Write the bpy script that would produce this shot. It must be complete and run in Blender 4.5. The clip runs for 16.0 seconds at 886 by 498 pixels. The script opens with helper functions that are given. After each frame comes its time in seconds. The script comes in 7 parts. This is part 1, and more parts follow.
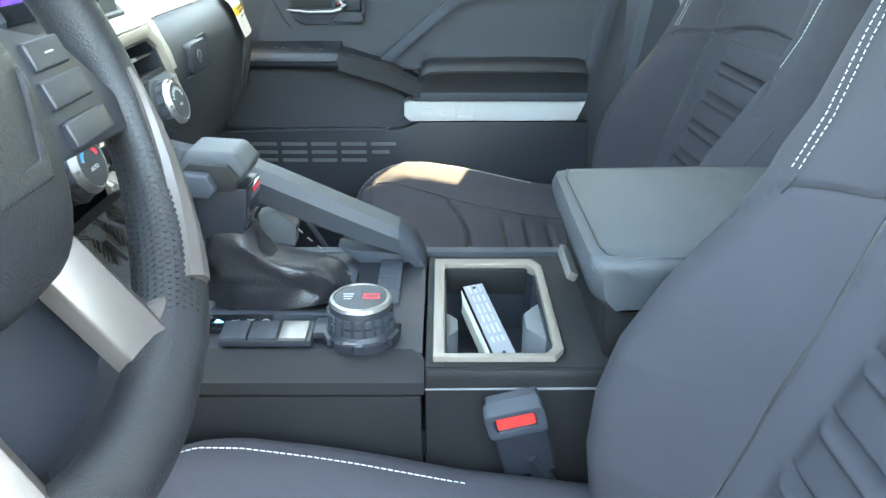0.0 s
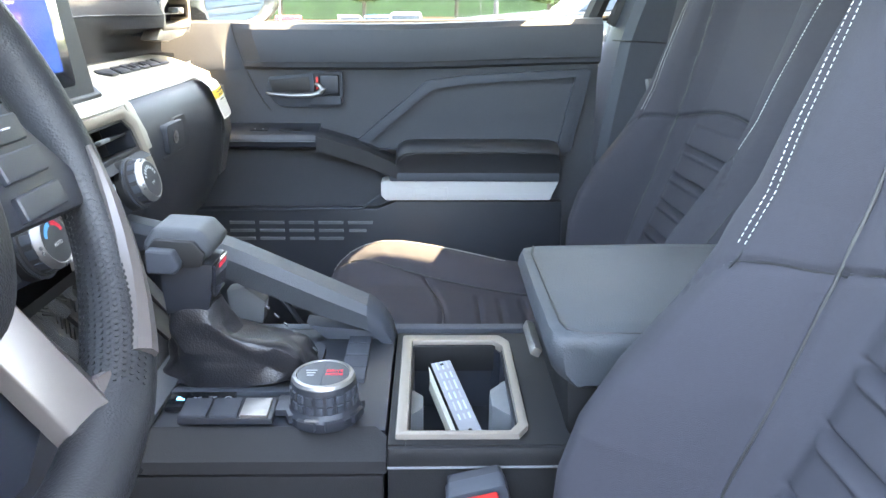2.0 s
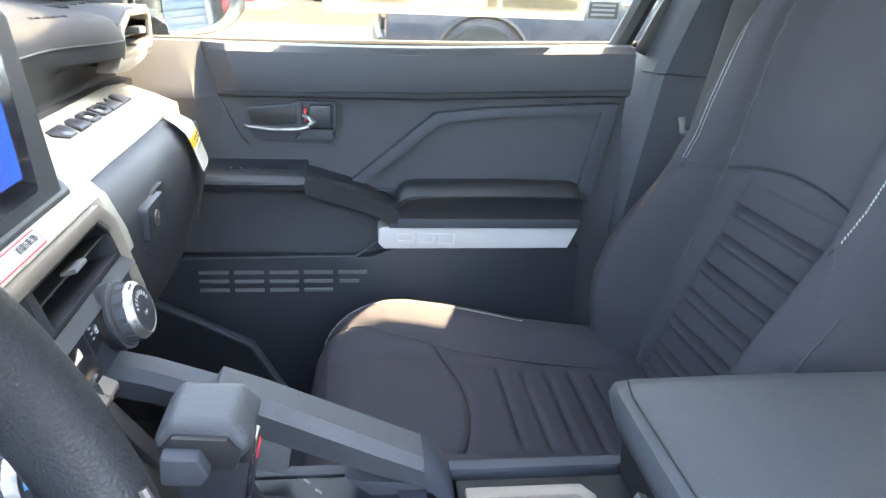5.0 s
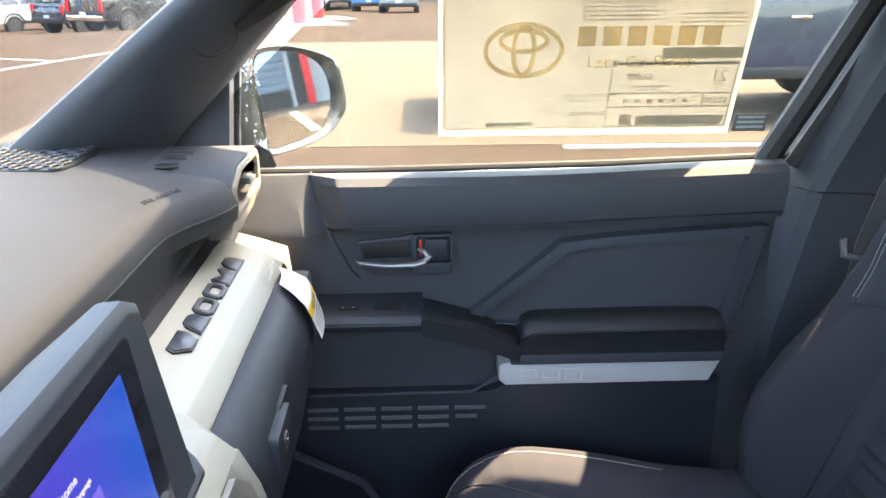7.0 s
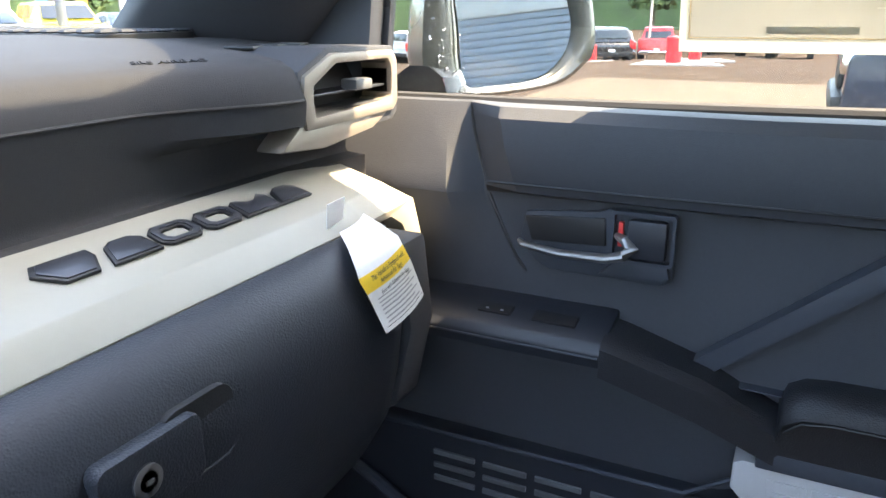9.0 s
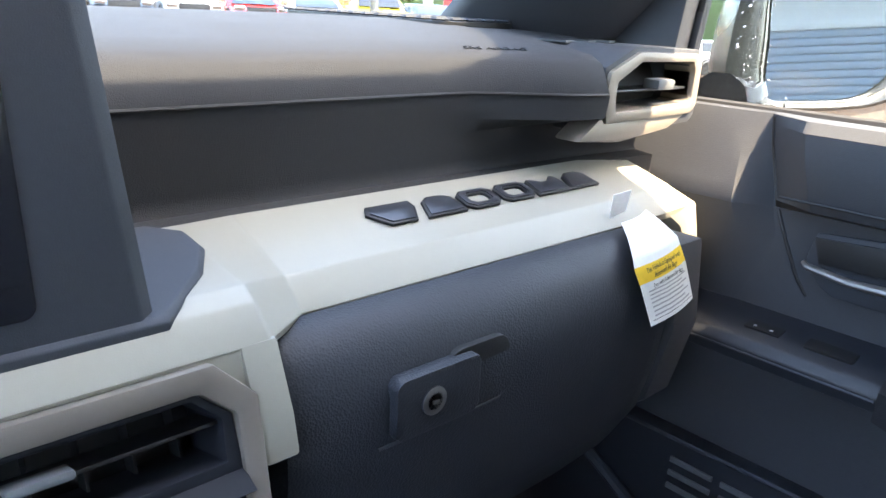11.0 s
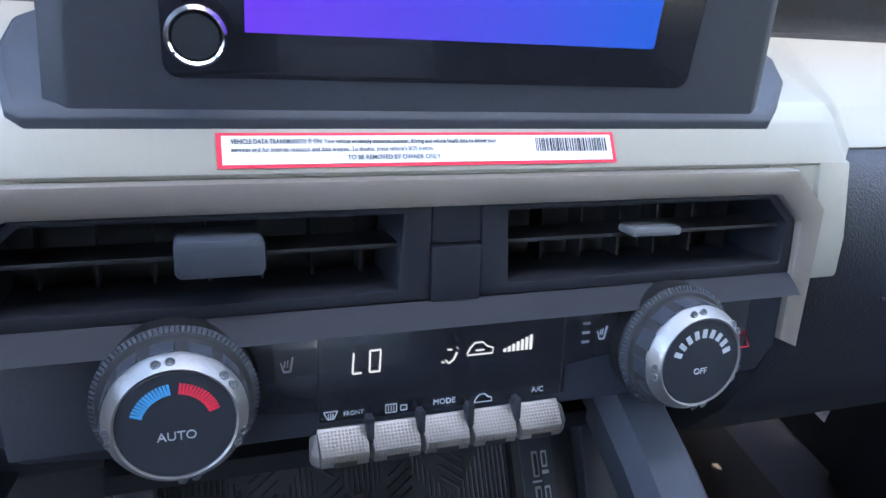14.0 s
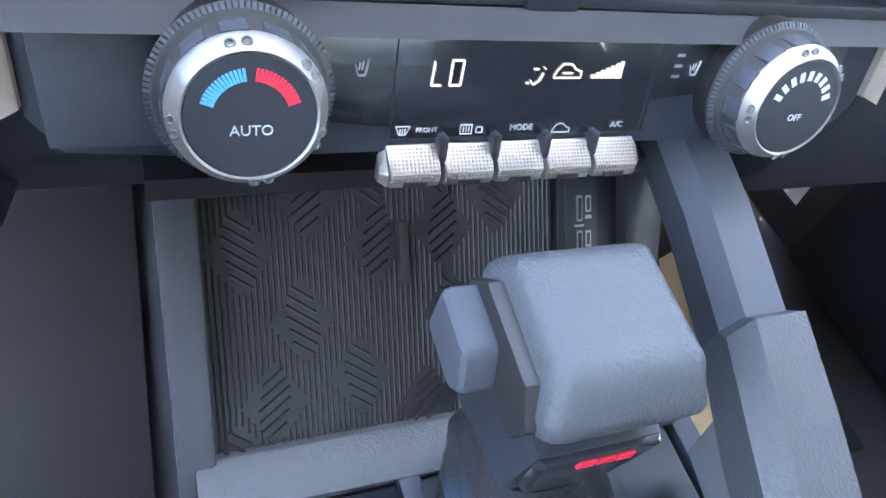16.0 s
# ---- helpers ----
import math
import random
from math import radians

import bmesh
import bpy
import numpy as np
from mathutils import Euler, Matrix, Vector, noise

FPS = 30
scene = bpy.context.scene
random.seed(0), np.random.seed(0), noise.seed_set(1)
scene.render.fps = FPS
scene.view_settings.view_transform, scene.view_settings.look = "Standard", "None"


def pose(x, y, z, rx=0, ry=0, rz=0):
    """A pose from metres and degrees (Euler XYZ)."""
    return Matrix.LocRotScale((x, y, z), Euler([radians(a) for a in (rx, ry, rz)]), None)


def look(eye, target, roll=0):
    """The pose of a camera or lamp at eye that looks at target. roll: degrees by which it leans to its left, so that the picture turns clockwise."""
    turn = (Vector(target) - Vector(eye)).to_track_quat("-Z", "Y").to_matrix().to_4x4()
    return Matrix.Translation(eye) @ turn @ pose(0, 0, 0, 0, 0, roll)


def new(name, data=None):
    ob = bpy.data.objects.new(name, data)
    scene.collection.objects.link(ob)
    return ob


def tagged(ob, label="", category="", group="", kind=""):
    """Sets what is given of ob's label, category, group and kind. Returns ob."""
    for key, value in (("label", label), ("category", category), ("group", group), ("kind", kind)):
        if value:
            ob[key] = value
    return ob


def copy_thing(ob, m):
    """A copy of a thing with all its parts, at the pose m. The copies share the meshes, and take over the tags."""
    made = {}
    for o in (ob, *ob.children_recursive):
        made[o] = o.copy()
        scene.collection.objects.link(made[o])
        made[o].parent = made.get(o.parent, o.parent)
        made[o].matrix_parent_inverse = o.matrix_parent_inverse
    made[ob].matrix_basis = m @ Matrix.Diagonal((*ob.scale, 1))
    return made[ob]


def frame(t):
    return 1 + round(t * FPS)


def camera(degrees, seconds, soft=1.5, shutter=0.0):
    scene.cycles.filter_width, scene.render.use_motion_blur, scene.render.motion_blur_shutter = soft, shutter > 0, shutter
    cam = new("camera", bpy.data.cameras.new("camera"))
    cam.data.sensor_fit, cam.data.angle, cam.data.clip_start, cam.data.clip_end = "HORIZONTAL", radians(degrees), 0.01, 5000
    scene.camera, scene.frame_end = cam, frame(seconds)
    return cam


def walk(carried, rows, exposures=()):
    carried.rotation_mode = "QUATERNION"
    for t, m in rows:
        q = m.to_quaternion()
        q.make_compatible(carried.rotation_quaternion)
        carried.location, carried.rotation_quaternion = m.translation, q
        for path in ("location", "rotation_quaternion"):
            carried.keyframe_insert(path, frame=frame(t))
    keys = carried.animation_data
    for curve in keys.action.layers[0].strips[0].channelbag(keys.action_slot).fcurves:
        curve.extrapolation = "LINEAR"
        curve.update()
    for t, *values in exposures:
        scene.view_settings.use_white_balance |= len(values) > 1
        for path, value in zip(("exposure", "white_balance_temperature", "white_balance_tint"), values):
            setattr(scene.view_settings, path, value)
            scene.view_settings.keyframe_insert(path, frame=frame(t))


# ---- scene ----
cam = camera(62.4, 16.0)
METRES, EYE, TILT, LEAN, TURN = 1.9, 1.28, -25.0, 0.0, 0.0
ROWS = [
    (0.0, 0.0, 0.0, 0.0, 0.0, 0.0, -0.0),
    (0.5, 0.0028, 0.0111, 0.005, -0.19, 3.84, 0.46),
    (1.0, 0.0066, 0.0136, 0.0058, -0.18, 5.37, 0.51),
    (1.5, 0.009, 0.0131, 0.0044, -0.37, 5.96, 0.3),
    (2.0, 0.0123, -0.0037, -0.0021, -0.99, 6.22, 0.06),
    (2.5, 0.0077, -0.0613, -0.0204, -2.24, 6.39, -0.13),
    (3.0, 0.0085, -0.1102, -0.0336, -3.3, 6.29, -0.33),
    (3.5, 0.0049, -0.0944, -0.0254, -4.5, 5.95, -0.45),
    (4.0, -0.0306, -0.0095, 0.0145, -6.16, 5.0, -0.57),
    (6.5, -0.0846, 0.1026, 0.1912, -5.73, 2.0, 1.84),
    (7.0, -0.1042, 0.1416, 0.2163, -1.47, 3.49, 1.05),
    (7.5, -0.0575, 0.2551, 0.2211, 3.75, 5.17, -0.98),
    (8.0, -0.0172, 0.3514, 0.2153, 9.07, 6.18, -3.68),
    (8.5, -0.0311, 0.3811, 0.2102, 16.61, 5.86, -7.07),
    (9.0, -0.0305, 0.3784, 0.2018, 24.29, 4.6, -10.52),
    (11.5, -0.0284, 0.3369, 0.1804, 50.28, -2.37, -23.29),
    (12.0, -0.0317, 0.2993, 0.1676, 58.31, -4.67, -25.44),
    (12.5, -0.0336, 0.2846, 0.1605, 64.27, -7.01, -27.0),
    (13.0, -0.0344, 0.2816, 0.1581, 67.62, -9.72, -28.12),
    (13.5, -0.0386, 0.2833, 0.1532, 68.83, -15.69, -29.58),
    (14.0, -0.0504, 0.2912, 0.1387, 69.37, -22.69, -31.08),
    (14.5, -0.0525, 0.2904, 0.1366, 70.1, -28.25, -32.08),
    (15.0, -0.0531, 0.2893, 0.135, 70.45, -32.61, -33.12),
    (15.5, -0.054, 0.2902, 0.1305, 70.2, -37.43, -34.64),
    (16.0, -0.0636, 0.2823, 0.1079, 68.43, -40.08, -36.78),
]
walk(cam, [(t, pose(0, -0.73, EYE, TILT, LEAN, TURN) @ pose(METRES * x, METRES * y, METRES * z, 90 + pitch, roll, yaw)) for t, x, y, z, yaw, pitch, roll in ROWS],
     [(0.0, 6.6, 8600, -4), (1.5, 6.45, 8400, 8), (4.0, 6.42, 8450, 9), (6.5, 5.95, 8100, 11), (7.0, 5.45, 7900, 11), (7.5, 5.3, 7700, 11), (8.0, 5.2, 7700, 11), (9.0, 5.25, 7600, 11), (11.5, 5.3, 7000, 12), (12.5, 5.1, 6600, 13), (13.5, 5.2, 6600, 13), (14.0, 5.55, 6800, 13), (14.5, 6.15, 6750, 11), (15.0, 6.4, 6850, 9), (15.5, 6.65, 7050, 7), (16.0, 6.8, 7450, 11)])

# ---- light ----
SUN_AZ = math.atan2(0.20, 0.55)      # towards the rear and the passenger side
SUN_EL = math.atan2(1.0, math.hypot(0.20, 0.55))
world = bpy.data.worlds.new("sky")
scene.world = world
world.use_nodes = True
wn = world.node_tree
sky = wn.nodes.new("ShaderNodeTexSky")
sky.sky_type = "NISHITA"
sky.sun_disc = False
sky.sun_elevation = SUN_EL
sky.sun_rotation = math.pi / 2 - SUN_AZ
sky.dust_density = 2.0
wn.links.new(sky.outputs[0], wn.nodes["Background"].inputs[0])
wn.nodes["Background"].inputs[1].default_value = 0.15
sun_data = bpy.data.lights.new("sun", "SUN")
sun_data.energy, sun_data.angle, sun_data.color = 1.1, radians(0.53), (1.0, 0.86, 0.64)
sun = new("sun", sun_data)
sun.matrix_world = look((5.5, 2.0, 10), (0, 0, 0))

# ---- materials ----
MATS = {}


def nd(nt, kind, **inputs):
    n = nt.nodes.new(kind)
    for k, v in inputs.items():
        n.inputs[k.replace("_", " ")].default_value = v
    return n


def mat(name, col, rough=0.6, metal=0.0, grain=0.0, gscale=900.0, var=0.12, vscale=6.0, coat=0.0, bump_dist=0.0006,
        pattern="noise", spec=0.5, vary_rough=0.06, detail=3.0):
    """Principled surface with a fine relief (grain), two scales of colour change and uneven gloss."""
    m = bpy.data.materials.new(name)
    m.use_nodes = True
    nt = m.node_tree
    p = nt.nodes["Principled BSDF"]
    p.inputs["Metallic"].default_value = metal
    p.inputs["Coat Weight"].default_value = coat
    p.inputs["Specular IOR Level"].default_value = spec
    tc = nt.nodes.new("ShaderNodeTexCoord")
    big = nd(nt, "ShaderNodeTexNoise", Scale=vscale, Detail=4.0)
    nt.links.new(tc.outputs["Object"], big.inputs["Vector"])
    fine = nd(nt, "ShaderNodeTexNoise", Scale=vscale * 40, Detail=2.0)
    nt.links.new(tc.outputs["Object"], fine.inputs["Vector"])
    add = nt.nodes.new("ShaderNodeMath")
    add.operation = "MULTIPLY_ADD"
    nt.links.new(fine.outputs[0], add.inputs[0])
    add.inputs[1].default_value = 0.4
    nt.links.new(big.outputs[0], add.inputs[2])
    ramp = nt.nodes.new("ShaderNodeMapRange")
    nt.links.new(add.outputs[0], ramp.inputs[0])
    ramp.inputs[1].default_value, ramp.inputs[2].default_value = 0.35, 1.05
    ramp.inputs[3].default_value, ramp.inputs[4].default_value = 1 - var, 1 + var
    hsv = nt.nodes.new("ShaderNodeHueSaturation")
    hsv.inputs["Color"].default_value = (*col, 1)
    nt.links.new(ramp.outputs[0], hsv.inputs["Value"])
    nt.links.new(hsv.outputs[0], p.inputs["Base Color"])
    rr = nt.nodes.new("ShaderNodeMapRange")
    nt.links.new(big.outputs[0], rr.inputs[0])
    rr.inputs[1].default_value, rr.inputs[2].default_value = 0.3, 0.7
    rr.inputs[3].default_value, rr.inputs[4].default_value = max(0.02, rough - vary_rough), min(1, rough + vary_rough)
    nt.links.new(rr.outputs[0], p.inputs["Roughness"])
    if grain > 0:
        bump = nt.nodes.new("ShaderNodeBump")
        bump.inputs["Strength"].default_value = grain
        bump.inputs["Distance"].default_value = bump_dist
        if pattern == "noise":
            g = nd(nt, "ShaderNodeTexNoise", Scale=gscale, Detail=detail)
            nt.links.new(tc.outputs["Object"], g.inputs["Vector"])
            src = g.outputs[0]
        elif pattern == "leather":
            g = nd(nt, "ShaderNodeTexVoronoi", Scale=gscale)
            nt.links.new(tc.outputs["Object"], g.inputs["Vector"])
            src = g.outputs["Distance"]
        else:                                     # woven cloth: two crossing threads
            w1 = nd(nt, "ShaderNodeTexWave", Scale=gscale, Distortion=1.0)
            w2 = nd(nt, "ShaderNodeTexWave", Scale=gscale, Distortion=1.0)
            w1.bands_direction, w2.bands_direction = "Y", "Z"
            for w in (w1, w2):
                nt.links.new(tc.outputs["Object"], w.inputs["Vector"])
            mx = nt.nodes.new("ShaderNodeMath")
            mx.operation = "MAXIMUM"
            nt.links.new(w1.outputs[1], mx.inputs[0])
            nt.links.new(w2.outputs[1], mx.inputs[1])
            src = mx.outputs[0]
        nt.links.new(src, bump.inputs["Height"])
        nt.links.new(bump.outputs[0], p.inputs["Normal"])
    MATS[name] = m
    return m


def emit(name, col, strength, col2=None, axis="Y", lo=0.0, hi=1.0):
    m = bpy.data.materials.new(name)
    m.use_nodes = True
    nt = m.node_tree
    p = nt.nodes["Principled BSDF"]
    p.inputs["Base Color"].default_value = (0.01, 0.01, 0.012, 1)
    p.inputs["Roughness"].default_value = 0.2
    p.inputs["Emission Color"].default_value = (*col, 1)
    p.inputs["Emission Strength"].default_value = strength
    if col2:
        tc = nt.nodes.new("ShaderNodeTexCoord")
        sep = nt.nodes.new("ShaderNodeSeparateXYZ")
        nt.links.new(tc.outputs["Object"], sep.inputs[0])
        mr = nt.nodes.new("ShaderNodeMapRange")
        mr.inputs[1].default_value, mr.inputs[2].default_value = lo, hi
        nt.links.new(sep.outputs[axis], mr.inputs[0])
        mix = nt.nodes.new("ShaderNodeMix")
        mix.data_type = "RGBA"
        nt.links.new(mr.outputs[0], mix.inputs[0])
        mix.inputs[6].default_value, mix.inputs[7].default_value = (*col, 1), (*col2, 1)
        nt.links.new(mix.outputs[2], p.inputs["Emission Color"])
    return m


def glassy(name, tint=(0.93, 0.96, 0.95), dirt=0.03, rim0=0.02):
    m = bpy.data.materials.new(name)
    m.use_nodes = True
    nt = m.node_tree
    nt.nodes.remove(nt.nodes["Principled BSDF"])
    out = nt.nodes["Material Output"]
    tr = nt.nodes.new("ShaderNodeBsdfTransparent")
    tr.inputs[0].default_value = (*tint, 1)
    gl = nt.nodes.new("ShaderNodeBsdfGlossy")
    gl.inputs["Roughness"].default_value = 0.02
    df = nt.nodes.new("ShaderNodeBsdfDiffuse")
    df.inputs[0].default_value = (0.7, 0.7, 0.66, 1)
    lw = nd(nt, "ShaderNodeLayerWeight", Blend=0.5)
    fr, fa = nd(nt, "ShaderNodeMath"), nd(nt, "ShaderNodeMath")
    fr.operation, fa.operation = "POWER", "MULTIPLY_ADD"
    fr.inputs[1].default_value = 5.0
    nt.links.new(lw.outputs["Facing"], fr.inputs[0])
    nt.links.new(fr.outputs[0], fa.inputs[0])
    fa.inputs[1].default_value, fa.inputs[2].default_value = 0.85 - rim0, rim0
    m1, m2 = nt.nodes.new("ShaderNodeMixShader"), nt.nodes.new("ShaderNodeMixShader")
    nt.links.new(fa.outputs[0], m1.inputs[0])
    nt.links.new(tr.outputs[0], m1.inputs[1])
    nt.links.new(gl.outputs[0], m1.inputs[2])
    tc = nt.nodes.new("ShaderNodeTexCoord")
    v = nd(nt, "ShaderNodeTexVoronoi", Scale=75.0)
    nt.links.new(tc.outputs["Object"], v.inputs["Vector"])
    n = nd(nt, "ShaderNodeTexNoise", Scale=9.0, Detail=4.0)
    nt.links.new(tc.outputs["Object"], n.inputs["Vector"])
    spots = nt.nodes.new("ShaderNodeMapRange")
    spots.inputs[1].default_value, spots.inputs[2].default_value = 0.12, 0.2
    spots.inputs[3].default_value, spots.inputs[4].default_value = 6 * dirt, dirt
    nt.links.new(v.outputs["Distance"], spots.inputs[0])
    mul = nt.nodes.new("ShaderNodeMath")
    mul.operation = "MULTIPLY"
    nt.links.new(spots.outputs[0], mul.inputs[0])
    nt.links.new(n.outputs[0], mul.inputs[1])
    nt.links.new(mul.outputs[0], m2.inputs[0])
    nt.links.new(m1.outputs[0], m2.inputs[1])
    nt.links.new(df.outputs[0], m2.inputs[2])
    nt.links.new(m2.outputs[0], out.inputs[0])
    return m


def paper(name, col, glow=0.5):
    """Thin printed paper that lets light through."""
    m = bpy.data.materials.new(name)
    m.use_nodes = True
    nt = m.node_tree
    nt.nodes.remove(nt.nodes["Principled BSDF"])
    df, tl = nt.nodes.new("ShaderNodeBsdfDiffuse"), nt.nodes.new("ShaderNodeBsdfTranslucent")
    tc = nt.nodes.new("ShaderNodeTexCoord")
    n = nd(nt, "ShaderNodeTexNoise", Scale=14.0, Detail=5.0)
    nt.links.new(tc.outputs["Object"], n.inputs["Vector"])
    mr = nt.nodes.new("ShaderNodeMapRange")
    mr.inputs[3].default_value, mr.inputs[4].default_value = 0.86, 1.12
    nt.links.new(n.outputs[0], mr.inputs[0])
    h = nt.nodes.new("ShaderNodeHueSaturation")
    h.inputs["Color"].default_value = (*col, 1)
    nt.links.new(mr.outputs[0], h.inputs["Value"])
    for s in (df, tl):
        nt.links.new(h.outputs[0], s.inputs[0])
    mx = nt.nodes.new("ShaderNodeMixShader")
    mx.inputs[0].default_value = glow
    nt.links.new(df.outputs[0], mx.inputs[1])
    nt.links.new(tl.outputs[0], mx.inputs[2])
    nt.links.new(mx.outputs[0], nt.nodes["Material Output"].inputs[0])
    return m


BLACK = mat("black_grained_plastic", (0.034, 0.039, 0.049), 0.60, grain=0.35, gscale=1400, bump_dist=0.0004, spec=0.4)
SOFT = mat("soft_black_dash_skin", (0.041, 0.044, 0.051), 0.62, grain=0.45, gscale=1100, pattern="leather", bump_dist=0.0004, spec=0.32)
DASHTOP = mat("matt_black_dash_skin", (0.036, 0.036, 0.039), 0.72, grain=0.45, gscale=1100, pattern="leather", bump_dist=0.0004, spec=0.2)
DARK = mat("dark_smooth_plastic", (0.0155, 0.0178, 0.0240), 0.45, grain=0.15, gscale=1500)
DEEP = mat("deep_black_plastic", (0.008, 0.008, 0.009), 0.5)
MATT = mat("matt_black_plastic", (0.021, 0.025, 0.035), 0.7, grain=0.4, gscale=900, spec=0.25)
GLOSS = mat("gloss_black_panel", (0.012, 0.013, 0.017), 0.16, coat=0.5, vary_rough=0.04)
GREYP = mat("grey_plastic", (0.10, 0.105, 0.11), 0.5, grain=0.2)
WHITE = mat("white_trim_plastic", (0.280, 0.264, 0.220), 0.42, grain=0.1, gscale=1200, var=0.04)
# same white trim, lightened to make up for dimmer light on the door
WHITE_LIFTED = mat("white_trim_plastic_lightened", (0.44, 0.43, 0.42), 0.42, grain=0.1, gscale=1200, var=0.04)
SILVER = mat("satin_silver_paint", (0.205, 0.178, 0.150), 0.42, metal=0.25, grain=0.12, gscale=1500, var=0.05)
CHROME = mat("polished_chrome", (0.75, 0.75, 0.76), 0.14, metal=1.0, var=0.04)
STEEL = mat("brushed_metal", (0.27, 0.26, 0.25), 0.40, metal=0.8, grain=0.3, gscale=800)
SPOKE = mat("satin_dark_silver", (0.088, 0.076, 0.072), 0.34, metal=0.3, grain=0.12, gscale=1500, var=0.05)
TRAYM = mat("black_tray_rubber", (0.0075, 0.008, 0.0095), 0.5, grain=0.3, gscale=900, spec=0.35)
FABRIC = mat("dark_woven_fabric", (0.0362, 0.0350, 0.0425), 0.88, grain=0.45, gscale=1500, pattern="leather", bump_dist=0.0005, var=0.10, spec=0.22)
FABRIC2 = mat("charcoal_insert_fabric", (0.0375, 0.0380, 0.0455), 0.8, grain=0.35, gscale=1700, pattern="leather", bump_dist=0.0004, var=0.10, spec=0.3)
THREAD = mat("white_thread", (0.50, 0.49, 0.46), 0.8)
LEATHER = mat("black_leather", (0.014, 0.0145, 0.017), 0.48, grain=0.5, gscale=650, pattern="leather", bump_dist=0.0006, spec=0.36)
BOOT = mat("dark_boot_leather", (0.015, 0.015, 0.018), 0.36, spec=0.4, grain=0.5, gscale=500, pattern="leather", bump_dist=0.0006)
# lighter copy of the black leather, for the sky sheen on pads and knob
ARMPAD = mat("black_leather_sheen_tone", (0.039, 0.043, 0.049), 0.56, grain=0.5, gscale=650, pattern="leather", bump_dist=0.0006)
RUBBER = mat("black_rubber", (0.019, 0.019, 0.020), 0.75, grain=0.3, gscale=500)
CARPET = mat("dark_carpet", (0.055, 0.057, 0.066), 0.95, grain=1.0, gscale=700, bump_dist=0.002, var=0.3)
REDB = mat("red_button_plastic", (0.62, 0.035, 0.03), 0.4)
BELT = mat("grey_belt_webbing", (0.083, 0.083, 0.090), 0.8, grain=0.6, gscale=450, pattern="weave")
HEADL = mat("grey_headliner", (0.550, 0.550, 0.550), 0.95, grain=0.5, gscale=600)
PAPERW = mat("white_paper", (0.66, 0.66, 0.65), 0.7)
YELLOW = mat("yellow_print", (0.80, 0.52, 0.03), 0.6)
INK = mat("black_ink", (0.03, 0.03, 0.035), 0.7)
REDINK = mat("red_ink", (0.70, 0.02, 0.05), 0.55)
GREYINK = mat("grey_ink", (0.30, 0.30, 0.31), 0.7)
WHITEINK = mat("white_marking", (0.42, 0.43, 0.44), 0.5)
BLUEINK = mat("blue_marking", (0.05, 0.32, 0.62), 0.5)
GLASS = glassy("window_glass", (0.56, 0.575, 0.56))
CLEAR = glassy("windshield_glass", (0.60, 0.615, 0.61), 0.006, 0.004)
MIRROR = mat("mirror_silver", (0.86, 0.88, 0.88), 0.015, metal=1.0, var=0.01, vary_rough=0.01)

# ---- mesh helpers ----


def sharp(bm, deg=28):
    return [e for e in bm.edges if len(e.link_faces) == 2 and e.calc_face_angle(0) > radians(deg)]


def bevelled(bm, off, seg=2, deg=28):
    if off > 0:
        es = sharp(bm, deg)
        if es:
            bmesh.ops.bevel(bm, geom=es, offset=off, segments=seg, profile=0.6, affect="EDGES", clamp_overlap=True)
    return bm


def box(size, at=(0, 0, 0), rot=(0, 0, 0), bevel=0.0, seg=2, taper=1.0):
    bm = bmesh.new()
    bmesh.ops.create_cube(bm, size=1.0)
    for v in bm.verts:
        k = taper if v.co.z > 0 else 1.0
        v.co = Vector((v.co.x * size[0] * k, v.co.y * size[1] * k, v.co.z * size[2]))
    bevelled(bm, bevel, seg)
    bm.transform(pose(*at, *rot))
    return bm


def span(x0, x1, y0, y1, z0, z1, bevel=0.0, seg=2):
    return box((x1 - x0, y1 - y0, z1 - z0), ((x0 + x1) / 2, (y0 + y1) / 2, (z0 + z1) / 2), bevel=bevel, seg=seg)


def prism(poly, axis, lo, hi, bevel=0.0, seg=2):
    """An outline in the two other axes (in x, y, z order), pushed along axis from lo to hi."""
    def put(a, b, c):
        return {"x": (c, a, b), "y": (a, c, b), "z": (a, b, c)}[axis]
    bm = bmesh.new()
    v0 = [bm.verts.new(put(a, b, lo)) for a, b in poly]
    v1 = [bm.verts.new(put(a, b, hi)) for a, b in poly]
    bm.faces.new(v0)
    bm.faces.new(v1[::-1])
    n = len(poly)
    for i in range(n):
        bm.faces.new((v0[i], v1[i], v1[(i + 1) % n], v0[(i + 1) % n]))
    bmesh.ops.recalc_face_normals(bm, faces=bm.faces)
    return bevelled(bm, bevel, seg)


def loft(sections, closed=True, caps=True, ring=False):
    bm = bmesh.new()
    rows = [[bm.verts.new(p) for p in s] for s in sections]
    n = len(rows[0])
    pairs = list(zip(rows, rows[1:])) + ([(rows[-1], rows[0])] if ring else [])
    for a, b in pairs:
        for i in range(n if closed else n - 1):
            j = (i + 1) % n
            bm.faces.new((a[i], a[j], b[j], b[i]))
    if caps and closed and not ring:
        bm.faces.new(rows[0][::-1])
        bm.faces.new(rows[-1])
    bmesh.ops.recalc_face_normals(bm, faces=bm.faces)
    return bm


def sheet(fn, us, vs):
    bm = bmesh.new()
    rows = [[bm.verts.new(fn(u, v)) for u in us] for v in vs]
    for a, b in zip(rows, rows[1:]):
        for i in range(len(us) - 1):
            bm.faces.new((a[i], a[i + 1], b[i + 1], b[i]))
    return bm


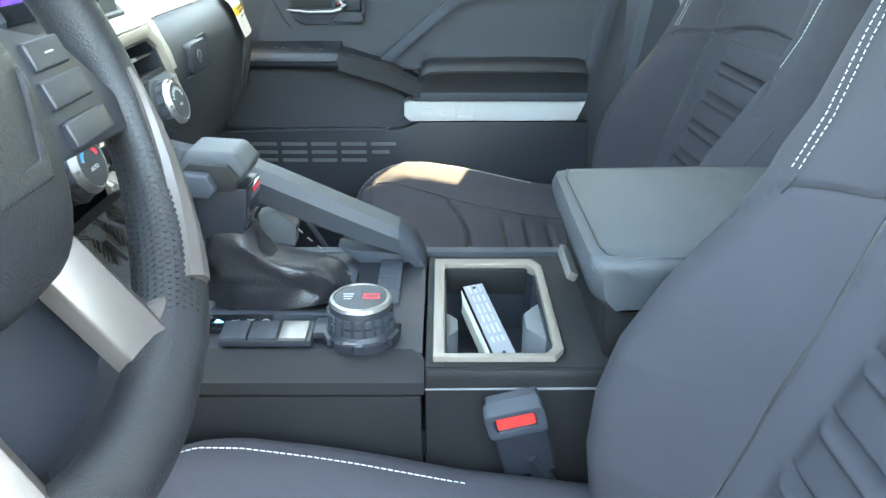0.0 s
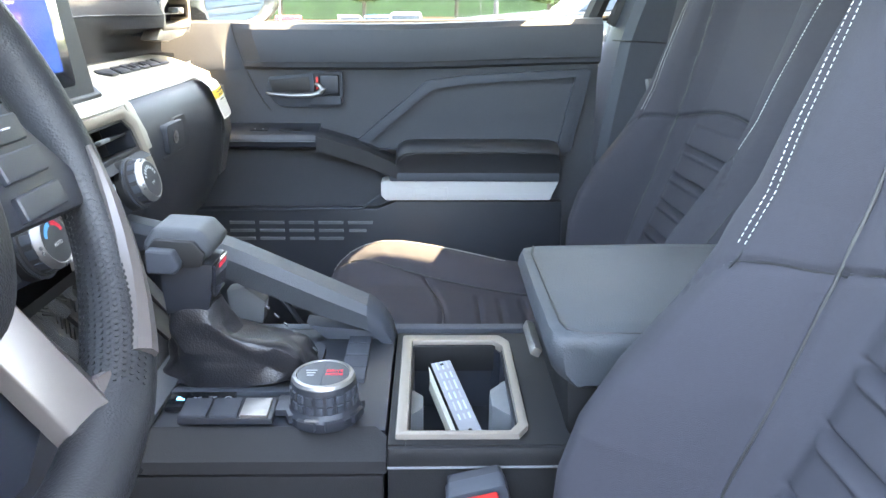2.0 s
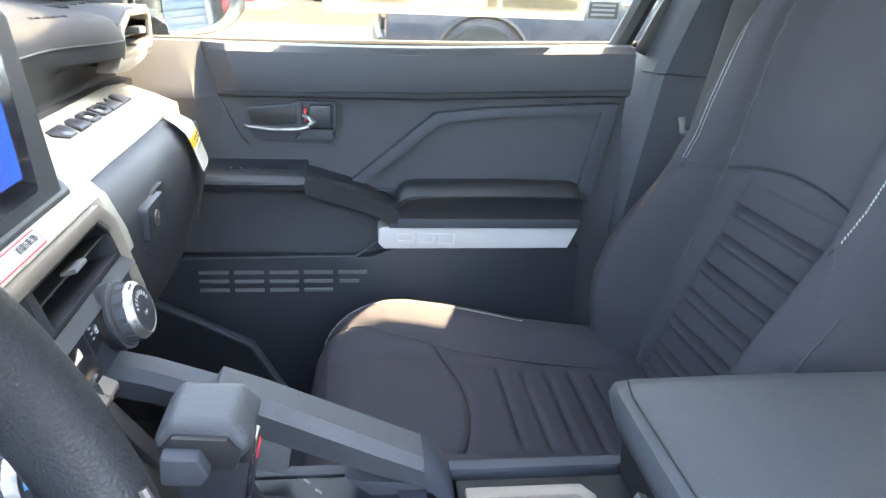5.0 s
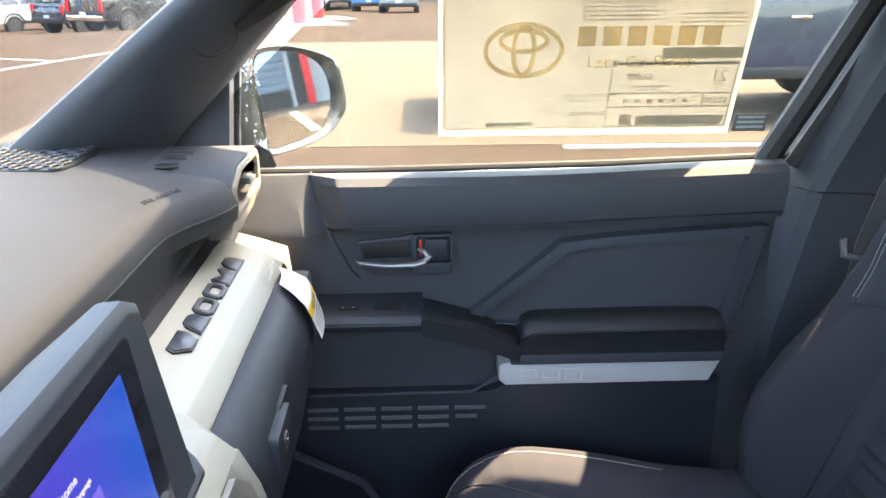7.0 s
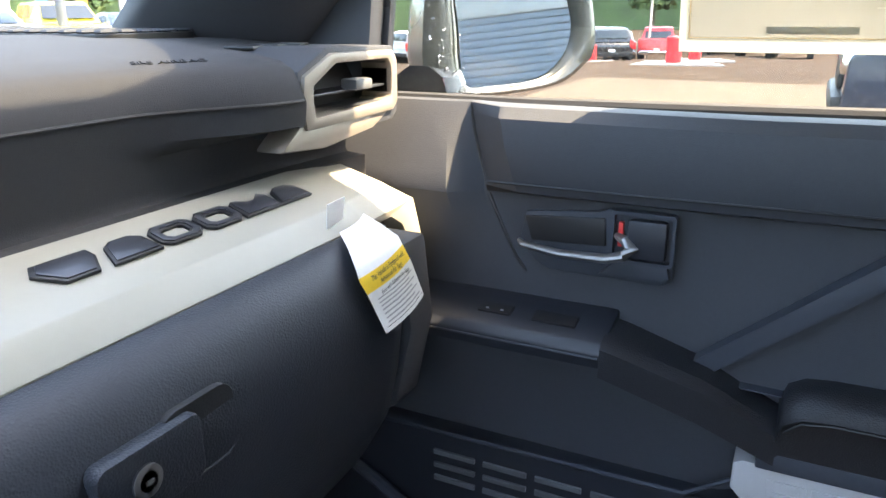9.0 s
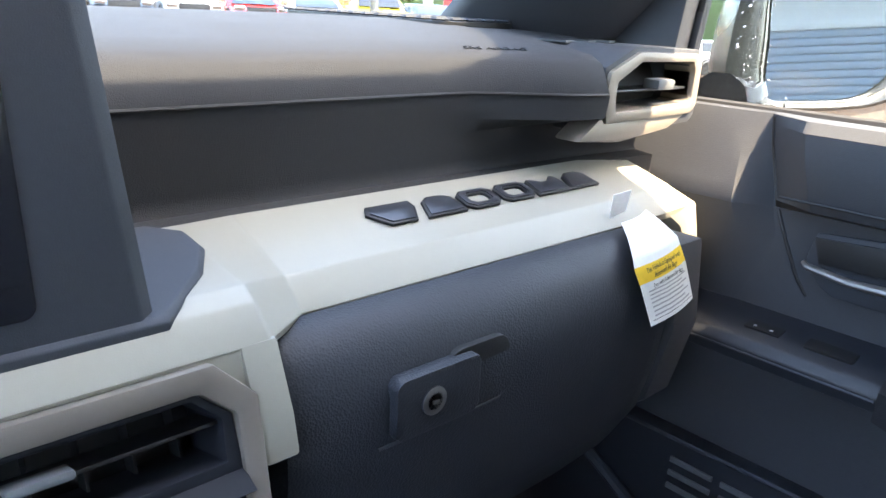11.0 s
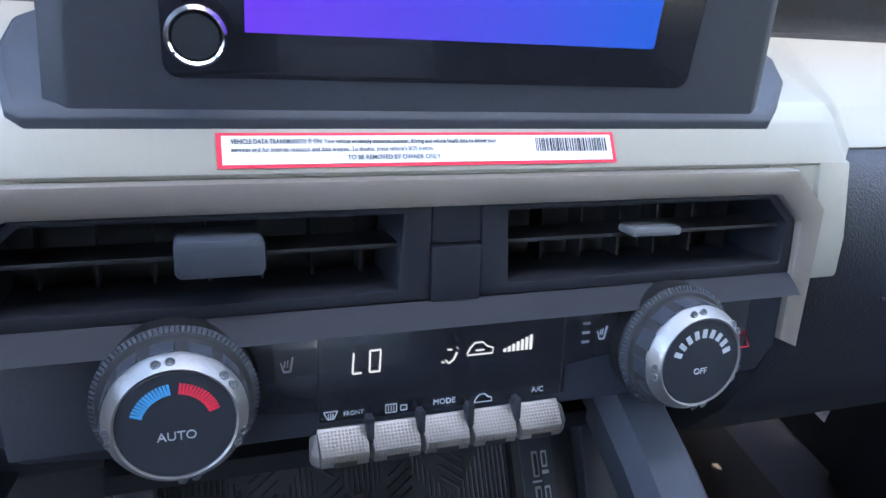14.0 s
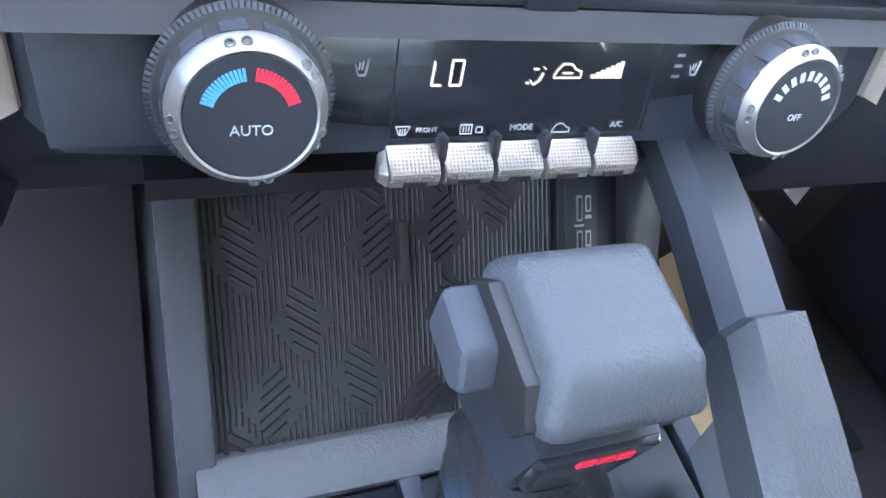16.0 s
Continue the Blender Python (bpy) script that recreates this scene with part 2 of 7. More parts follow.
def tube(path, r, sides=8, ring=False, flat=1.0, up=(0, 0, 1)):
    pts = [Vector(p) for p in path]
    secs = []
    n = len(pts)
    for i, p in enumerate(pts):
        d = (pts[(i + 1) % n] - pts[i - 1]) if ring else (pts[min(i + 1, n - 1)] - pts[max(i - 1, 0)])
        d.normalize()
        a = d.cross(Vector(up))
        a = a.normalized() if a.length > 1e-4 else d.orthogonal().normalized()
        b = d.cross(a).normalized()
        rad = r[i] if isinstance(r, (list, tuple)) else r
        secs.append([p + a * rad * math.cos(t) + b * rad * flat * math.sin(t) for t in [2 * math.pi * k / sides for k in range(sides)]])
    return loft(secs, ring=ring)


def lathe(profile, m=None, n=40):
    """profile: (radius, height) from one end to the other, turned round z, then placed by m."""
    bm = loft([[(r * math.cos(2 * math.pi * k / n), r * math.sin(2 * math.pi * k / n), h) for k in range(n)] for r, h in profile])
    if m is not None:
        bm.transform(m)
    return bm


def merged(*bms):
    out = bmesh.new()
    for b in bms:
        me = bpy.data.meshes.new("t")
        b.to_mesh(me)
        b.free()
        out.from_mesh(me)
        bpy.data.meshes.remove(me)
    return out


def frame_of(outer, inner, axis, lo, hi, bevel=0.0):
    """A closed frame between two outlines with the same number of corners."""
    def put(a, b, c):
        return {"x": (c, a, b), "y": (a, c, b), "z": (a, b, c)}[axis]
    bm = bmesh.new()
    ring = [[bm.verts.new(put(a, b, c)) for a, b in o] for o, c in ((outer, lo), (outer, hi), (inner, hi), (inner, lo))]
    n = len(outer)
    for k in range(4):
        a, b = ring[k], ring[(k + 1) % 4]
        for i in range(n):
            j = (i + 1) % n
            bm.faces.new((a[i], a[j], b[j], b[i]))
    bmesh.ops.recalc_face_normals(bm, faces=bm.faces)
    return bevelled(bm, bevel)


def rrect(a0, a1, b0, b1, r, n=4):
    pts = []
    for ca, cb, s in ((a1 - r, b1 - r, 0), (a0 + r, b1 - r, 1), (a0 + r, b0 + r, 2), (a1 - r, b0 + r, 3)):
        for k in range(n + 1):
            t = math.pi / 2 * (s + k / n)
            pts.append((ca + r * math.cos(t), cb + r * math.sin(t)))
    return pts


def mesh_of(bm, name, smooth=True, angle=32):
    me = bpy.data.meshes.new(name)
    bm.to_mesh(me)
    bm.free()
    if smooth:
        me.polygons.foreach_set("use_smooth", [True] * len(me.polygons))
        me.set_sharp_from_angle(angle=radians(angle))
    return me


def part(name, bm, material, parent=None, label="", smooth=True, angle=32):
    me = mesh_of(bm, name, smooth, angle)
    me.materials.append(material)
    ob = new(name, me)
    if parent is not None:
        ob.parent = parent
    if label:
        ob["label"] = label
    return ob


def thing(name, label, category, group="", kind="", at=(0, 0, 0)):
    ob = new(name)
    ob.empty_display_size = 0.05
    ob.location = at
    return tagged(ob, label, category, group, kind)


def writing(name, text, m, size, material, parent, align="CENTER", depth=0.0002, squeeze=1.0, bold=0.0):
    """Raised lettering in the built-in font; m places its plane (x along the line, y up, z out)."""
    cu = bpy.data.curves.new(name, "FONT")
    cu.body, cu.size, cu.extrude, cu.align_x, cu.align_y = text, size, depth, align, "CENTER"
    cu.resolution_u = 3
    cu.offset = bold * size
    tmp = bpy.data.objects.new("tmp", cu)
    me = bpy.data.meshes.new_from_object(tmp)
    bpy.data.objects.remove(tmp)
    bpy.data.curves.remove(cu)
    me.transform(m @ Matrix.Diagonal((squeeze, 1, 1, 1)))
    me.materials.clear()
    me.materials.append(material)
    me.name = name
    ob = new(name, me)
    ob.parent = parent
    return ob


def basis(o, xdir, ydir):
    """A pose at o whose x and y run along xdir and ydir."""
    x = Vector(xdir).normalized()
    z = x.cross(Vector(ydir)).normalized()
    y = z.cross(x)
    m = Matrix((x, y, z)).transposed().to_4x4()
    m.translation = Vector(o)
    return m


def lerp(a, b, t):
    return a + (b - a) * t


def curve1(table, z):
    """Straight lines between (place, value) pairs."""
    return float(np.interp(z, [p for p, _ in table], [v for _, v in table]))


def smooth01(t):
    t = max(0.0, min(1.0, t))
    return t * t * (3 - 2 * t)

# ---- ground and surroundings ----
ASPHALT = mat("brown_sealed_asphalt", (0.056, 0.0385, 0.0275), 0.95, spec=0.05, grain=0.8, gscale=60, bump_dist=0.006, var=0.22, vscale=0.6)
CONCRETE = mat("pale_concrete", (0.108, 0.084, 0.062), 0.95, spec=0.05, grain=0.6, gscale=40, bump_dist=0.004, var=0.16, vscale=0.5)
LINEP = mat("white_road_paint", (0.27, 0.265, 0.255), 0.7, var=0.15, vscale=3)


def lot_z(x, y):
    """The lot falls away gently beyond the lane, more so ahead of the truck."""
    return -0.045 * max(0.0, min(30.0, y - 19.0)) - 0.06 * max(0.0, min(9.0, -5.0 - x)) * max(0.0, min(1.0, (y - 15.0) / 10.0))


GROUND_X = (-220, -60, -30, -14, -11, -8, -5, 0, 60, 220)
GROUND_Y = (-220, -60, 0, 15, 19, 22, 25, 27, 35, 43, 49, 90, 220)
tagged(part("ground", merged(loft([[(x, y, lot_z(x, y)) for y in GROUND_Y] + [(x, y, -3.0) for y in GROUND_Y[::-1]] for x in GROUND_X])), ASPHALT), "brown asphalt of a large open car lot", "ground", kind="structure")
tagged(part("pavement", span(-4.2, 60, 6.1, 15.2, -0.2, 0.006), CONCRETE), "sunlit pale concrete lane across the car lot", "pavement", kind="structure")
tagged(part("parking_line", span(1.05, 6.0, 5.92, 6.04, 0.0, 0.012), LINEP), "painted white parking line on the lot", "parking line", "parking lines", "structure")
for x0, x1, y0, y1 in ((-26, -8, 4.0, 4.12), (-26, -8, 0.6, 0.72), (-26, -8, -2.8, -2.68)):
    tagged(part("parking_line", span(x0, x1, y0, y1, 0.0, 0.012), LINEP), "painted white parking line on the lot", "parking line", "parking lines", "structure")

for (x0, y0), (x1, y1) in (((-11.0, 14.25), (-6.25, 12.45)), ((-7.6, 8.9), (-5.3, 15.3))):
    ux, uy = (y1 - y0) * 0.05 / math.hypot(x1 - x0, y1 - y0), (x0 - x1) * 0.05 / math.hypot(x1 - x0, y1 - y0)
    tagged(part("parking_line", prism([(x0 - ux, y0 - uy), (x1 - ux, y1 - uy), (x1 + ux, y1 + uy), (x0 + ux, y0 + uy)], "z", 0.0, 0.010 if x0 < -8 else 0.013), LINEP), "painted white parking line on the lot", "parking line", "parking lines", "structure")

# ---- cab shell ----
XR, XF = 1.45, -0.95
cab = thing("truck_cab", "dark plastic-lined cab of a pickup with its driver's door open", "vehicle cab", kind="structure")
part("cab_floor", span(XF, XR, -0.84, 0.84, 0.44, 0.50), CARPET, cab)
part("firewall", span(XF - 0.05, XF, -0.84, 0.84, 0.44, 1.2), CARPET, cab)
part("headliner", merged(span(-0.22, XR, -0.60, 0.60, 1.695, 1.74, 0.01),
                         prism([(0.60, 1.74), (0.60, 1.695), (0.70, 1.63), (0.74, 1.65)], "x", -0.2, XR),
                         prism([(-0.60, 1.74), (-0.60, 1.695), (-0.70, 1.63), (-0.74, 1.65)], "x", -0.2, XR)), HEADL, cab)
part("roof_skin", span(-0.22, XR, -0.745, 0.745, 1.745, 1.77), GREYP, cab)
part("rear_wall", merged(span(XR, XR + 0.05, -0.8, 0.8, 0.44, 1.22), span(XR, XR + 0.05, -0.8, 0.8, 1.58, 1.75),
                         span(XR, XR + 0.05, -0.8, -0.6, 1.22, 1.58), span(XR, XR + 0.05, 0.6, 0.8, 1.22, 1.58)), HEADL, cab)
part("rear_window", span(XR + 0.01, XR + 0.016, -0.6, 0.6, 1.22, 1.58), CLEAR, cab)
part("sill_step", merged(span(-0.75, XR, 0.78, 0.86, 0.4, 0.56), span(-0.75, XR, -0.86, -0.78, 0.4, 0.56)), BLACK, cab)
for s in (1, -1):
    # A pillar trim, leaning back and in
    secs = []
    for k in range(9):
        t = k / 8
        z = lerp(1.20, 1.70, t)
        xa, ya = lerp(-0.900, -0.207, t), lerp(0.70, 0.553, t)
        xb, yb = lerp(-0.655, -0.160, t), lerp(0.765, 0.615, t)
        ox, oy = -0.02, 0.055
        w = xb - xa
        secs.append([(xa, s * ya, z), (xa + 0.25 * w, s * (ya - 0.012), z), (xa + 0.6 * w, s * (lerp(ya, yb, 0.55) - 0.012), z), (xb, s * yb, z),
                     (xb + 0.005, s * (yb + oy), z), (xa + ox, s * (ya + oy), z)])
    pl = part("a_pillar_trim", loft(secs), SOFT, cab, angle=75)
    if s > 0:
        PM = basis((-0.459, 0.6530, 1.4525), (0.876, 0.164, 0.454), (0.40, 0.56, -0.72))
        cp = [PM @ Vector((a * 0.030 * abs(math.cos(t)) ** 0.0 * math.copysign(abs(math.cos(t)) ** 0.75, math.cos(t)), 0.0275 * math.copysign(abs(math.sin(t)) ** 0.75, math.sin(t)), 0.0015)) for a in (1,) for t in [2 * math.pi * k / 36 for k in range(36)]]
        part("cap_outline", tube(cp, 0.0010, 6, ring=True), DEEP, pl)
        gr = [Vector((-0.431, 0.6535, 1.465)), Vector((-0.424, 0.661, 1.456)), Vector((-0.355, 0.660, 1.496)), Vector((-0.29, 0.640, 1.545)), Vector((-0.30, 0.628, 1.555)), Vector((-0.385, 0.650, 1.497))]
        nn = Vector((0.275, -0.815, -0.51))
        # raised near-black plate, its colour standing for the shade in the recess
        part("grab_recess_shade", bevelled(loft([[q - nn * 0.004 for q in gr], [q + nn * 0.0022 for q in gr]]), 0.001), DEEP, pl)
    # B pillar trim
    secs = []
    for z, x0, x1, y in ((0.52, 0.36, 0.56, 0.80), (0.95, 0.355, 0.53, 0.775), (1.20, 0.385, 0.535, 0.755), (1.24, 0.395, 0.54, 0.75), (1.48, 0.455, 0.59, 0.69), (1.66, 0.51, 0.63, 0.635)):
        secs.append([(x0, s * (y + 0.045), z), (x0 + 0.012, s * y, z), (x0 + 0.03, s * (y - 0.012), z), (x1, s * (y - 0.012), z), (x1 + 0.02, s * (y + 0.02), z), (x1 + 0.02, s * (y + 0.07), z), (x0, s * (y + 0.09), z)])
    part("b_pillar_trim", loft(secs), BLACK, cab)
    part("pillar_seam", tube([(0.387, s * 0.772, 1.206), (0.405, s * 0.742, 1.206), (0.55, s * 0.742, 1.200)], 0.0016, 6), DEEP, cab)
    # rear door with its window
    part("rear_door_panel", prism([(0.58, 0.5), (XR, 0.5), (XR, 1.235), (0.58, 1.235)], "y", min(s * 0.79, s * 0.87), max(s * 0.79, s * 0.87), 0.01), BLACK, cab)
    part("rear_door_frame", loft([[(x, s * y, z), (x, s * (y + 0.05), z), (x + 0.05, s * (y + 0.05), z), (x + 0.05, s * y, z)] for x, y, z in ((XR - 0.25, 0.77, 1.23), (XR - 0.18, 0.63, 1.66))]), BLACK, cab)
    part("rear_door_window", loft([[(0.60, s * 0.80, 1.235), (0.60, s * 0.804, 1.235), (XR, s * 0.804, 1.235), (XR, s * 0.80, 1.235)], [(0.68, s * 0.69, 1.64), (0.68, s * 0.694, 1.64), (XR, s * 0.694, 1.64), (XR, s * 0.69, 1.64)]]), GLASS, cab)
secs = []
for k in range(13):
    f = k / 6 - 1
    xb, xt = -1.12 + 0.215 * f * f, -0.22 + 0.045 * f * f
    secs.append([(xb, 0.752 * f, 1.205), (xb + 0.004, 0.752 * f, 1.207), (xt + 0.004, 0.626 * f, 1.742), (xt, 0.626 * f, 1.740)])
part("windshield", loft(secs), CLEAR, cab)
HOOD = mat("truck_paint_white", (0.62, 0.63, 0.64), 0.25, coat=0.6, var=0.03)
part("hood", loft([[(-1.10, y, 1.20 - 0.03 * (y / 0.8) ** 2) for y in (-0.8, -0.4, 0, 0.4, 0.8)], [(-1.6, y, 1.17 - 0.03 * (y / 0.8) ** 2) for y in (-0.8, -0.4, 0, 0.4, 0.8)],
                   [(-2.05, y, 1.08 - 0.04 * (y / 0.8) ** 2) for y in (-0.8, -0.4, 0, 0.4, 0.8)]], closed=False), HOOD, cab)
part("cowl", span(-1.16, -0.98, -0.78, 0.78, 1.16, 1.20), DEEP, cab)
part("front_fender", merged(span(-2.05, -1.0, 0.80, 0.92, 0.5, 1.14, 0.03), span(-2.05, -1.0, -0.92, -0.80, 0.5, 1.14, 0.03)), HOOD, cab)
part("outer_skin", merged(span(0.42, XR, 0.875, 0.90, 0.4, 1.2), span(0.42, XR, -0.90, -0.875, 0.4, 1.2)), HOOD, cab)

# ---- driver's door, standing open unseen behind the camera, added to block sky light ----
ddoor = thing("driver_door", "open driver's door swung out beside the truck", "car door", at=(-0.62, -0.90, 0.0))
part("outer_panel", prism([(0.0, 0.42), (1.02, 0.42), (1.02, 1.215), (0.0, 1.215)], "y", -0.02, 0.02, 0.01), HOOD, ddoor)
part("inner_panel", prism([(0.02, 0.46), (1.0, 0.46), (1.0, 1.20), (0.02, 1.20)], "y", 0.02, 0.09, 0.02), SOFT, ddoor)
part("window_frame", tube([(0.05, 0.03, 1.21), (0.46, 0.10, 1.64), (0.98, 0.10, 1.66), (1.02, 0.03, 1.21)], 0.02, 8), RUBBER, ddoor)
# angle set to keep sky light off the driver's seat and console
ddoor.rotation_euler = (0, 0, radians(-40))
# ---- passenger door ----
door = thing("passenger_door", "closed front passenger door with black panel, armrest and white trim strip", "car door")
part("outer_panel", span(-0.98, 0.40, 0.86, 0.90, 0.42, 1.215), HOOD, door)
GY = 0.815


def glass_y(z):
    return GY - 0.27 * (z - 1.235)


part("window", loft([[(-0.66, glass_y(1.2), 1.2), (-0.66, glass_y(1.2) + 0.004, 1.2), (0.41, glass_y(1.2) + 0.004, 1.2), (0.41, glass_y(1.2), 1.2)],
                     [(-0.12, glass_y(1.66), 1.66), (-0.12, glass_y(1.66) + 0.004, 1.66), (0.52, glass_y(1.66) + 0.004, 1.66), (0.52, glass_y(1.66), 1.66)]]), GLASS, door).visible_shadow = False
# inner panel as one shaped skin: profile in (y, z) from sill to floor, slowly changing along x


def door_skin(x, q):
    prof = [(0.806, 1.222), (0.800, 1.231), (0.775, 1.236), (0.756, 1.234), (0.745, 1.224), (0.740, 1.20), (0.743, 1.165), (0.748, 1.1525), (0.766, 1.1465), (0.770, 1.12), (0.764, 1.05),
            (0.762, 0.98), (0.765, 0.90), (0.760, 0.80), (0.765, 0.65), (0.775, 0.52)]
    lead = [0.806, 0.800, 0.783, 0.779, 0.773, 0.762, 0.746, 0.741, 0.740, 0.748, 0.762, 0.762, 0.765, 0.760, 0.765, 0.775]
    gap = [0.806, 0.800, 0.785, 0.782, 0.780, 0.777, 0.772, 0.768, 0.765, 0.765, 0.764, 0.762, 0.765, 0.760, 0.765, 0.775]
    y, z = prof[q]
    f = max(0.0, min(1.0, (x + 0.366) / 0.044))
    g = max(0.0, min(1.0, (x + 0.392) / 0.026))
    y = lerp(lerp(lead[q], gap[q], g), y, f)
    z += 0.014 * smooth01((x + 0.1) / 0.5) * (1 if q < 9 else 0)
    lean = max(0.0, 1 - abs(x + 0.345) / 0.10) if q < 10 else 0.0
    return (x + 0.34 * (1.212 - z) * lean, y, z)


xs = [-0.66, -0.55, -0.46, -0.41, -0.392, -0.366, -0.364, -0.324, -0.321, -0.318, -0.29, -0.26, -0.18, -0.1, 0.0, 0.1, 0.2, 0.3, 0.345, 0.36]
panel = part("inner_panel", sheet(lambda q, x: door_skin(x, q), range(16), xs), SOFT, door, angle=22)
part("roll_seam", tube([(x, 0.7412, 1.162 + 0.014 * smooth01((x + 0.1) / 0.5)) for x in (-0.335, -0.2, 0, 0.2, 0.355)], 0.0013, 6), DEEP, door)
part("front_gap", tube([(-0.372, 0.803, 1.232), (-0.370, 0.781, 1.230), (-0.366, 0.778, 1.205), (-0.352, 0.772, 1.165), (-0.341, 0.765, 1.140), (-0.330, 0.766, 1.115), (-0.312, 0.765, 1.08), (-0.300, 0.766, 1.065)], 0.0018, 6), DEEP, door)
part("window_seal", tube([(-0.6, 0.812, 1.232), (-0.3, 0.812, 1.232), (0.1, 0.812, 1.238), (0.40, 0.812, 1.248)], 0.006, 8), RUBBER, door)
# window frame: rear edge and top
fr = [(0.345, 0.806, 1.235), (0.385, 0.775, 1.35), (0.43, 0.745, 1.48), (0.50, 0.70, 1.65)]
part("window_frame", merged(tube(fr, 0.019, 8), tube([(x + 0.045, y - 0.004, z) for x, y, z in fr], 0.013, 8), tube([(-0.10, 0.70, 1.655), (0.5, 0.70, 1.655)], 0.018, 8)), RUBBER, door)
part("sail_cover", prism([(-0.63, 1.235), (-0.488, 1.235), (-0.467, 1.425), (-0.50, 1.405)], "y", 0.765, 0.80, 0.006), BLACK, door)
part("sail_edge", prism([(-0.490, 1.236), (-0.480, 1.236), (-0.459, 1.425), (-0.468, 1.425)], "y", 0.790, 0.803, 0.002), DARK, door)
part("front_frame", tube([(-0.475, 0.782, 1.415), (-0.405, 0.752, 1.484), (-0.25, 0.715, 1.60), (-0.10, 0.70, 1.655)], [0.012, 0.018, 0.024, 0.022], 8), RUBBER, door)
# pull handle in its recess
hd = part("handle_recess", prism([(-0.306, 1.104), (-0.290, 1.082), (-0.276, 1.073), (-0.162, 1.072), (-0.152, 1.080), (-0.156, 1.142), (-0.216, 1.143), (-0.226, 1.139), (-0.300, 1.132)], "y", 0.759, 0.766, 0.003), BLACK, door)
# near-black plate before the panel puts the hollow's shade into colour
part("handle_cup_shade", prism([(-0.300, 1.128), (-0.219, 1.134), (-0.217, 1.106), (-0.292, 1.103)], "y", 0.755, 0.758, 0.002), DEEP, hd)
part("handle_lever", tube([(-0.303, 0.750, 1.1030), (-0.297, 0.742, 1.1020), (-0.256, 0.738, 1.0985), (-0.212, 0.738, 1.0995), (-0.196, 0.739, 1.1040), (-0.189, 0.742, 1.1110), (-0.197, 0.746, 1.1175), (-0.206, 0.752, 1.1200)], [0.0028, 0.0042, 0.0052, 0.0062, 0.0068, 0.0068, 0.0060, 0.004], 12, flat=0.75), STEEL, hd, "satin metal pull lever")
part("lock_button", box((0.036, 0.012, 0.038), (-0.177, 0.751, 1.119), bevel=0.004), DARK, hd)
part("lock_mark", box((0.0045, 0.006, 0.024), (-0.2025, 0.7545, 1.121), bevel=0.001), REDB, hd, "red lock mark")
part("lock_surround", frame_of(rrect(-0.213, -0.152, 1.094, 1.144, 0.004), rrect(-0.209, -0.155, 1.097, 1.141, 0.003), "y", 0.750, 0.762), BLACK, hd)
part("handle_base", prism([(-0.206, 1.094), (-0.158, 1.098), (-0.154, 1.083), (-0.162, 1.077), (-0.222, 1.078)], "y", 0.751, 0.760, 0.003), BLACK, hd, "satin metal handle base")
# raised insert
ins = [(-0.145, 0.992), (0.018, 1.128), (0.10, 1.138), (0.335, 1.152), (0.300, 0.985)]
inn = [(-0.120, 0.990), (0.030, 1.113), (0.10, 1.122), (0.312, 1.136), (0.282, 0.985)]
part("insert_border", frame_of(ins, inn, "y", 0.744, 0.768, 0.005), BLACK, door)
part("insert_panel", prism(inn, "y", 0.757, 0.768), SOFT, door)
part("insert_rear_strip", prism([(0.325, 1.150), (0.345, 1.152), (0.312, 0.985), (0.292, 0.985)], "y", 0.746, 0.770, 0.004), BLACK, door)
# switch shelf and grab slope
sh = part("switch_shelf", prism([(0.768, 1.041), (0.722, 1.032), (0.706, 1.026), (0.6995, 1.016), (0.702, 1.002), (0.765, 0.985)], "x", -0.60, -0.200, 0.003), DARK, door)
part("switch_shelf_lip", tube([(-0.60, 0.6995, 1.013), (-0.205, 0.6995, 1.013)], 0.0013, 6), DARK, sh)
part("window_switch", box((0.045, 0.018, 0.006), (-0.255, 0.728, 1.0325), (11, 0, 0), bevel=0.002), DEEP, sh)
part("lock_switch", box((0.035, 0.016, 0.004), (-0.318, 0.728, 1.0330), (11, 0, 0), bevel=0.001), DEEP, sh)
for x in (-0.333, -0.317):
    part("switch_mark", box((0.003, 0.0018, 0.0010), (x + 0.007, 0.724, 1.0348), (11, 0, 0)), GREYINK, sh)
secs = []
for x, y, z, w, h in ((-0.203, 0.732, 1.013, 0.066, 0.036), (-0.186, 0.731, 1.009, 0.064, 0.037), (-0.11, 0.734, 0.985, 0.055, 0.040), (-0.045, 0.740, 0.954, 0.052, 0.036), (-0.028, 0.744, 0.946, 0.05, 0.032)):
    secs.append([(x, y - w / 2, z - h / 2), (x, y - w / 2, z + h * 0.30), (x, y - w * 0.32, z + h / 2), (x, y + w / 2, z + h / 2), (x, y + w / 2, z - h / 2)])
part("grab_slope", loft(secs), LEATHER, door)
# arm rest pad
secs = []
for x, f in ((-0.047, 0.55), (-0.042, 0.82), (-0.028, 0.96), (-0.005, 1.0), (0.15, 1.02), (0.262, 1.0), (0.280, 0.93), (0.286, 0.7)):
    zt = 0.952 + 0.060 * f
    secs.append([(x, 0.768, 0.945), (x, 0.768, zt - 0.004), (x, 0.738, zt), (x, 0.724, zt - 0.004), (x, 0.715, zt - 0.012), (x, 0.712, zt - 0.022), (x, 0.7145, zt - 0.0255), (x, 0.7150, 0.945)])
part("armrest_pad", loft(secs), LEATHER, door, angle=50)
part("armrest_seam", tube([(-0.046, 0.722, 0.958), (-0.040, 0.7145, 0.972), (-0.028, 0.7135, 0.9835), (-0.005, 0.713, 0.9872), (0.15, 0.713, 0.9885), (0.275, 0.713, 0.9872), (0.295, 0.7145, 0.982)], 0.0012, 6), DEEP, door)
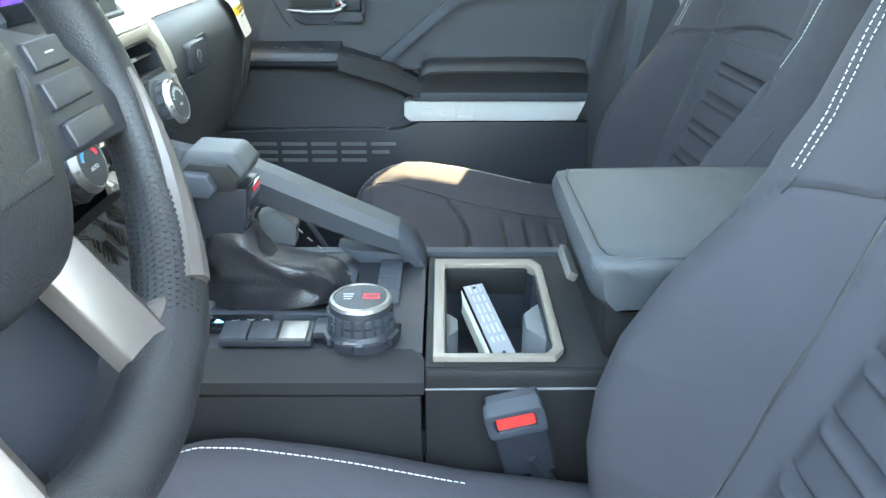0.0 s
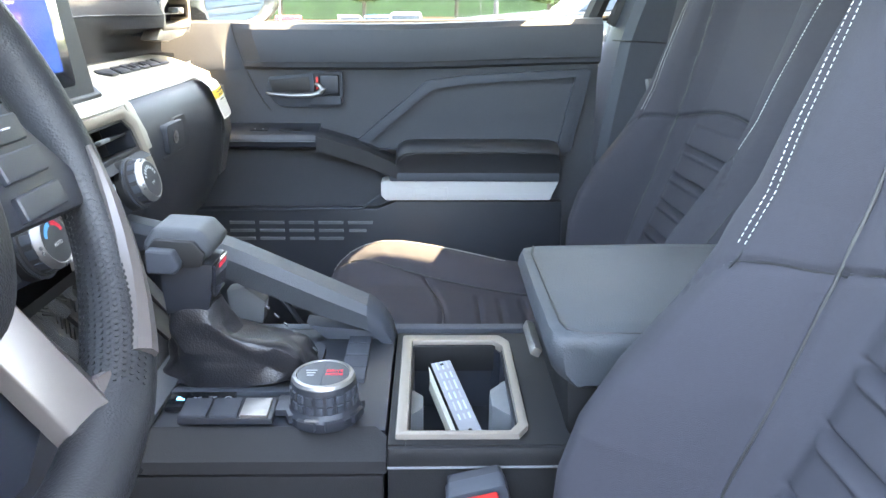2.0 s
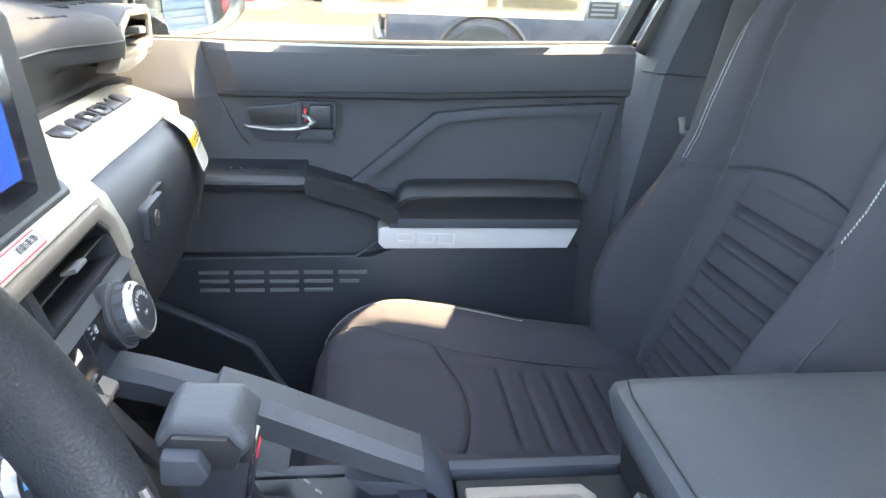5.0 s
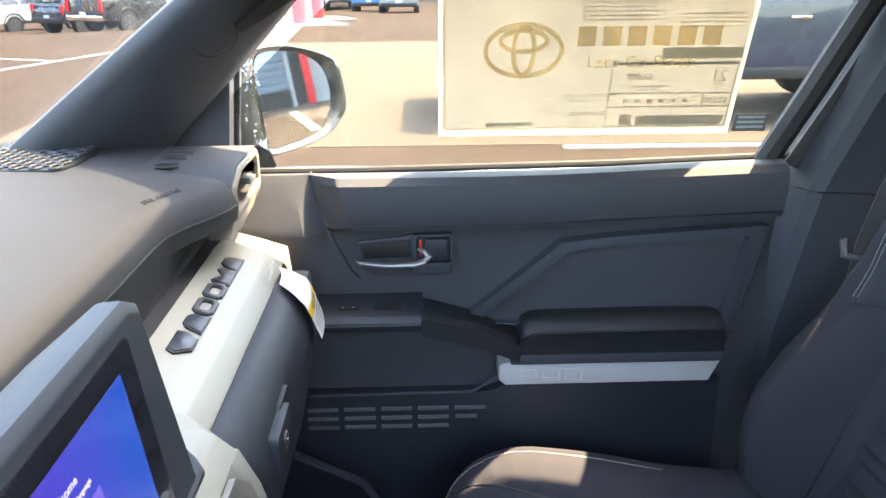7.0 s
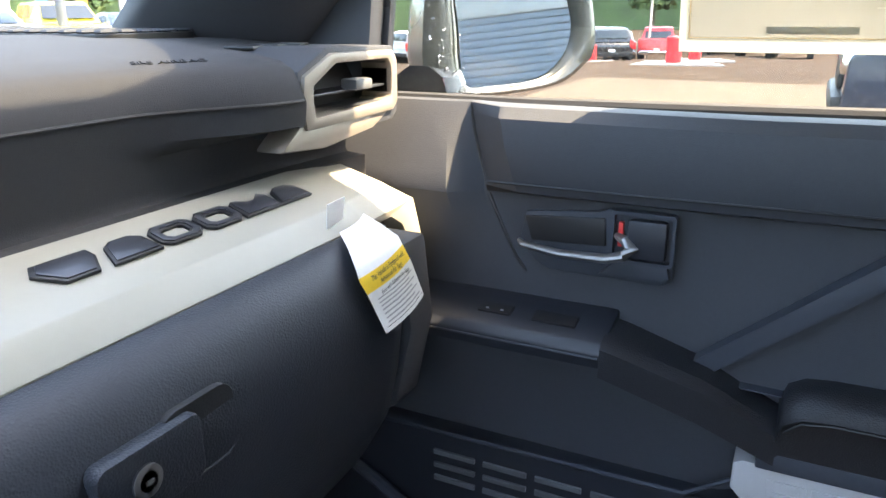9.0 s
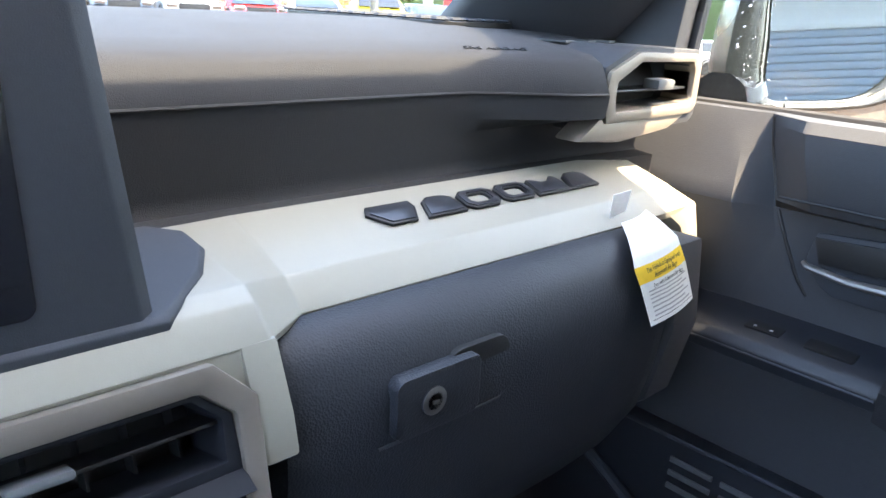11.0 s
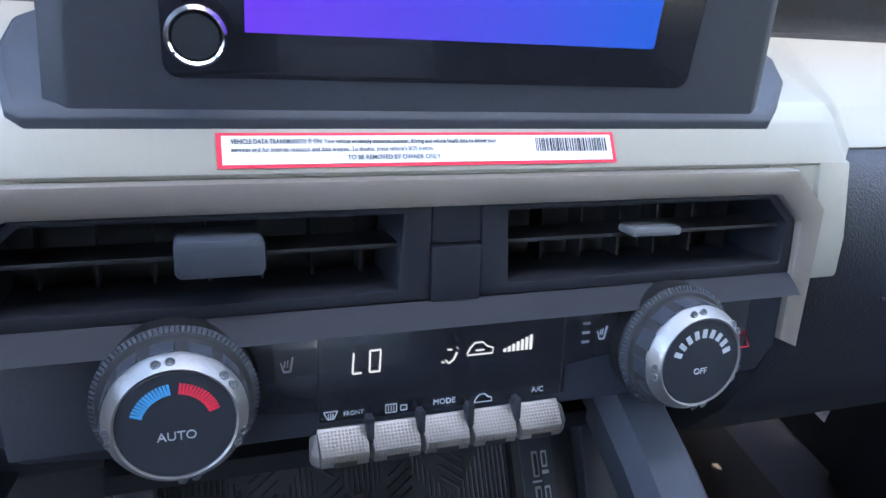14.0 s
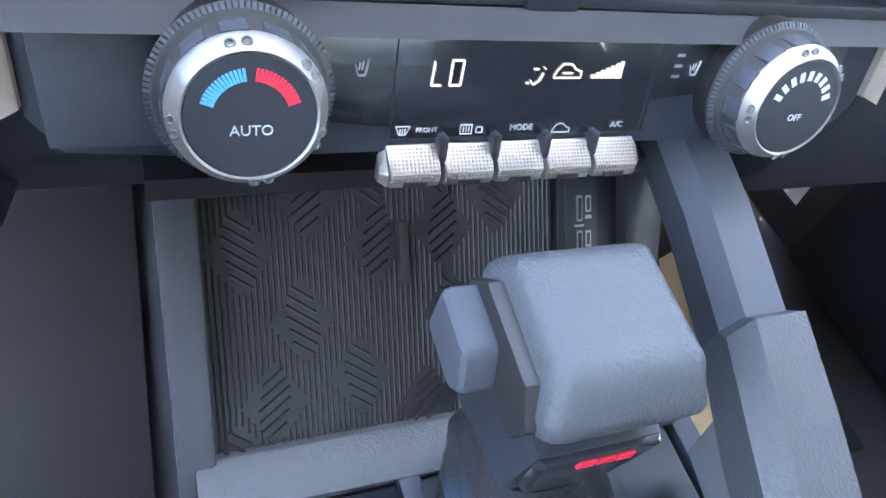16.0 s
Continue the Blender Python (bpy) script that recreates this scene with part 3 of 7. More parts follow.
part("armrest_base", span(-0.06, 0.286, 0.714, 0.775, 0.930, 0.948, 0.003), BLACK, door)
tr = part("white_strip", prism([(-0.078, 0.926), (-0.070, 0.930), (0.288, 0.932), (0.270, 0.889), (-0.068, 0.888), (-0.078, 0.898)], "y", 0.722, 0.770, 0.003), WHITE_LIFTED, door, "white plastic trim strip")
for k in range(3):
    a0 = -0.048 + 0.037 * k
    part("embossed_shape", frame_of([(a0, 0.899 - 0.003 * k), (a0 + 0.033, 0.899 - 0.003 * k), (a0 + 0.033, 0.917), (a0, 0.917)], [(a0 + 0.006, 0.905 - 0.003 * k), (a0 + 0.027, 0.905 - 0.003 * k), (a0 + 0.027, 0.911), (a0 + 0.006, 0.911)], "y", 0.7205, 0.7235, 0.0008), WHITE_LIFTED, tr)
part("pocket_wall", prism([(-0.60, 0.865), (-0.09, 0.865), (-0.045, 0.882), (0.30, 0.882), (0.31, 0.52), (-0.60, 0.52)], "y", 0.742, 0.775, 0.006), DARK, door)
part("lower_crease", tube([(-0.60, 0.741, 0.86), (-0.12, 0.741, 0.866), (-0.03, 0.738, 0.93)], 0.003, 6), BLACK, door)
part("pocket_lip", tube([(-0.52, 0.735, 0.80), (-0.40, 0.725, 0.745), (-0.31, 0.720, 0.70), (-0.25, 0.715, 0.60), (-0.2, 0.715, 0.575), (0.2, 0.715, 0.575)], 0.008, 8), BLACK, door)
for r in range(3):
    for c in range(5):
        part("speaker_slot", box((0.052 - (0.016 if (c == 4 and r == 1) else 0), 0.006, 0.0065), (-0.372 + 0.062 * c - (0.006 if c == 4 and r == 1 else 0), 0.742, 0.835 - 0.0175 * r), bevel=0.001), GREYP, door) if not (c == 4 and r == 2) else None
# window sticker
STK = paper("cream_backlit_paper", (0.52, 0.495, 0.425), 0.42)
STKE = paper("white_paper_border", (0.70, 0.68, 0.60), 0.45)
TAN = paper("tan_print", (0.90, 0.80, 0.60), 0.80)
GRY = paper("grey_print", (0.62, 0.60, 0.52), 0.75)
DRK = paper("dark_print", (0.42, 0.41, 0.37), 0.70)
sticker = thing("window_sticker", "cream paper price sticker taped inside the door window, print showing through", "sticker")
EZ = Vector((0, -0.27, 1)).normalized()


def stk(x, z, d=0.002):
    """A place on the sticker: x along the truck, z up, d in front of the pane."""
    return Vector((x, glass_y(z) - d, z))


def stk_plate(name, x0, x1, z0, z1, material, d, parent):
    pts = [stk(x0, z0, d), stk(x1, z0, d), stk(x1, z1, d), stk(x0, z1, d)]
    bm = loft([[p for p in pts], [p + Vector((0, -0.0004, 0)) for p in pts]])
    return part(name, bm, material, parent, smooth=False)


S0, S1, T0, T1 = -0.172, 0.277, 1.287, 1.615
stk_plate("sheet", S0 + 0.006, S1 - 0.006, T0 + 0.010, T1, STK, 0.002, sticker)
for a in ((S0, S0 + 0.006, T0, T1), (S1 - 0.006, S1, T0, T1), (S0 + 0.006, S1 - 0.006, T0, T0 + 0.010)):
    stk_plate("border", *a, STKE, 0.002, sticker)


def stk_bars(rows, material, d=0.0032):
    for x0, x1, z0, z1 in rows:
        stk_plate("printed_bar", x0, x1, z0, z1, material, d, sticker)


stk_bars([(S0 + 0.008, S0 + 0.009, 1.299, 1.61), (S0 + 0.008, 0.08, 1.299, 1.3)], TAN)
# logo as plain rings, brand name as plain blocks
for rx, rz, dz in ((0.055, 0.037, 0), (0.033, 0.015, 0.014), (0.015, 0.035, 0)):
    part("ring", tube([stk(-0.050 + rx * math.cos(t), 1.418 + dz + rz * math.sin(t), 0.0036) for t in [2 * math.pi * k / 32 for k in range(32)]], 0.0035, 6, ring=True, flat=0.15, up=(0, 1, 0)), TAN, sticker)
for k in range(6):
    stk_plate("brand_block", 0.026 + 0.036 * k, 0.052 + 0.036 * k, 1.424, 1.452, TAN, 0.0034, sticker)

writing("slogan", "Let's Go Places", basis(stk(0.123, 1.400, 0.0036), (1, 0, 0), EZ), 0.026, TAN, sticker, depth=0.0001)
MIR = lambda x, z: basis(stk(x, z, 0.0038), (-1, 0, 0), EZ)      # print on the outer side reads mirrored from inside
stk_bars([(0.082, 0.268, 1.396, 1.400), (0.082, 0.268, 1.352, 1.3535), (0.082, 0.268, 1.331, 1.3325), (0.082, 0.268, 1.300, 1.3015), (0.082, 0.0832, 1.30, 1.40), (0.267, 0.2682, 1.30, 1.40), (0.225, 0.2262, 1.3325, 1.352)], DRK)
stk_bars([(0.130, 0.262, 1.303, 1.318), (0.152, 0.27, 1.405, 1.421), (0.104, 0.122, 1.303, 1.320)], GRY)
for t, x, z, s in (("21", 0.243, 1.378, 0.026), ("$3,000", 0.125, 1.378, 0.014), ("$2,550", 0.246, 1.341, 0.013)):
    writing("printed_figure", t, MIR(x, z), s, DRK, sticker, depth=0.0001)
stk_bars([(0.02 + 0.0, 0.085, z, z + 0.0012) for z in (1.345, 1.341, 1.323, 1.319)] + [(-0.02, 0.0, 1.345, 1.3462), (-0.02, 0.005, 1.323, 1.3242), (0.118, 0.165, 1.363, 1.3645), (0.122, 0.160, 1.358, 1.3592), (-0.10, -0.03, 1.303, 1.309)]
         + [(0.105 + 0.018 * k, 0.113 + 0.018 * k, 1.338, 1.344) for k in range(6)] + [(0.17, 0.26, 1.45 + 0.006 * k, 1.4515 + 0.006 * k) for k in range(4)] + [(0.03, 0.14, 1.46 + 0.006 * k, 1.4615 + 0.006 * k) for k in range(9)], GRY, 0.0034)
writing("printed_figure", "fueleconomy.gov", MIR(0.205, 1.3105), 0.0105, STKE, sticker, depth=0.0001)
writing("printed_figure", "TOTAL SUGGESTED RETAIL PRICE", MIR(0.055, 1.350), 0.0052, DRK, sticker, depth=0.0001)
DECAL = mat("dark_decal", (0.12, 0.12, 0.12), 0.5)
decal = thing("window_decal", "small dark rectangular decal at the pane's lower corner", "decal")
stk_plate("plate", 0.283, 0.335, 1.290, 1.318, DECAL, 0.002, decal)
for k in range(3):
    stk_plate("print_line", 0.288, 0.330, 1.295 + 0.008 * k, 1.299 + 0.008 * k, WHITEINK, 0.0026, decal)

# ---- outside mirror ----
mir = thing("side_mirror", "black door mirror housing with clear mirror glass, wet with droplets", "mirror")
MIRSH = mat("wet_black_mirror_shell", (0.020, 0.024, 0.022), 0.30, coat=0.3)
MN = Vector((0.836, -0.549, 0.10)).normalized()
mu = MN.cross(Vector((0, 0, 1))).normalized()
mc = Vector((-0.425, 1.055, 1.300))
mv = mu.cross(MN).normalized()
base = basis(mc, -mu, mv)
glass_line = [(-0.094, 0.080), (-0.075, 0.092), (-0.02, 0.090), (0.035, 0.076), (0.072, 0.050), (0.086, 0.008), (0.079, -0.025), (0.052, -0.054), (0.015, -0.068), (-0.05, -0.072), (-0.086, -0.071), (-0.094, -0.045), (-0.095, 0.0), (-0.099, 0.05)]
shell_line = [(-0.128, 0.090), (-0.09, 0.106), (-0.015, 0.102), (0.07, 0.080), (0.116, 0.062), (0.128, 0.030), (0.131, -0.028), (0.108, -0.054), (0.06, -0.077), (-0.04, -0.086), (-0.115, -0.080), (-0.150, -0.050), (-0.150, 0.0), (-0.142, 0.05)]


def rounded(line, n=5):
    """A closed smooth line through the given places."""
    pts = []
    m = len(line)
    for i in range(m):
        p0, p1, p2, p3 = (Vector(line[(i + q) % m]) for q in (-1, 0, 1, 2))
        for k in range(n):
            t = k / n
            pts.append(0.5 * (2 * p1 + (p2 - p0) * t + (2 * p0 - 5 * p1 + 4 * p2 - p3) * t * t + (3 * p1 - p0 - 3 * p2 + p3) * t ** 3))
    return pts


glass_line, shell_line = rounded(glass_line), rounded(shell_line)


def ring_pts(f, d, k=1.0):
    """f goes from the glass outline (0) to the shell's outer line (1)."""
    return [base @ Vector(((g[0] * (1 - f) + h[0] * f) * k, (g[1] * (1 - f) + h[1] * f) * k, d)) for g, h in zip(glass_line, shell_line)]


if (base.to_3x3() @ Vector((0, 0, 1))).dot(MN) < 0:
    base = basis(mc, mu, mv)
sg = 1 if (base.to_3x3() @ Vector((0, 0, 1))).dot(MN) > 0 else -1
part("housing", bevelled(loft([ring_pts(1, -0.11 * sg, 0.55), ring_pts(1, -0.08 * sg, 0.85), ring_pts(1, -0.03 * sg, 0.99), ring_pts(1, 0.004 * sg), ring_pts(0.7, 0.014 * sg), ring_pts(0.35, 0.012 * sg), ring_pts(0.12, 0.004 * sg), ring_pts(0.05, -0.004 * sg)]), 0.0), MIRSH, mir, angle=50)
part("inner_bezel", loft([ring_pts(0.12, 0.0045 * sg), ring_pts(0.20, 0.0085 * sg), ring_pts(0.24, 0.010 * sg)], caps=False), MIRSH, mir)
part("mirror_glass", loft([ring_pts(0.04, -0.002 * sg), ring_pts(0.04, 0.003 * sg)]), MIRROR, mir, smooth=False)
rd_ = random.Random(3)
drops = []
for k in range(130):
    f = rd_.random()
    q = rd_.randrange(len(glass_line) // 2 + 12, len(glass_line))
    g, h = glass_line[q], shell_line[q]
    w = base @ Vector((g[0] * (1 - f) + h[0] * f, g[1] * (1 - f) + h[1] * f + 0.008 * (rd_.random() - 0.5), (0.0145 if f > 0.3 else 0.009) * sg))
    drops.append(lathe([(0.0, -0.001), (0.0012, -0.001), (0.0009, 0.0006), (0.0, 0.001)], Matrix.Translation(w) @ base.to_3x3().to_4x4() @ Matrix.Scale(0.4 + rd_.random(), 4), 6))
tagged(part("water_droplet", merged(*drops), CHROME, mir), kind="stuff")
part("arm", tube([(-0.47, 0.85, 1.23), (-0.49, 0.93, 1.225), (-0.50, 1.0, 1.24)], [0.035, 0.03, 0.03], 10), GLOSS, mir)

# ---- dashboard ----
dash = thing("dashboard", "black soft-touch dashboard with a white trim band and open shelf", "dashboard")


def pan(y, z, d=0.0):
    return Vector((-0.333 - 0.31 * (z - 1.074) + d * 0.955, y, z + d * 0.296))


YC = -0.008


def on(fn, poly, d0, d1, bevel=0.0, seg=2):
    bm = loft([[fn(a, b, d0) for a, b in poly], [fn(a, b, d1) for a, b in poly]])
    return bevelled(bm, bevel, seg)


def dash_shift(y):
    return 0.055 * smooth01((y - 0.44) / 0.14) if y < 0.59 else 0.008


TOP = [(-1.09, 1.262), (-1.0, 1.290), (-0.88, 1.302), (-0.74, 1.304), (-0.62, 1.299), (-0.545, 1.291), (-0.512, 1.285), (-0.500, 1.278), (-0.494, 1.266), (-0.488, 1.252), (-0.489, 1.243), (-0.491, 1.232), (-0.493, 1.220), (-0.495, 1.208), (-0.497, 1.196), (-0.498, 1.188), (-0.496, 1.184), (-0.474, 1.182), (-0.474, 1.10), (-1.09, 1.10)]
ys = [-0.78, -0.6, -0.4, -0.2, 0.0, 0.2, 0.40, 0.44, 0.47, 0.50, 0.53, 0.56, 0.585, 0.60, 0.735]
secs = []
for y in ys:
    k = dash_shift(y)
    secs.append([(x + (k * smooth01((x + 0.9) / 0.35) if 5 - 5 <= i <= 11 else 0), y, z - 0.02 * max(0, abs(y) - 0.6)) for i, (x, z) in enumerate(TOP)])
part("dash_top", loft(secs), DASHTOP, dash, angle=40)
part("top_seam", tube([(-0.4868 + dash_shift(y), y, 1.2535) for y in [-0.2 + 0.03 * k for k in range(27)]], 0.0013, 6), DEEP, dash)
part("dash_lower", prism([(-0.95, 1.17), (-0.48, 1.17), (-0.42, 1.14), (-0.42, 0.95), (-0.55, 0.80), (-0.95, 0.80)], "y", -0.78, 0.70, 0.01), DARK, dash)
# defroster grille and small vents on the top
GR = part("speaker_grille", prism(rrect(-0.95, -0.635, 0.565, 0.685, 0.02), "z", 1.296, 1.305, 0.002), DEEP, dash)
hexes = []
for i in range(25):
    for j in range(5):
        cx, cy = -0.94 + 0.0122 * i, 0.575 + 0.0235 * j + (0.0117 if i % 2 else 0)
        if cy < 0.68:
            hexes.append(tube([(cx + 0.0075 * math.cos(t), cy + 0.0105 * math.sin(t), 1.3065) for t in [math.pi / 3 * q for q in range(6)]], 0.0016, 4, ring=True))
part("grille_mesh", merged(*hexes), BLACK, GR)
for k in range(3):
    part("demister_slot", box((0.030, 0.020, 0.004), (-0.53, 0.625 + 0.035 * k, 1.2925), (0, 0, 12), 0.002), DEEP, dash)
writing("airbag_mark", "SRS AIRBAG", basis((-0.499, 0.505, 1.2878), (0.45, 0.89, 0), (-0.89, 0.45, 0.22)), 0.011, DASHTOP, dash, depth=0.0004)
# white band across the passenger side, corner, and under the screen
P0 = [(-0.476, 1.186), (-0.412, 1.1640), (-0.4085, 1.1610), (-0.3925, 1.1465), (-0.3965, 1.138), (-0.45, 1.130), (-0.476, 1.14)]
P1 = [(-0.476, 1.185), (-0.385, 1.176), (-0.374, 1.170), (-0.358, 1.154), (-0.362, 1.148), (-0.45, 1.146), (-0.476, 1.15)]
band = []
for y, t in ((-0.34, 1), (-0.20, 1), (0.0, 1), (0.14, 1), (0.190, 1), (0.206, 1), (0.246, 0), (0.45, 0), (0.605, 0)):
    band.append([(lerp(a[0], b[0], t), y, lerp(a[1], b[1], t)) for a, b in zip(P0, P1)])
band.append([(-0.476, 0.690, 1.178), (-0.430, 0.698, 1.161), (-0.424, 0.699, 1.158), (-0.399, 0.704, 1.147), (-0.402, 0.704, 1.138), (-0.45, 0.704, 1.12), (-0.476, 0.704, 1.13)])
wb = part("white_band", bevelled(loft(band), 0.0015, 2, 9), WHITE, dash, "white plastic dash trim", angle=24)
part("band_end", prism([(0.598, 1.139), (0.600, 1.147), (0.66, 1.1465), (0.7038, 1.1465), (0.716, 1.115), (0.728, 1.077), (0.711, 1.060), (0.706, 1.076), (0.694, 1.106), (0.680, 1.126), (0.660, 1.138), (0.632, 1.1425)], "x", -0.445, -0.3985, 0.002), WHITE, wb, angle=30)
for y0 in (0.1890, -0.2260):
    part("band_leg", prism([(-0.39, 1.154), (-0.358, 1.155), (-0.342, 1.118), (-0.3365, 1.096), (-0.39, 1.096)], "y", y0, y0 + 0.0210, 0.003), WHITE, wb)
for s in (1, -1):
    part("band_corner", on(pan, [(YC + s * a, b) for a, b in ((0.166, 1.1545), (0.204, 1.1545), (0.204, 1.115), (0.1995, 1.115), (0.1995, 1.1318), (0.1795, 1.1515), (0.166, 1.1515))], -0.03, -0.0015), WHITE, wb)
# product badge as plain blocks along the band
bd = thing("dash_badge", "raised dark grey badge of six angular shapes on the white band", "badge")
BX, BY = Vector((0, 1, 0)), Vector((-0.953, 0, 0.30))
BADGE = mat("dark_badge_metal", (0.050, 0.052, 0.060), 0.32, metal=0.5, var=0.05)
WEDGE = [(-0.019, 0.0145), (-0.024, 0.004), (-0.012, -0.0145), (0.010, -0.0145), (0.018, 0.004), (0.017, 0.0145)]
PEAK = [(-0.019, -0.0145), (-0.012, 0.009), (-0.005, 0.0145), (0.009, 0.0145), (0.016, 0.009), (0.018, -0.0145)]
OVAL = [(-0.0195, -0.007), (-0.0195, 0.007), (-0.013, 0.0122), (0.013, 0.0122), (0.0195, 0.007), (0.0195, -0.007), (0.013, -0.0122), (-0.013, -0.0122)]
CREST = [(-0.020, -0.0145), (-0.019, 0.010), (-0.014, 0.0145), (-0.004, 0.006), (0.004, 0.006), (0.014, 0.0145), (0.019, 0.010), (0.020, -0.0145)]
for k, shape in enumerate((WEDGE, PEAK, OVAL, OVAL, CREST, PEAK)):
    shape = [(a * 1.08, b * 0.84) for a, b in shape] if shape is not OVAL else OVAL
    m = basis(Vector((-0.4455, 0.3580 + 0.0415 * k, 1.1757)), (0, 1, 0), BY)
    if shape is OVAL:
        bm = frame_of(shape, [(a * 0.52, b * 0.46) for a, b in shape], "z", 0.0, 0.0024, 0.0005)
        top = frame_of([(a * 0.90, b * 0.88) for a, b in shape], [(a * 0.62, b * 0.58) for a, b in shape], "z", 0.0024, 0.0036, 0.0004)
    else:
        bm = prism(shape, "z", 0.0, 0.0024, 0.0005)
        top = prism([(a * 0.86, b * 0.84) for a, b in shape], "z", 0.0024, 0.0034, 0.0003)
    bm.transform(m)
    block_ = part("badge_shape", bm, DEEP, bd)
    top.transform(m)
    part("badge_inlay", top, BADGE, block_)
# glove box
GLOVE = mat("black_leather_grain_plastic", (0.021, 0.024, 0.031), 0.55, spec=0.4, grain=0.6, gscale=650, pattern="leather", bump_dist=0.0005)
SIDEB = mat("recess_shade_black", (0.010, 0.010, 0.011), 0.6, grain=0.3, gscale=900)
gb = thing("glove_box", "black glove box door with a lock and pull recess", "glove box")
prof = [(-0.402, 1.143), (-0.388, 1.146), (-0.372, 1.142), (-0.356, 1.126), (-0.347, 1.10), (-0.347, 1.07), (-0.353, 1.02), (-0.365, 0.97), (-0.39, 0.925), (-0.42, 0.905), (-0.44, 0.95)]
secs = []
for y, d in ((0.206, 0.012), (0.210, 0.004), (0.222, 0.0), (0.35, -0.001), (0.50, -0.003), (0.575, 0.002), (0.60, 0.008), (0.612, 0.02)):
    secs.append([(x - d, y, z - d * 0.4) for x, z in prof])
part("door", loft(secs), GLOVE, gb, angle=40)
part("side_return", prism([(-0.36, 1.13), (-0.352, 1.05), (-0.37, 0.97), (-0.43, 0.92), (-0.45, 1.13)], "y", 0.611, 0.655, 0.006), SOFT, gb)
# no hollow is cut: a near-black plate stands for the pocket's shade
part("latch_recess_shade", prism(rrect(0.322, 0.379, 1.071, 1.116, 0.012), "x", -0.352, -0.3464, 0.0008, 3), SIDEB, gb)
lp = part("latch_plate", prism(rrect(0.276, 0.346, 1.072, 1.113, 0.007), "x", -0.352, -0.3395, 0.003), GLOVE, gb)
part("recess_lip", tube([(-0.3468, 0.268, 1.0690), (-0.3466, 0.33, 1.0682), (-0.3466, 0.370, 1.0690), (-0.3468, 0.378, 1.0745), (-0.3470, 0.3805, 1.084)], 0.0014, 8), SOFT, gb)
LM = basis((-0.3395, 0.304, 1.0935), (0, 1, 0), (0, 0, 1))
part("lock_cylinder", lathe([(0.0, 0.0), (0.0095, 0.0), (0.0095, 0.0012), (0.0088, 0.0020), (0.0080, 0.0014), (0.0, 0.0014)], LM, 28), DARK, lp, "dark key lock")
part("lock_rim", lathe([(0.0088, 0.0012), (0.0094, 0.0012), (0.0094, 0.0020), (0.0088, 0.0022)], LM, 28), STEEL, lp, "thin metal rim")
part("lock_face", lathe([(0.0, 0.0012), (0.0060, 0.0012), (0.0058, 0.0022), (0.0, 0.0022)], LM, 24), DARK, lp)
part("key_slot", box((0.0012, 0.0050, 0.0024), (-0.3368, 0.304, 1.0935)), STEEL, lp)
# side vent
vent = thing("side_air_vent", "angular air vent in a silver frame at the dash end", "air vent")

vo = [(0.590, 1.226), (0.735, 1.228), (0.745, 1.236), (0.745, 1.277), (0.737, 1.287), (0.632, 1.289), (0.590, 1.272), (0.586, 1.25)]
vi = [(0.604, 1.236), (0.727, 1.239), (0.733, 1.243), (0.733, 1.272), (0.728, 1.279), (0.638, 1.280), (0.603, 1.263), (0.602, 1.25)]
part("vent_frame", frame_of(vo, vi, "x", -0.475, -0.437, 0.003), SILVER, vent)
part("vent_tail", prism([(0.556, 1.212), (0.586, 1.232), (0.60, 1.2265), (0.735, 1.2285), (0.700, 1.214), (0.62, 1.207)], "x", -0.47, -0.440, 0.004), SILVER, vent)
part("vent_duct", prism([(0.60, 1.22), (0.748, 1.224), (0.748, 1.282), (0.645, 1.284), (0.604, 1.262)], "x", -0.56, -0.515), DEEP, vent)
part("vent_body", frame_of([(a + (0.004 if a > 0.66 else -0.004), b + (0.004 if b > 1.25 else -0.010)) for a, b in vo], vi, "x", -0.62, -0.441, 0.002), SOFT, vent)
part("blade", span(-0.470, -0.446, 0.602, 0.735, 1.252, 1.2545, 0.0008), DARK, vent)
part("tab", box((0.020, 0.024, 0.010), (-0.442, 0.676, 1.259), (0, 0, -8), 0.003), GREYP, vent)

# ---- air bag tag ----
tag = thing("airbag_tag", "white and yellow paper warning tag hanging over the glove box edge", "paper tag")


TAGLINE = [(0.0, -0.3890, 0.578, 1.1550, 0.052), (0.20, -0.3700, 0.568, 1.1490, 0.066), (0.40, -0.3530, 0.560, 1.1400, 0.082), (0.52, -0.3480, 0.558, 1.1320, 0.085), (0.66, -0.3450, 0.565, 1.1180, 0.085), (0.82, -0.3420, 0.570, 1.1030, 0.084), (1.0, -0.3365, 0.574, 1.0840, 0.082)]


def tag_pt(u, v):
    """u across 0..1, v along the strip 0..1."""
    x, yc, z, w = (float(np.interp(v, [q[0] for q in TAGLINE], [q[k] for q in TAGLINE])) for k in (1, 2, 3, 4))
    return (x + 0.0035 * math.sin(u * 3.1) - 0.010 * (u - 0.5), yc + w * (u - 0.5), z + 0.002 * (u - 0.5))


def tag_m(u, v):
    o = Vector(tag_pt(u, v))
    xd, yd = Vector(tag_pt(u + 0.05, v)) - o, Vector(tag_pt(u, v - 0.03)) - o
    m = basis(o, xd, yd)
    return m @ pose(0, 0, 0.0006)


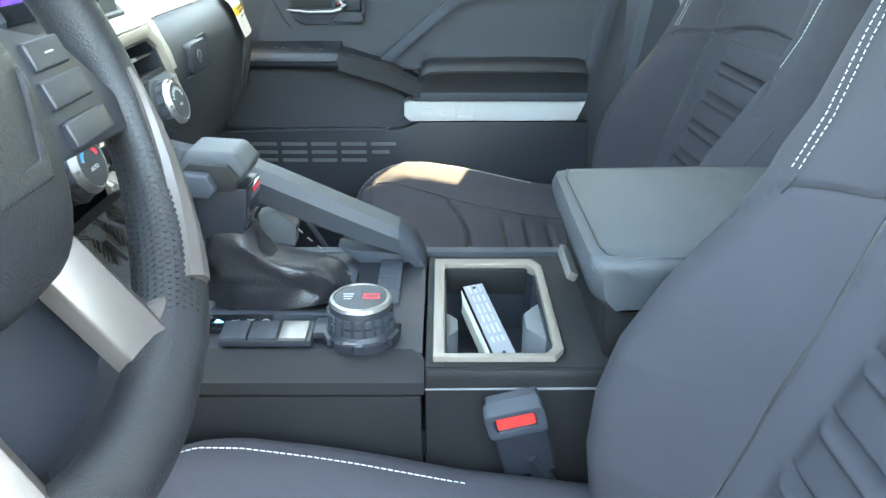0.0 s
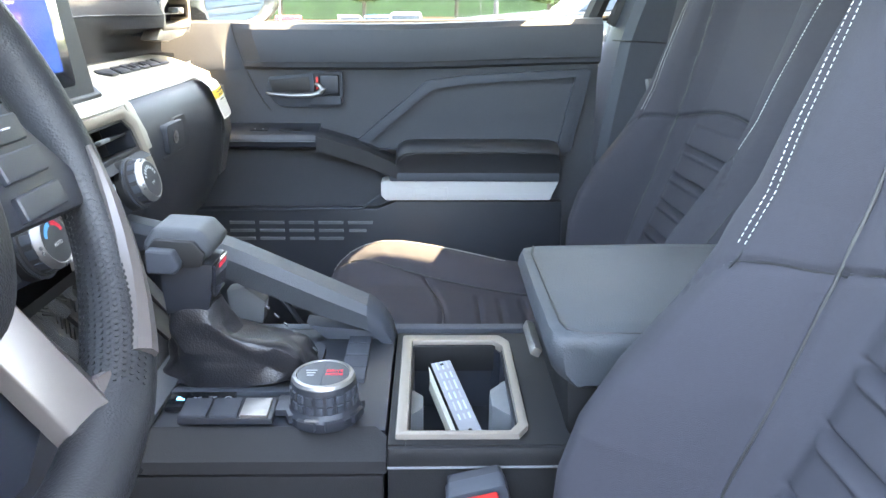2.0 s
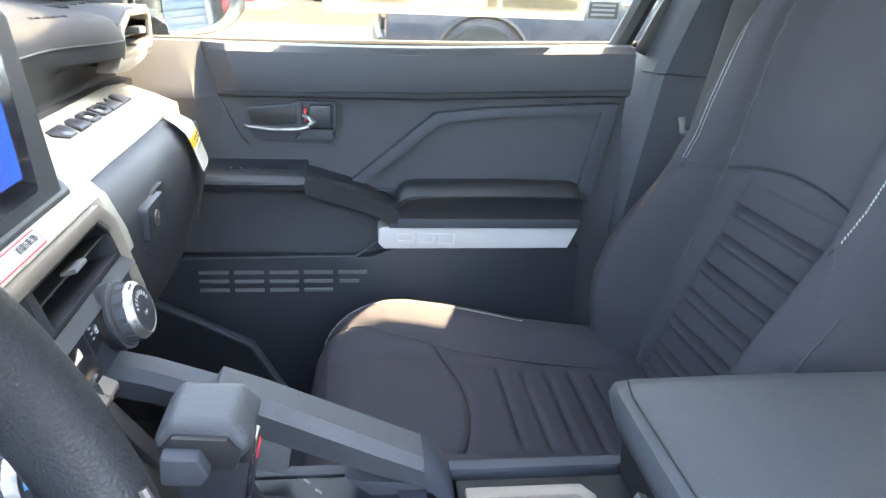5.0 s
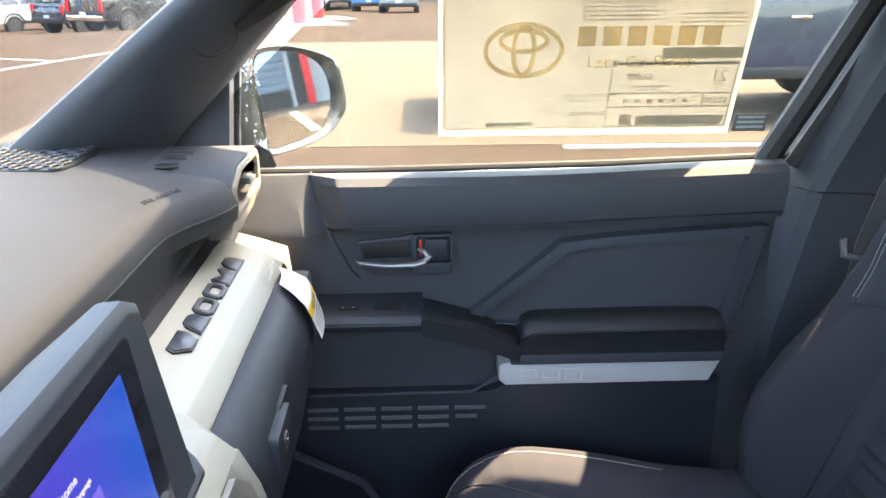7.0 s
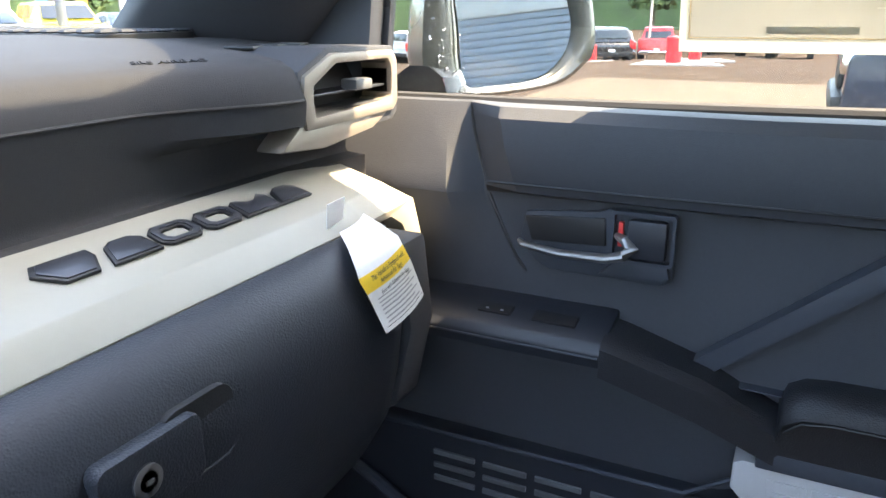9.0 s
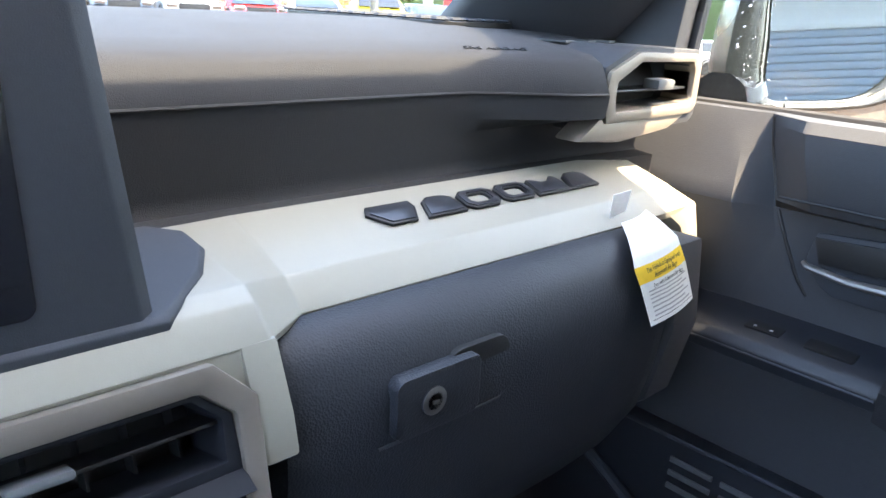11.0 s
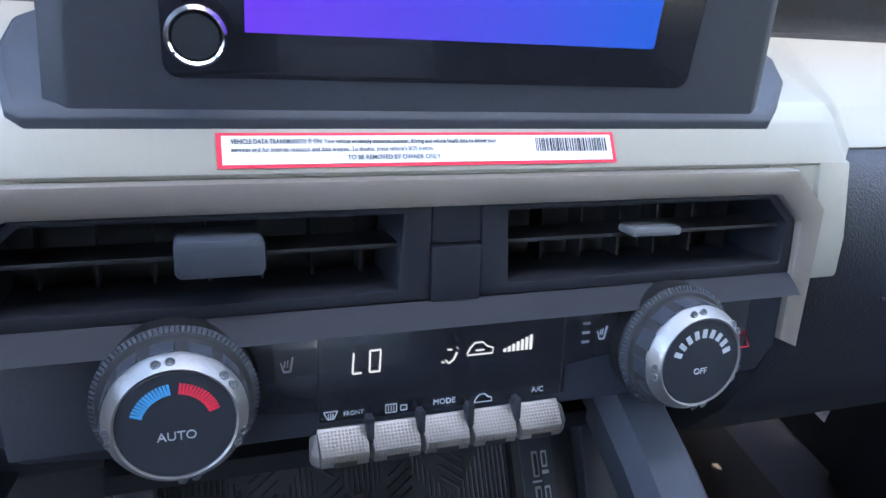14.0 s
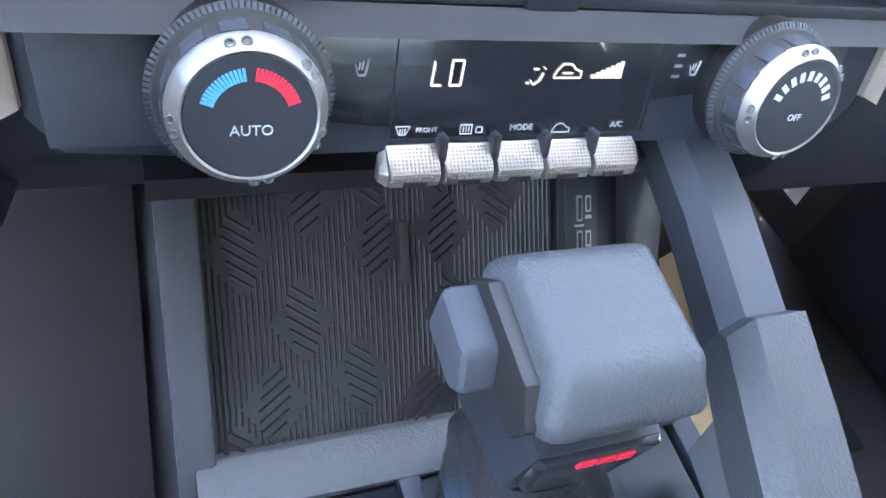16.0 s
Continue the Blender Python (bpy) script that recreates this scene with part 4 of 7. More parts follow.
us = [k / 8 for k in range(9)]
part("strip", sheet(tag_pt, us, [0.5 * k / 15 for k in range(16)]), PAPERW, tag)
part("yellow_header", sheet(tag_pt, us, [0.50 + 0.15 * k / 4 for k in range(5)]), YELLOW, tag, "yellow printed header")
part("text_field", sheet(tag_pt, us, [0.65 + 0.35 * k / 8 for k in range(9)]), PAPERW, tag)
part("flap", bevelled(loft([[(-0.398, 0.556, 1.154), (-0.396, 0.575, 1.158), (-0.397, 0.575, 1.158), (-0.399, 0.556, 1.154)], [(-0.394, 0.552, 1.176), (-0.392, 0.574, 1.178), (-0.393, 0.574, 1.178), (-0.395, 0.552, 1.176)]]), 0.0), PAPERW, tag)
writing("header_text", "This Vehicle is Equipped with", tag_m(0.5, 0.545), 0.0062, INK, tag, depth=0.00005, squeeze=0.86)
writing("header_text", "Advanced Air Bags", tag_m(0.5, 0.605), 0.0062, INK, tag, depth=0.00005, squeeze=0.9)
writing("tag_heading", "Even with Advanced Air Bags", tag_m(0.5, 0.685), 0.0055, INK, tag, depth=0.00005, squeeze=0.86)
for k in range(7):
    v0 = 0.725 + 0.034 * k
    part("print_line", sheet(lambda u, v: Vector(tag_pt(u, v)) + Vector((0.0007, 0, 0.0003)), [0.10, 0.4, 0.65, 0.90 - 0.12 * (k % 2)], [v0, v0 + 0.012]), GREYINK, tag)
part("rule", sheet(lambda u, v: Vector(tag_pt(u, v)) + Vector((0.0007, 0, 0.0003)), [0.05, 0.35, 0.65, 0.95], [0.962, 0.967]), INK, tag)

# ---- centre screen ----


def scr(y, z, d=0.0):
    return Vector((-0.378 - 0.1 * (z - 1.203) + d * 0.995, y, z + d * 0.0995))


def ring_on(fn, outer, inner, d0, d1, bevel=0.0):
    bm = bmesh.new()
    rows = [[bm.verts.new(fn(a, b, d)) for a, b in o] for o, d in ((outer, d0), (outer, d1), (inner, d1), (inner, d0))]
    n = len(outer)
    for k in range(4):
        for i in range(n):
            j = (i + 1) % n
            bm.faces.new((rows[k][i], rows[k][j], rows[(k + 1) % 4][j], rows[(k + 1) % 4][i]))
    bmesh.ops.recalc_face_normals(bm, faces=bm.faces)
    return bevelled(bm, bevel)


screen = thing("centre_display", "tablet-like centre touch screen showing a purple-blue welcome page", "display")
front = [(-0.158, 1.164), (0.150, 1.164), (0.134, 1.320), (0.119, 1.328), (-0.137, 1.328), (-0.149, 1.320)]
back = [(-0.125, 1.185), (0.115, 1.185), (0.105, 1.30), (0.095, 1.31), (-0.115, 1.31), (-0.122, 1.30)]
mid = [(-0.167, 1.160), (0.157, 1.160), (0.143, 1.324), (0.124, 1.335), (-0.143, 1.335), (-0.158, 1.324)]
part("housing", bevelled(loft([[scr(a, b, -0.060) for a, b in back], [scr(a, b, -0.020) for a, b in mid], [scr(a, b, -0.004) for a, b in mid], [scr(a, b, 0.001) for a, b in front]]), 0.0015), BLACK, screen)
FOOT = [(-0.3712, -0.172), (-0.3745, -0.178), (-0.390, -0.182), (-0.415, -0.186), (-0.445, -0.184), (-0.470, -0.165), (-0.470, 0.190), (-0.455, 0.206), (-0.430, 0.206), (-0.405, 0.193), (-0.380, 0.170), (-0.3712, 0.160)]
part("foot", bevelled(loft([[(x, y, 1.160) for x, y in FOOT], [(x, y, 1.1715 + min(0.006, -(x + 0.3712) * 0.45) - min(0, x + 0.385) * 0.12) for x, y in FOOT], [(lerp(x, -0.42, 0.06), y * 0.985, 1.1740 + min(0.006, -(x + 0.3712) * 0.45) - min(0, x + 0.385) * 0.12) for x, y in FOOT]]), 0.001), BLACK, screen)
part("stand", prism([(-0.120, 1.17), (0.120, 1.17), (0.110, 1.24), (-0.110, 1.24)], "x", -0.45, -0.392, 0.005), DARK, screen)
part("cover_glass", on(scr, rrect(-0.124, 0.106, 1.186, 1.319, 0.006), 0.0005, 0.0022, 0.0006), GLOSS, screen)
UI = emit("display_glow", (0.118, 0.024, 0.74), 0.026, (0.010, 0.090, 0.64), "Y", -0.10, 0.07)
DX0, DX1, DZ0, DZ1 = -0.0945, 0.0835, 1.2035, 1.3035
ui = part("display", on(scr, [(DX0, DZ0), (DX1, DZ0), (DX1, DZ1), (DX0, DZ1)], 0.0022, 0.0026), UI, screen, "glowing purple-blue display", smooth=False)
BTN = emit("display_button_glow", (0.16, 0.12, 0.74), 0.031)
TXT = emit("display_text_glow", (0.75, 0.76, 0.95), 0.027)


def sm(y, z, d):
    return basis(scr(y, z, d), (0, 1, 0), (-0.1, 0, 1))


writing("heading", "Welcome", sm(-0.0070, 1.2850, 0.0028), 0.0080, TXT, ui)
writing("subheading", "Please select your language", sm(-0.0070, 1.2752, 0.0028), 0.0050, TXT, ui)
for k, w in enumerate(("English", "Espa\u00f1ol", "Fran\u00e7ais")):
    z = 1.2592 - 0.0148 * k
    b = part("button", on(scr, [(-0.0405, z - 0.0066), (0.0265, z - 0.0066), (0.0265, z + 0.0066), (-0.0405, z + 0.0066)], 0.0026, 0.0030), BTN, ui, smooth=False)
    writing("button_text", w, sm(-0.0345, z, 0.0033), 0.0062, TXT, b, align="LEFT")
    writing("chevron", ">", sm(0.0215, z, 0.0033), 0.005, TXT, b)
KN = basis(scr(-0.112, 1.2032, 0.002), (0, 1, 0), (-0.1, 0, 1))
vk = part("volume_knob", lathe([(0.0, 0.0), (0.0090, 0.0), (0.0088, 0.010), (0.0080, 0.0112), (0.0, 0.0112)], KN, 36), GLOSS, screen)
part("knob_ring", lathe([(0.0089, 0.006), (0.0105, 0.006), (0.0108, 0.010), (0.0097, 0.0118), (0.0089, 0.011), (0.0089, 0.006)], KN, 40), CHROME, vk, "chrome ring")
writing("volume_mark", "VOL", sm(-0.1165, 1.2185, 0.0023), 0.0048, GREYINK, screen)
part("power_mark", tube([scr(-0.1085 + 0.0022 * math.cos(t), 1.2185 + 0.0022 * math.sin(t), 0.0025) for t in [math.pi / 2 + 0.5 + (2 * math.pi - 1.0) * k / 14 for k in range(15)]], 0.0003, 5), GREYINK, screen)
part("power_stem", tube([scr(-0.1085, 1.2185, 0.0025), scr(-0.1085, 1.2215, 0.0025)], 0.0003, 5), GREYINK, screen)
# warning label under the screen


def lab(y, z, d=0.0):
    return Vector((-0.3585 - (z - 1.1545) * 0.95 + d * 0.69, y, z + d * 0.72))


label = thing("warning_label", "white paper label with red border stuck under the screen", "label")
part("red_border", on(lab, [(-0.1065, 1.1555), (0.0690, 1.1555), (0.0690, 1.1660), (-0.1065, 1.1660)], 0.0004, 0.0008), REDINK, label, smooth=False)
part("field", on(lab, [(-0.1045, 1.1565), (0.0670, 1.1565), (0.0670, 1.1650), (-0.1045, 1.1650)], 0.0008, 0.0011), PAPERW, label, smooth=False)


def lm(y, z):
    return basis(lab(y, z, 0.0013), (0, 1, 0), (-0.69, 0, 0.72))


writing("label_text", "VEHICLE DATA TRANSMISSION IS ON: Your vehicle wirelessly transmits location, driving and vehicle health data to deliver your", lm(-0.101, 1.1632), 0.0029, INK, label, align="LEFT", depth=0.00005, squeeze=0.72, bold=0.012)
writing("label_text", "services and for internal research and data analysis. To disable, press vehicle's SOS button.", lm(-0.101, 1.1608), 0.0028, INK, label, align="LEFT", depth=0.00005, squeeze=0.80, bold=0.006)
writing("label_text", "TO BE REMOVED BY OWNER ONLY", lm(-0.036, 1.1582), 0.0029, INK, label, depth=0.00005, squeeze=0.85, bold=0.010)
bars = []
rb = random.Random(4)
y = 0.029
while y < 0.064:
    w = rb.choice((0.0003, 0.0005, 0.0008))
    bars.append(on(lab, [(y, 1.1595), (y + w, 1.1595), (y + w, 1.1640), (y, 1.1640)], 0.0011, 0.0013))
    y += w + rb.choice((0.0003, 0.0005, 0.0007))
tagged(part("barcode", merged(*bars), INK, label, smooth=False), kind="stuff")

# ---- climate and vent stack ----


SIDEP = mat("dark_grained_side_plastic", (0.009, 0.009, 0.010), 0.6, spec=0.3, grain=0.4, gscale=900, pattern="leather", bump_dist=0.0005)
FACIA = mat("matt_black_vent_plastic", (0.0105, 0.0120, 0.0165), 0.55, spec=0.25, grain=0.15, gscale=1500)
stack = thing("climate_panel", "black climate panel with two knobs and metal keys, silver frame", "control panel")
so = [(-0.200 + YC, 1.132), (-0.178 + YC, 1.152), (0.180 + YC, 1.152), (0.200 + YC, 1.132), (0.196 + YC, 1.060), (0.186 + YC, 1.043), (0.165 + YC, 1.037), (-0.165 + YC, 1.037), (-0.186 + YC, 1.043), (-0.196 + YC, 1.060)]
si = [(-0.188 + YC, 1.126), (-0.172 + YC, 1.1395), (0.172 + YC, 1.1395), (0.188 + YC, 1.126), (0.186 + YC, 1.064), (0.178 + YC, 1.050), (0.163 + YC, 1.045), (-0.163 + YC, 1.045), (-0.178 + YC, 1.050), (-0.186 + YC, 1.064)]
ope_o, ope_i = so[9:] + so[:5], si[9:] + si[:5]
bm = bmesh.new()
rows = [[bm.verts.new(pan(a, b, d)) for a, b in o] for o, d in ((ope_o, -0.020), (ope_o, 0.006), (ope_i, 0.003), (ope_i, -0.025))]
for k in range(3):
    for i in range(len(ope_o) - 1):
        bm.faces.new((rows[k][i], rows[k][i + 1], rows[k + 1][i + 1], rows[k + 1][i]))
bmesh.ops.recalc_face_normals(bm, faces=bm.faces)
part("silver_frame", bevelled(bm, 0.0025), SILVER, stack, "satin silver surround")
part("backing", on(pan, [(-0.193 + YC, 1.145), (0.193 + YC, 1.145), (0.186 + YC, 1.045), (-0.186 + YC, 1.045)], -0.075, -0.050), DEEP, stack)
# vent openings
vl_o = [(-0.188 + YC, 1.0985), (-0.0195, 1.0995), (-0.0195, 1.1395), (-0.171 + YC, 1.1395), (-0.187 + YC, 1.126)]
vl_i = [(-0.180 + YC, 1.1045), (-0.034, 1.1045), (-0.032, 1.1365), (-0.168 + YC, 1.1368), (-0.181 + YC, 1.125)]
vr_o = [(0.0035, 1.0995), (0.188 + YC, 1.0985), (0.187 + YC, 1.126), (0.171 + YC, 1.1395), (0.0035, 1.1395)]
vr_i = [(0.018, 1.1045), (0.180 + YC, 1.1045), (0.181 + YC, 1.125), (0.168 + YC, 1.1368), (0.016, 1.1365)]
for nm, o, i in (("left", vl_o, vl_i), ("right", vr_o, vr_i)):
    va = part("air_vent", ring_on(pan, o, i, -0.045, 0.0, 0.0015), FACIA, stack)
    a0, a1 = min(p[0] for p in i), max(p[0] for p in i)
    part("blade", on(pan, [(a0 - 0.002, 1.1205), (a1 + 0.002, 1.1215), (a1 + 0.002, 1.1235), (a0 - 0.002, 1.1225)], -0.030, -0.006, 0.0006), DEEP, va)
    for k in range(7):
        yy = lerp(a0, a1, (k + 0.5) / 7)
        part("upright_blade", on(pan, [(yy - 0.0007, 1.102), (yy + 0.0007, 1.102), (yy + 0.0007, 1.142), (yy - 0.0007, 1.142)], -0.046, -0.032), DEEP, va)
    if nm == "left":
        part("tab", on(pan, rrect(-0.124, -0.090, 1.1165, 1.1315, 0.003), -0.018, 0.008, 0.003), BLACK, va)
    else:
        part("tab", on(pan, rrect(0.079, 0.106, 1.1225, 1.1268, 0.002), -0.010, 0.004, 0.0015), GREYP, va, "grey slim tab")
part("divider", merged(on(pan, [(-0.0195, 1.0985), (0.0035, 1.0985), (0.0035, 1.1225), (-0.0195, 1.1225)], -0.02, 0.001, 0.001), on(pan, [(-0.0195, 1.1235), (0.0035, 1.1235), (0.0035, 1.1395), (-0.0195, 1.1395)], -0.02, -0.001, 0.001)), FACIA, stack)
part("ledge", loft([[pan(-0.188 + YC, 1.099, 0.0), pan(-0.188 + YC, 1.090, 0.010), pan(-0.188 + YC, 1.09, -0.03), pan(-0.188 + YC, 1.099, -0.03)], [pan(0.188 + YC, 1.099, 0.0), pan(0.188 + YC, 1.090, 0.010), pan(0.188 + YC, 1.09, -0.03), pan(0.188 + YC, 1.099, -0.03)]]), FACIA, stack)
part("control_face", on(pan, [(-0.187 + YC, 1.0945), (0.187 + YC, 1.0945), (0.186 + YC, 1.060), (0.176 + YC, 1.047), (0.12 + YC, 1.043), (-0.12 + YC, 1.043), (-0.176 + YC, 1.047), (-0.186 + YC, 1.060)], -0.03, 0.0, 0.002), MATT, stack)
dp = part("display_panel", on(pan, [(-0.105, 1.058), (-0.069, 1.054), (-0.069, 1.0492), (0.050, 1.0492), (0.050, 1.063), (0.092, 1.068), (0.090, 1.0925), (-0.105, 1.0925)], 0.0, 0.0015, 0.0006), GLOSS, stack, "gloss black read-out")
for yy in (-0.0695, 0.0475):
    part("panel_gap", on(pan, [(yy, 1.0495), (yy + 0.0006, 1.0495), (yy + 0.0006, 1.092), (yy, 1.092)], 0.0015, 0.0018), DEEP, dp)
LCD = emit("lcd_white", (0.80, 0.86, 0.95), 0.022)


def pm(y, z, d=0.002):
    return basis(pan(y, z, d), (0, 1, 0), (-0.31, 0, 1))


def seg(y0, z0, y1, z1, r=0.0005, d=0.0022):
    return tube([pan(y0, z0, d), pan(y1, z1, d)], r, 5)


lo = []
for (a, b, c, e) in ((-0.0540, 1.0795, -0.0545, 1.0705), (-0.0545, 1.0705, -0.0505, 1.0705), (-0.0468, 1.0800, -0.0470, 1.0705), (-0.0420, 1.0800, -0.0425, 1.0705), (-0.0468, 1.0800, -0.0420, 1.0800), (-0.0470, 1.0705, -0.0425, 1.0705)):
    lo.append(seg(a, b, c, e, 0.00045))
part("readout", merged(*lo), LCD, dp, "glowing LO read-out")
fan = [on(pan, [(0.0165 + 0.0022 * k, 1.0730), (0.0178 + 0.0022 * k, 1.0730), (0.0178 + 0.0022 * k, 1.0745 + 0.0009 * k), (0.0165 + 0.0022 * k, 1.0743 + 0.0009 * k)], 0.0015, 0.0022) for k in range(7)]
for b in fan:
    part("fan_bar", b, LCD, dp)
part("flow_icon", merged(seg(-0.0120, 1.0722, -0.0102, 1.0705, 0.0004), seg(-0.0102, 1.0705, -0.0080, 1.0722, 0.0004), seg(-0.0080, 1.0722, -0.0066, 1.0752, 0.0005), seg(-0.0138, 1.0712, -0.0126, 1.0712, 0.0004), seg(-0.0112, 1.0768, -0.0090, 1.0768, 0.0004), seg(-0.0064, 1.0770, -0.0062, 1.0772, 0.0008)), LCD, dp)
car = [(a - 0.0065, b - 0.0012) for a, b in [(0.0050, 1.0755), (0.0065, 1.0780), (0.0085, 1.0800), (0.0125, 1.0800), (0.0145, 1.0780), (0.0175, 1.0770), (0.0175, 1.0745), (0.0050, 1.0745)]]
part("recirculate_icon", tube([pan(a, b, 0.0022) for a, b in car], 0.0004, 5, ring=True), LCD, dp)
part("recirculate_arrow", seg(0.0025, 1.0752, 0.0068, 1.0752, 0.0004), LCD, dp)
for yy in (-0.0850, 0.0655):
    q = 0.00030
    part("seat_heat_icon", merged(seg(yy, 1.0785, yy + 0.0012, 1.0745, q), seg(yy + 0.0012, 1.0745, yy + 0.0038, 1.0745, 0.0005), seg(yy + 0.0038, 1.0745, yy + 0.0050, 1.0805, 0.0005), seg(yy + 0.0014, 1.0765, yy + 0.0018, 1.0792, q), seg(yy + 0.0026, 1.0765, yy + 0.0030, 1.0795, q)), WHITEINK, dp)
for k in range(3):
    part("level_mark", on(pan, [(0.0575, 1.0730 + 0.0045 * k), (0.0615, 1.0730 + 0.0045 * k), (0.0615, 1.0742 + 0.0045 * k), (0.0575, 1.0742 + 0.0045 * k)], 0.0015, 0.0019), GREYINK, dp)
for yy in (-0.170 + 0.0, 0.1375):
    part("switch_cap", on(pan, [(yy - 0.018, 1.050), (yy + 0.018, 1.050), (yy + 0.018, 1.0905), (yy - 0.020, 1.0905)], 0.0, 0.002, 0.001), BLACK, stack)
tri = [pan(0.149, 1.062, 0.0026), pan(0.158, 1.062, 0.0026), pan(0.1535, 1.071, 0.0026)]
part("hazard_mark", tube(tri, 0.0006, 5, ring=True), REDINK, stack, "red hazard triangle")


def knob(y, z, r, face_text, parent):
    m = pm(y, z, 0.0075) @ Matrix.Diagonal((1, 1, 0.66, 1))
    part("knob_skirt", lathe([(0.0, -0.02), (r * 1.16, -0.02), (r * 1.16, 0.002), (0.0, 0.002)], m, 48), DEEP, parent)
    k = part("control_knob", lathe([(0.0, 0.0), (r * 1.14, 0.0), (r * 1.14, 0.005), (r * 1.09, 0.010), (r * 1.02, 0.011), (r * 1.0, 0.013)] + [(r * 0.97, 0.022), (r * 0.955, 0.0250), (r * 0.82, 0.033), (0.0, 0.033)], m, 56), RUBBER, parent)
    ribs = [box((0.0010, 0.0013, 0.0045), (0, 0, 0)) for _ in range(96)]
    for q, b in enumerate(ribs):
        b.transform(m @ pose(0, 0, 0, 0, 0, 360 * q / 96) @ pose(r * 1.115, 0, 0.0075, 0, -45, 0))
    tagged(part("knurling", merged(*ribs), BLACK, k), kind="stuff")
    for q in range(12):
        b = box((0.004, 0.009, 0.015), (0, 0, 0), bevel=0.001)
        b.transform(m @ pose(0, 0, 0, 0, 0, 360 * q / 12 + 8) @ pose(r * 0.93, 0, 0.019, 0, 0, 0))
        part("grip_lug", b, BLACK, k)
    part("metal_ring", lathe([(r * 0.80, 0.0325), (r * 0.97, 0.0245), (r * 0.985, 0.0262), (r * 0.97, 0.0285), (r * 0.83, 0.0360), (r * 0.80, 0.0354), (r * 0.80, 0.0325)], m, 56), STEEL, k, "bright metal ring")
    for b in (38, 98, 188, 278, 338):
        for a in (b - 6, b + 6):
            part("ring_bolt", lathe([(0.0, -0.0004), (0.0019, -0.0004), (0.0019, 0.0007), (0.0014, 0.0010), (0.0010, 0.0002), (0.0, 0.0002)], m @ pose(0, 0, 0, 0, 0, a) @ pose(r * 0.905, 0, 0.0324, 0, 32, 0), 10), GREYP, k)
    part("face", lathe([(0.0, 0.0335), (r * 0.805, 0.0335), (r * 0.805, 0.0346), (r * 0.78, 0.0355), (0.0, 0.0355)], m, 48), DARK, k)
    writing("face_text", face_text, m @ pose(0, -0.17 * r, 0.0358), 0.0050 if len(face_text) > 3 else 0.0043, WHITEINK, k)
    return k, m


def arc_marks(k, m, r, a0, a1, n, material, name):
    bs = []
    for q in range(n):
        b = box((0.0042, 0.0009 if n > 9 else 0.0024, 0.0004))
        b.transform(m @ pose(0, 0, 0, 0, 0, lerp(a0, a1, q / (n - 1))) @ pose(r, 0, 0.0357))
        part(name, b, material, k)


RK = 0.0265
k1, m1 = knob(-0.126, 1.0715, RK, "AUTO", stack)
arc_marks(k1, m1, RK * 0.54, 160, 98, 14, BLUEINK, "cool_mark")
arc_marks(k1, m1, RK * 0.54, 82, 20, 14, REDINK, "warm_mark")
k2, m2 = knob(0.1045, 1.0705, RK, "OFF", stack)
arc_marks(k2, m2, RK * 0.54, 160, 20, 9, WHITEINK, "fan_mark")
for k in range(5):
    yy = -0.0590 + 0.0236 * k
    secs = [[pan(yy + s * w, z, d) for s, w, z, d in ((-1, 0.0112, 1.0468, 0.0005), (1, 0.0112, 1.0468, 0.0005), (1, 0.0112, 1.0300, -0.004), (-1, 0.0112, 1.0300, -0.004))],
            [pan(yy + s * w, z, d) for s, w, z, d in ((-1, 0.0112, 1.0462, 0.0016), (1, 0.0112, 1.0462, 0.0016), (1, 0.0112, 1.0312, 0.004), (-1, 0.0112, 1.0312, 0.004))],
            [pan(yy + s * w, z, d) for s, w, z, d in ((-1, 0.0106, 1.0378, 0.0100), (1, 0.0106, 1.0378, 0.0100), (1, 0.0106, 1.0318, 0.0085), (-1, 0.0106, 1.0318, 0.0085))]]
    key = part("toggle_key", bevelled(loft(secs), 0.0007), STEEL, stack, "knurled metal toggle key")
    dots = []
    for a in range(13):
        for b in range(7):
            f = (b + 0.5) / 7
            d = box((0.0009, 0.0009, 0.0007))
            d.transform(basis(pan(yy - 0.0098 + 0.00163 * a, lerp(1.0458, 1.0383, f), lerp(0.0020, 0.0098, f)), (0, 1, 0), (-0.73, 0, 0.62)))
            dots.append(d)
        for b in range(2):
            d = box((0.0009, 0.0009, 0.0007))
            d.transform(pm(yy - 0.0098 + 0.00163 * a, 1.0366 - 0.0017 * b, 0.0099 - 0.0004 * b))
            dots.append(d)
    tagged(part("knurling", merged(*dots), SILVER, key), kind="stuff")
    part("key_light", on(pan, [(yy - 0.005, 1.0322), (yy + 0.005, 1.0322), (yy + 0.005, 1.0345), (yy - 0.005, 1.0345)], 0.008, 0.0098), DEEP, key)
    if k < 4:
        part("key_spacer", on(pan, rrect(yy + 0.0100, yy + 0.0136, 1.040, 1.0515, 0.0014), -0.004, 0.0065, 0.001), DARK, stack)
for sgn, yy in ((-1, -0.0590 - 0.0113), (1, 0.0354 + 0.0113)):
    part("key_end_cap", bevelled(loft([[pan(yy, 1.0455, 0.0015), pan(yy, 1.0380, 0.0092), pan(yy, 1.0318, 0.0080), pan(yy, 1.0312, 0.0)], [pan(yy + sgn * 0.0032, 1.0430, 0.0005), pan(yy + sgn * 0.0032, 1.0375, 0.0060), pan(yy + sgn * 0.0032, 1.0330, 0.0050), pan(yy + sgn * 0.0032, 1.0325, 0.0)]]), 0.0006), STEEL, stack)
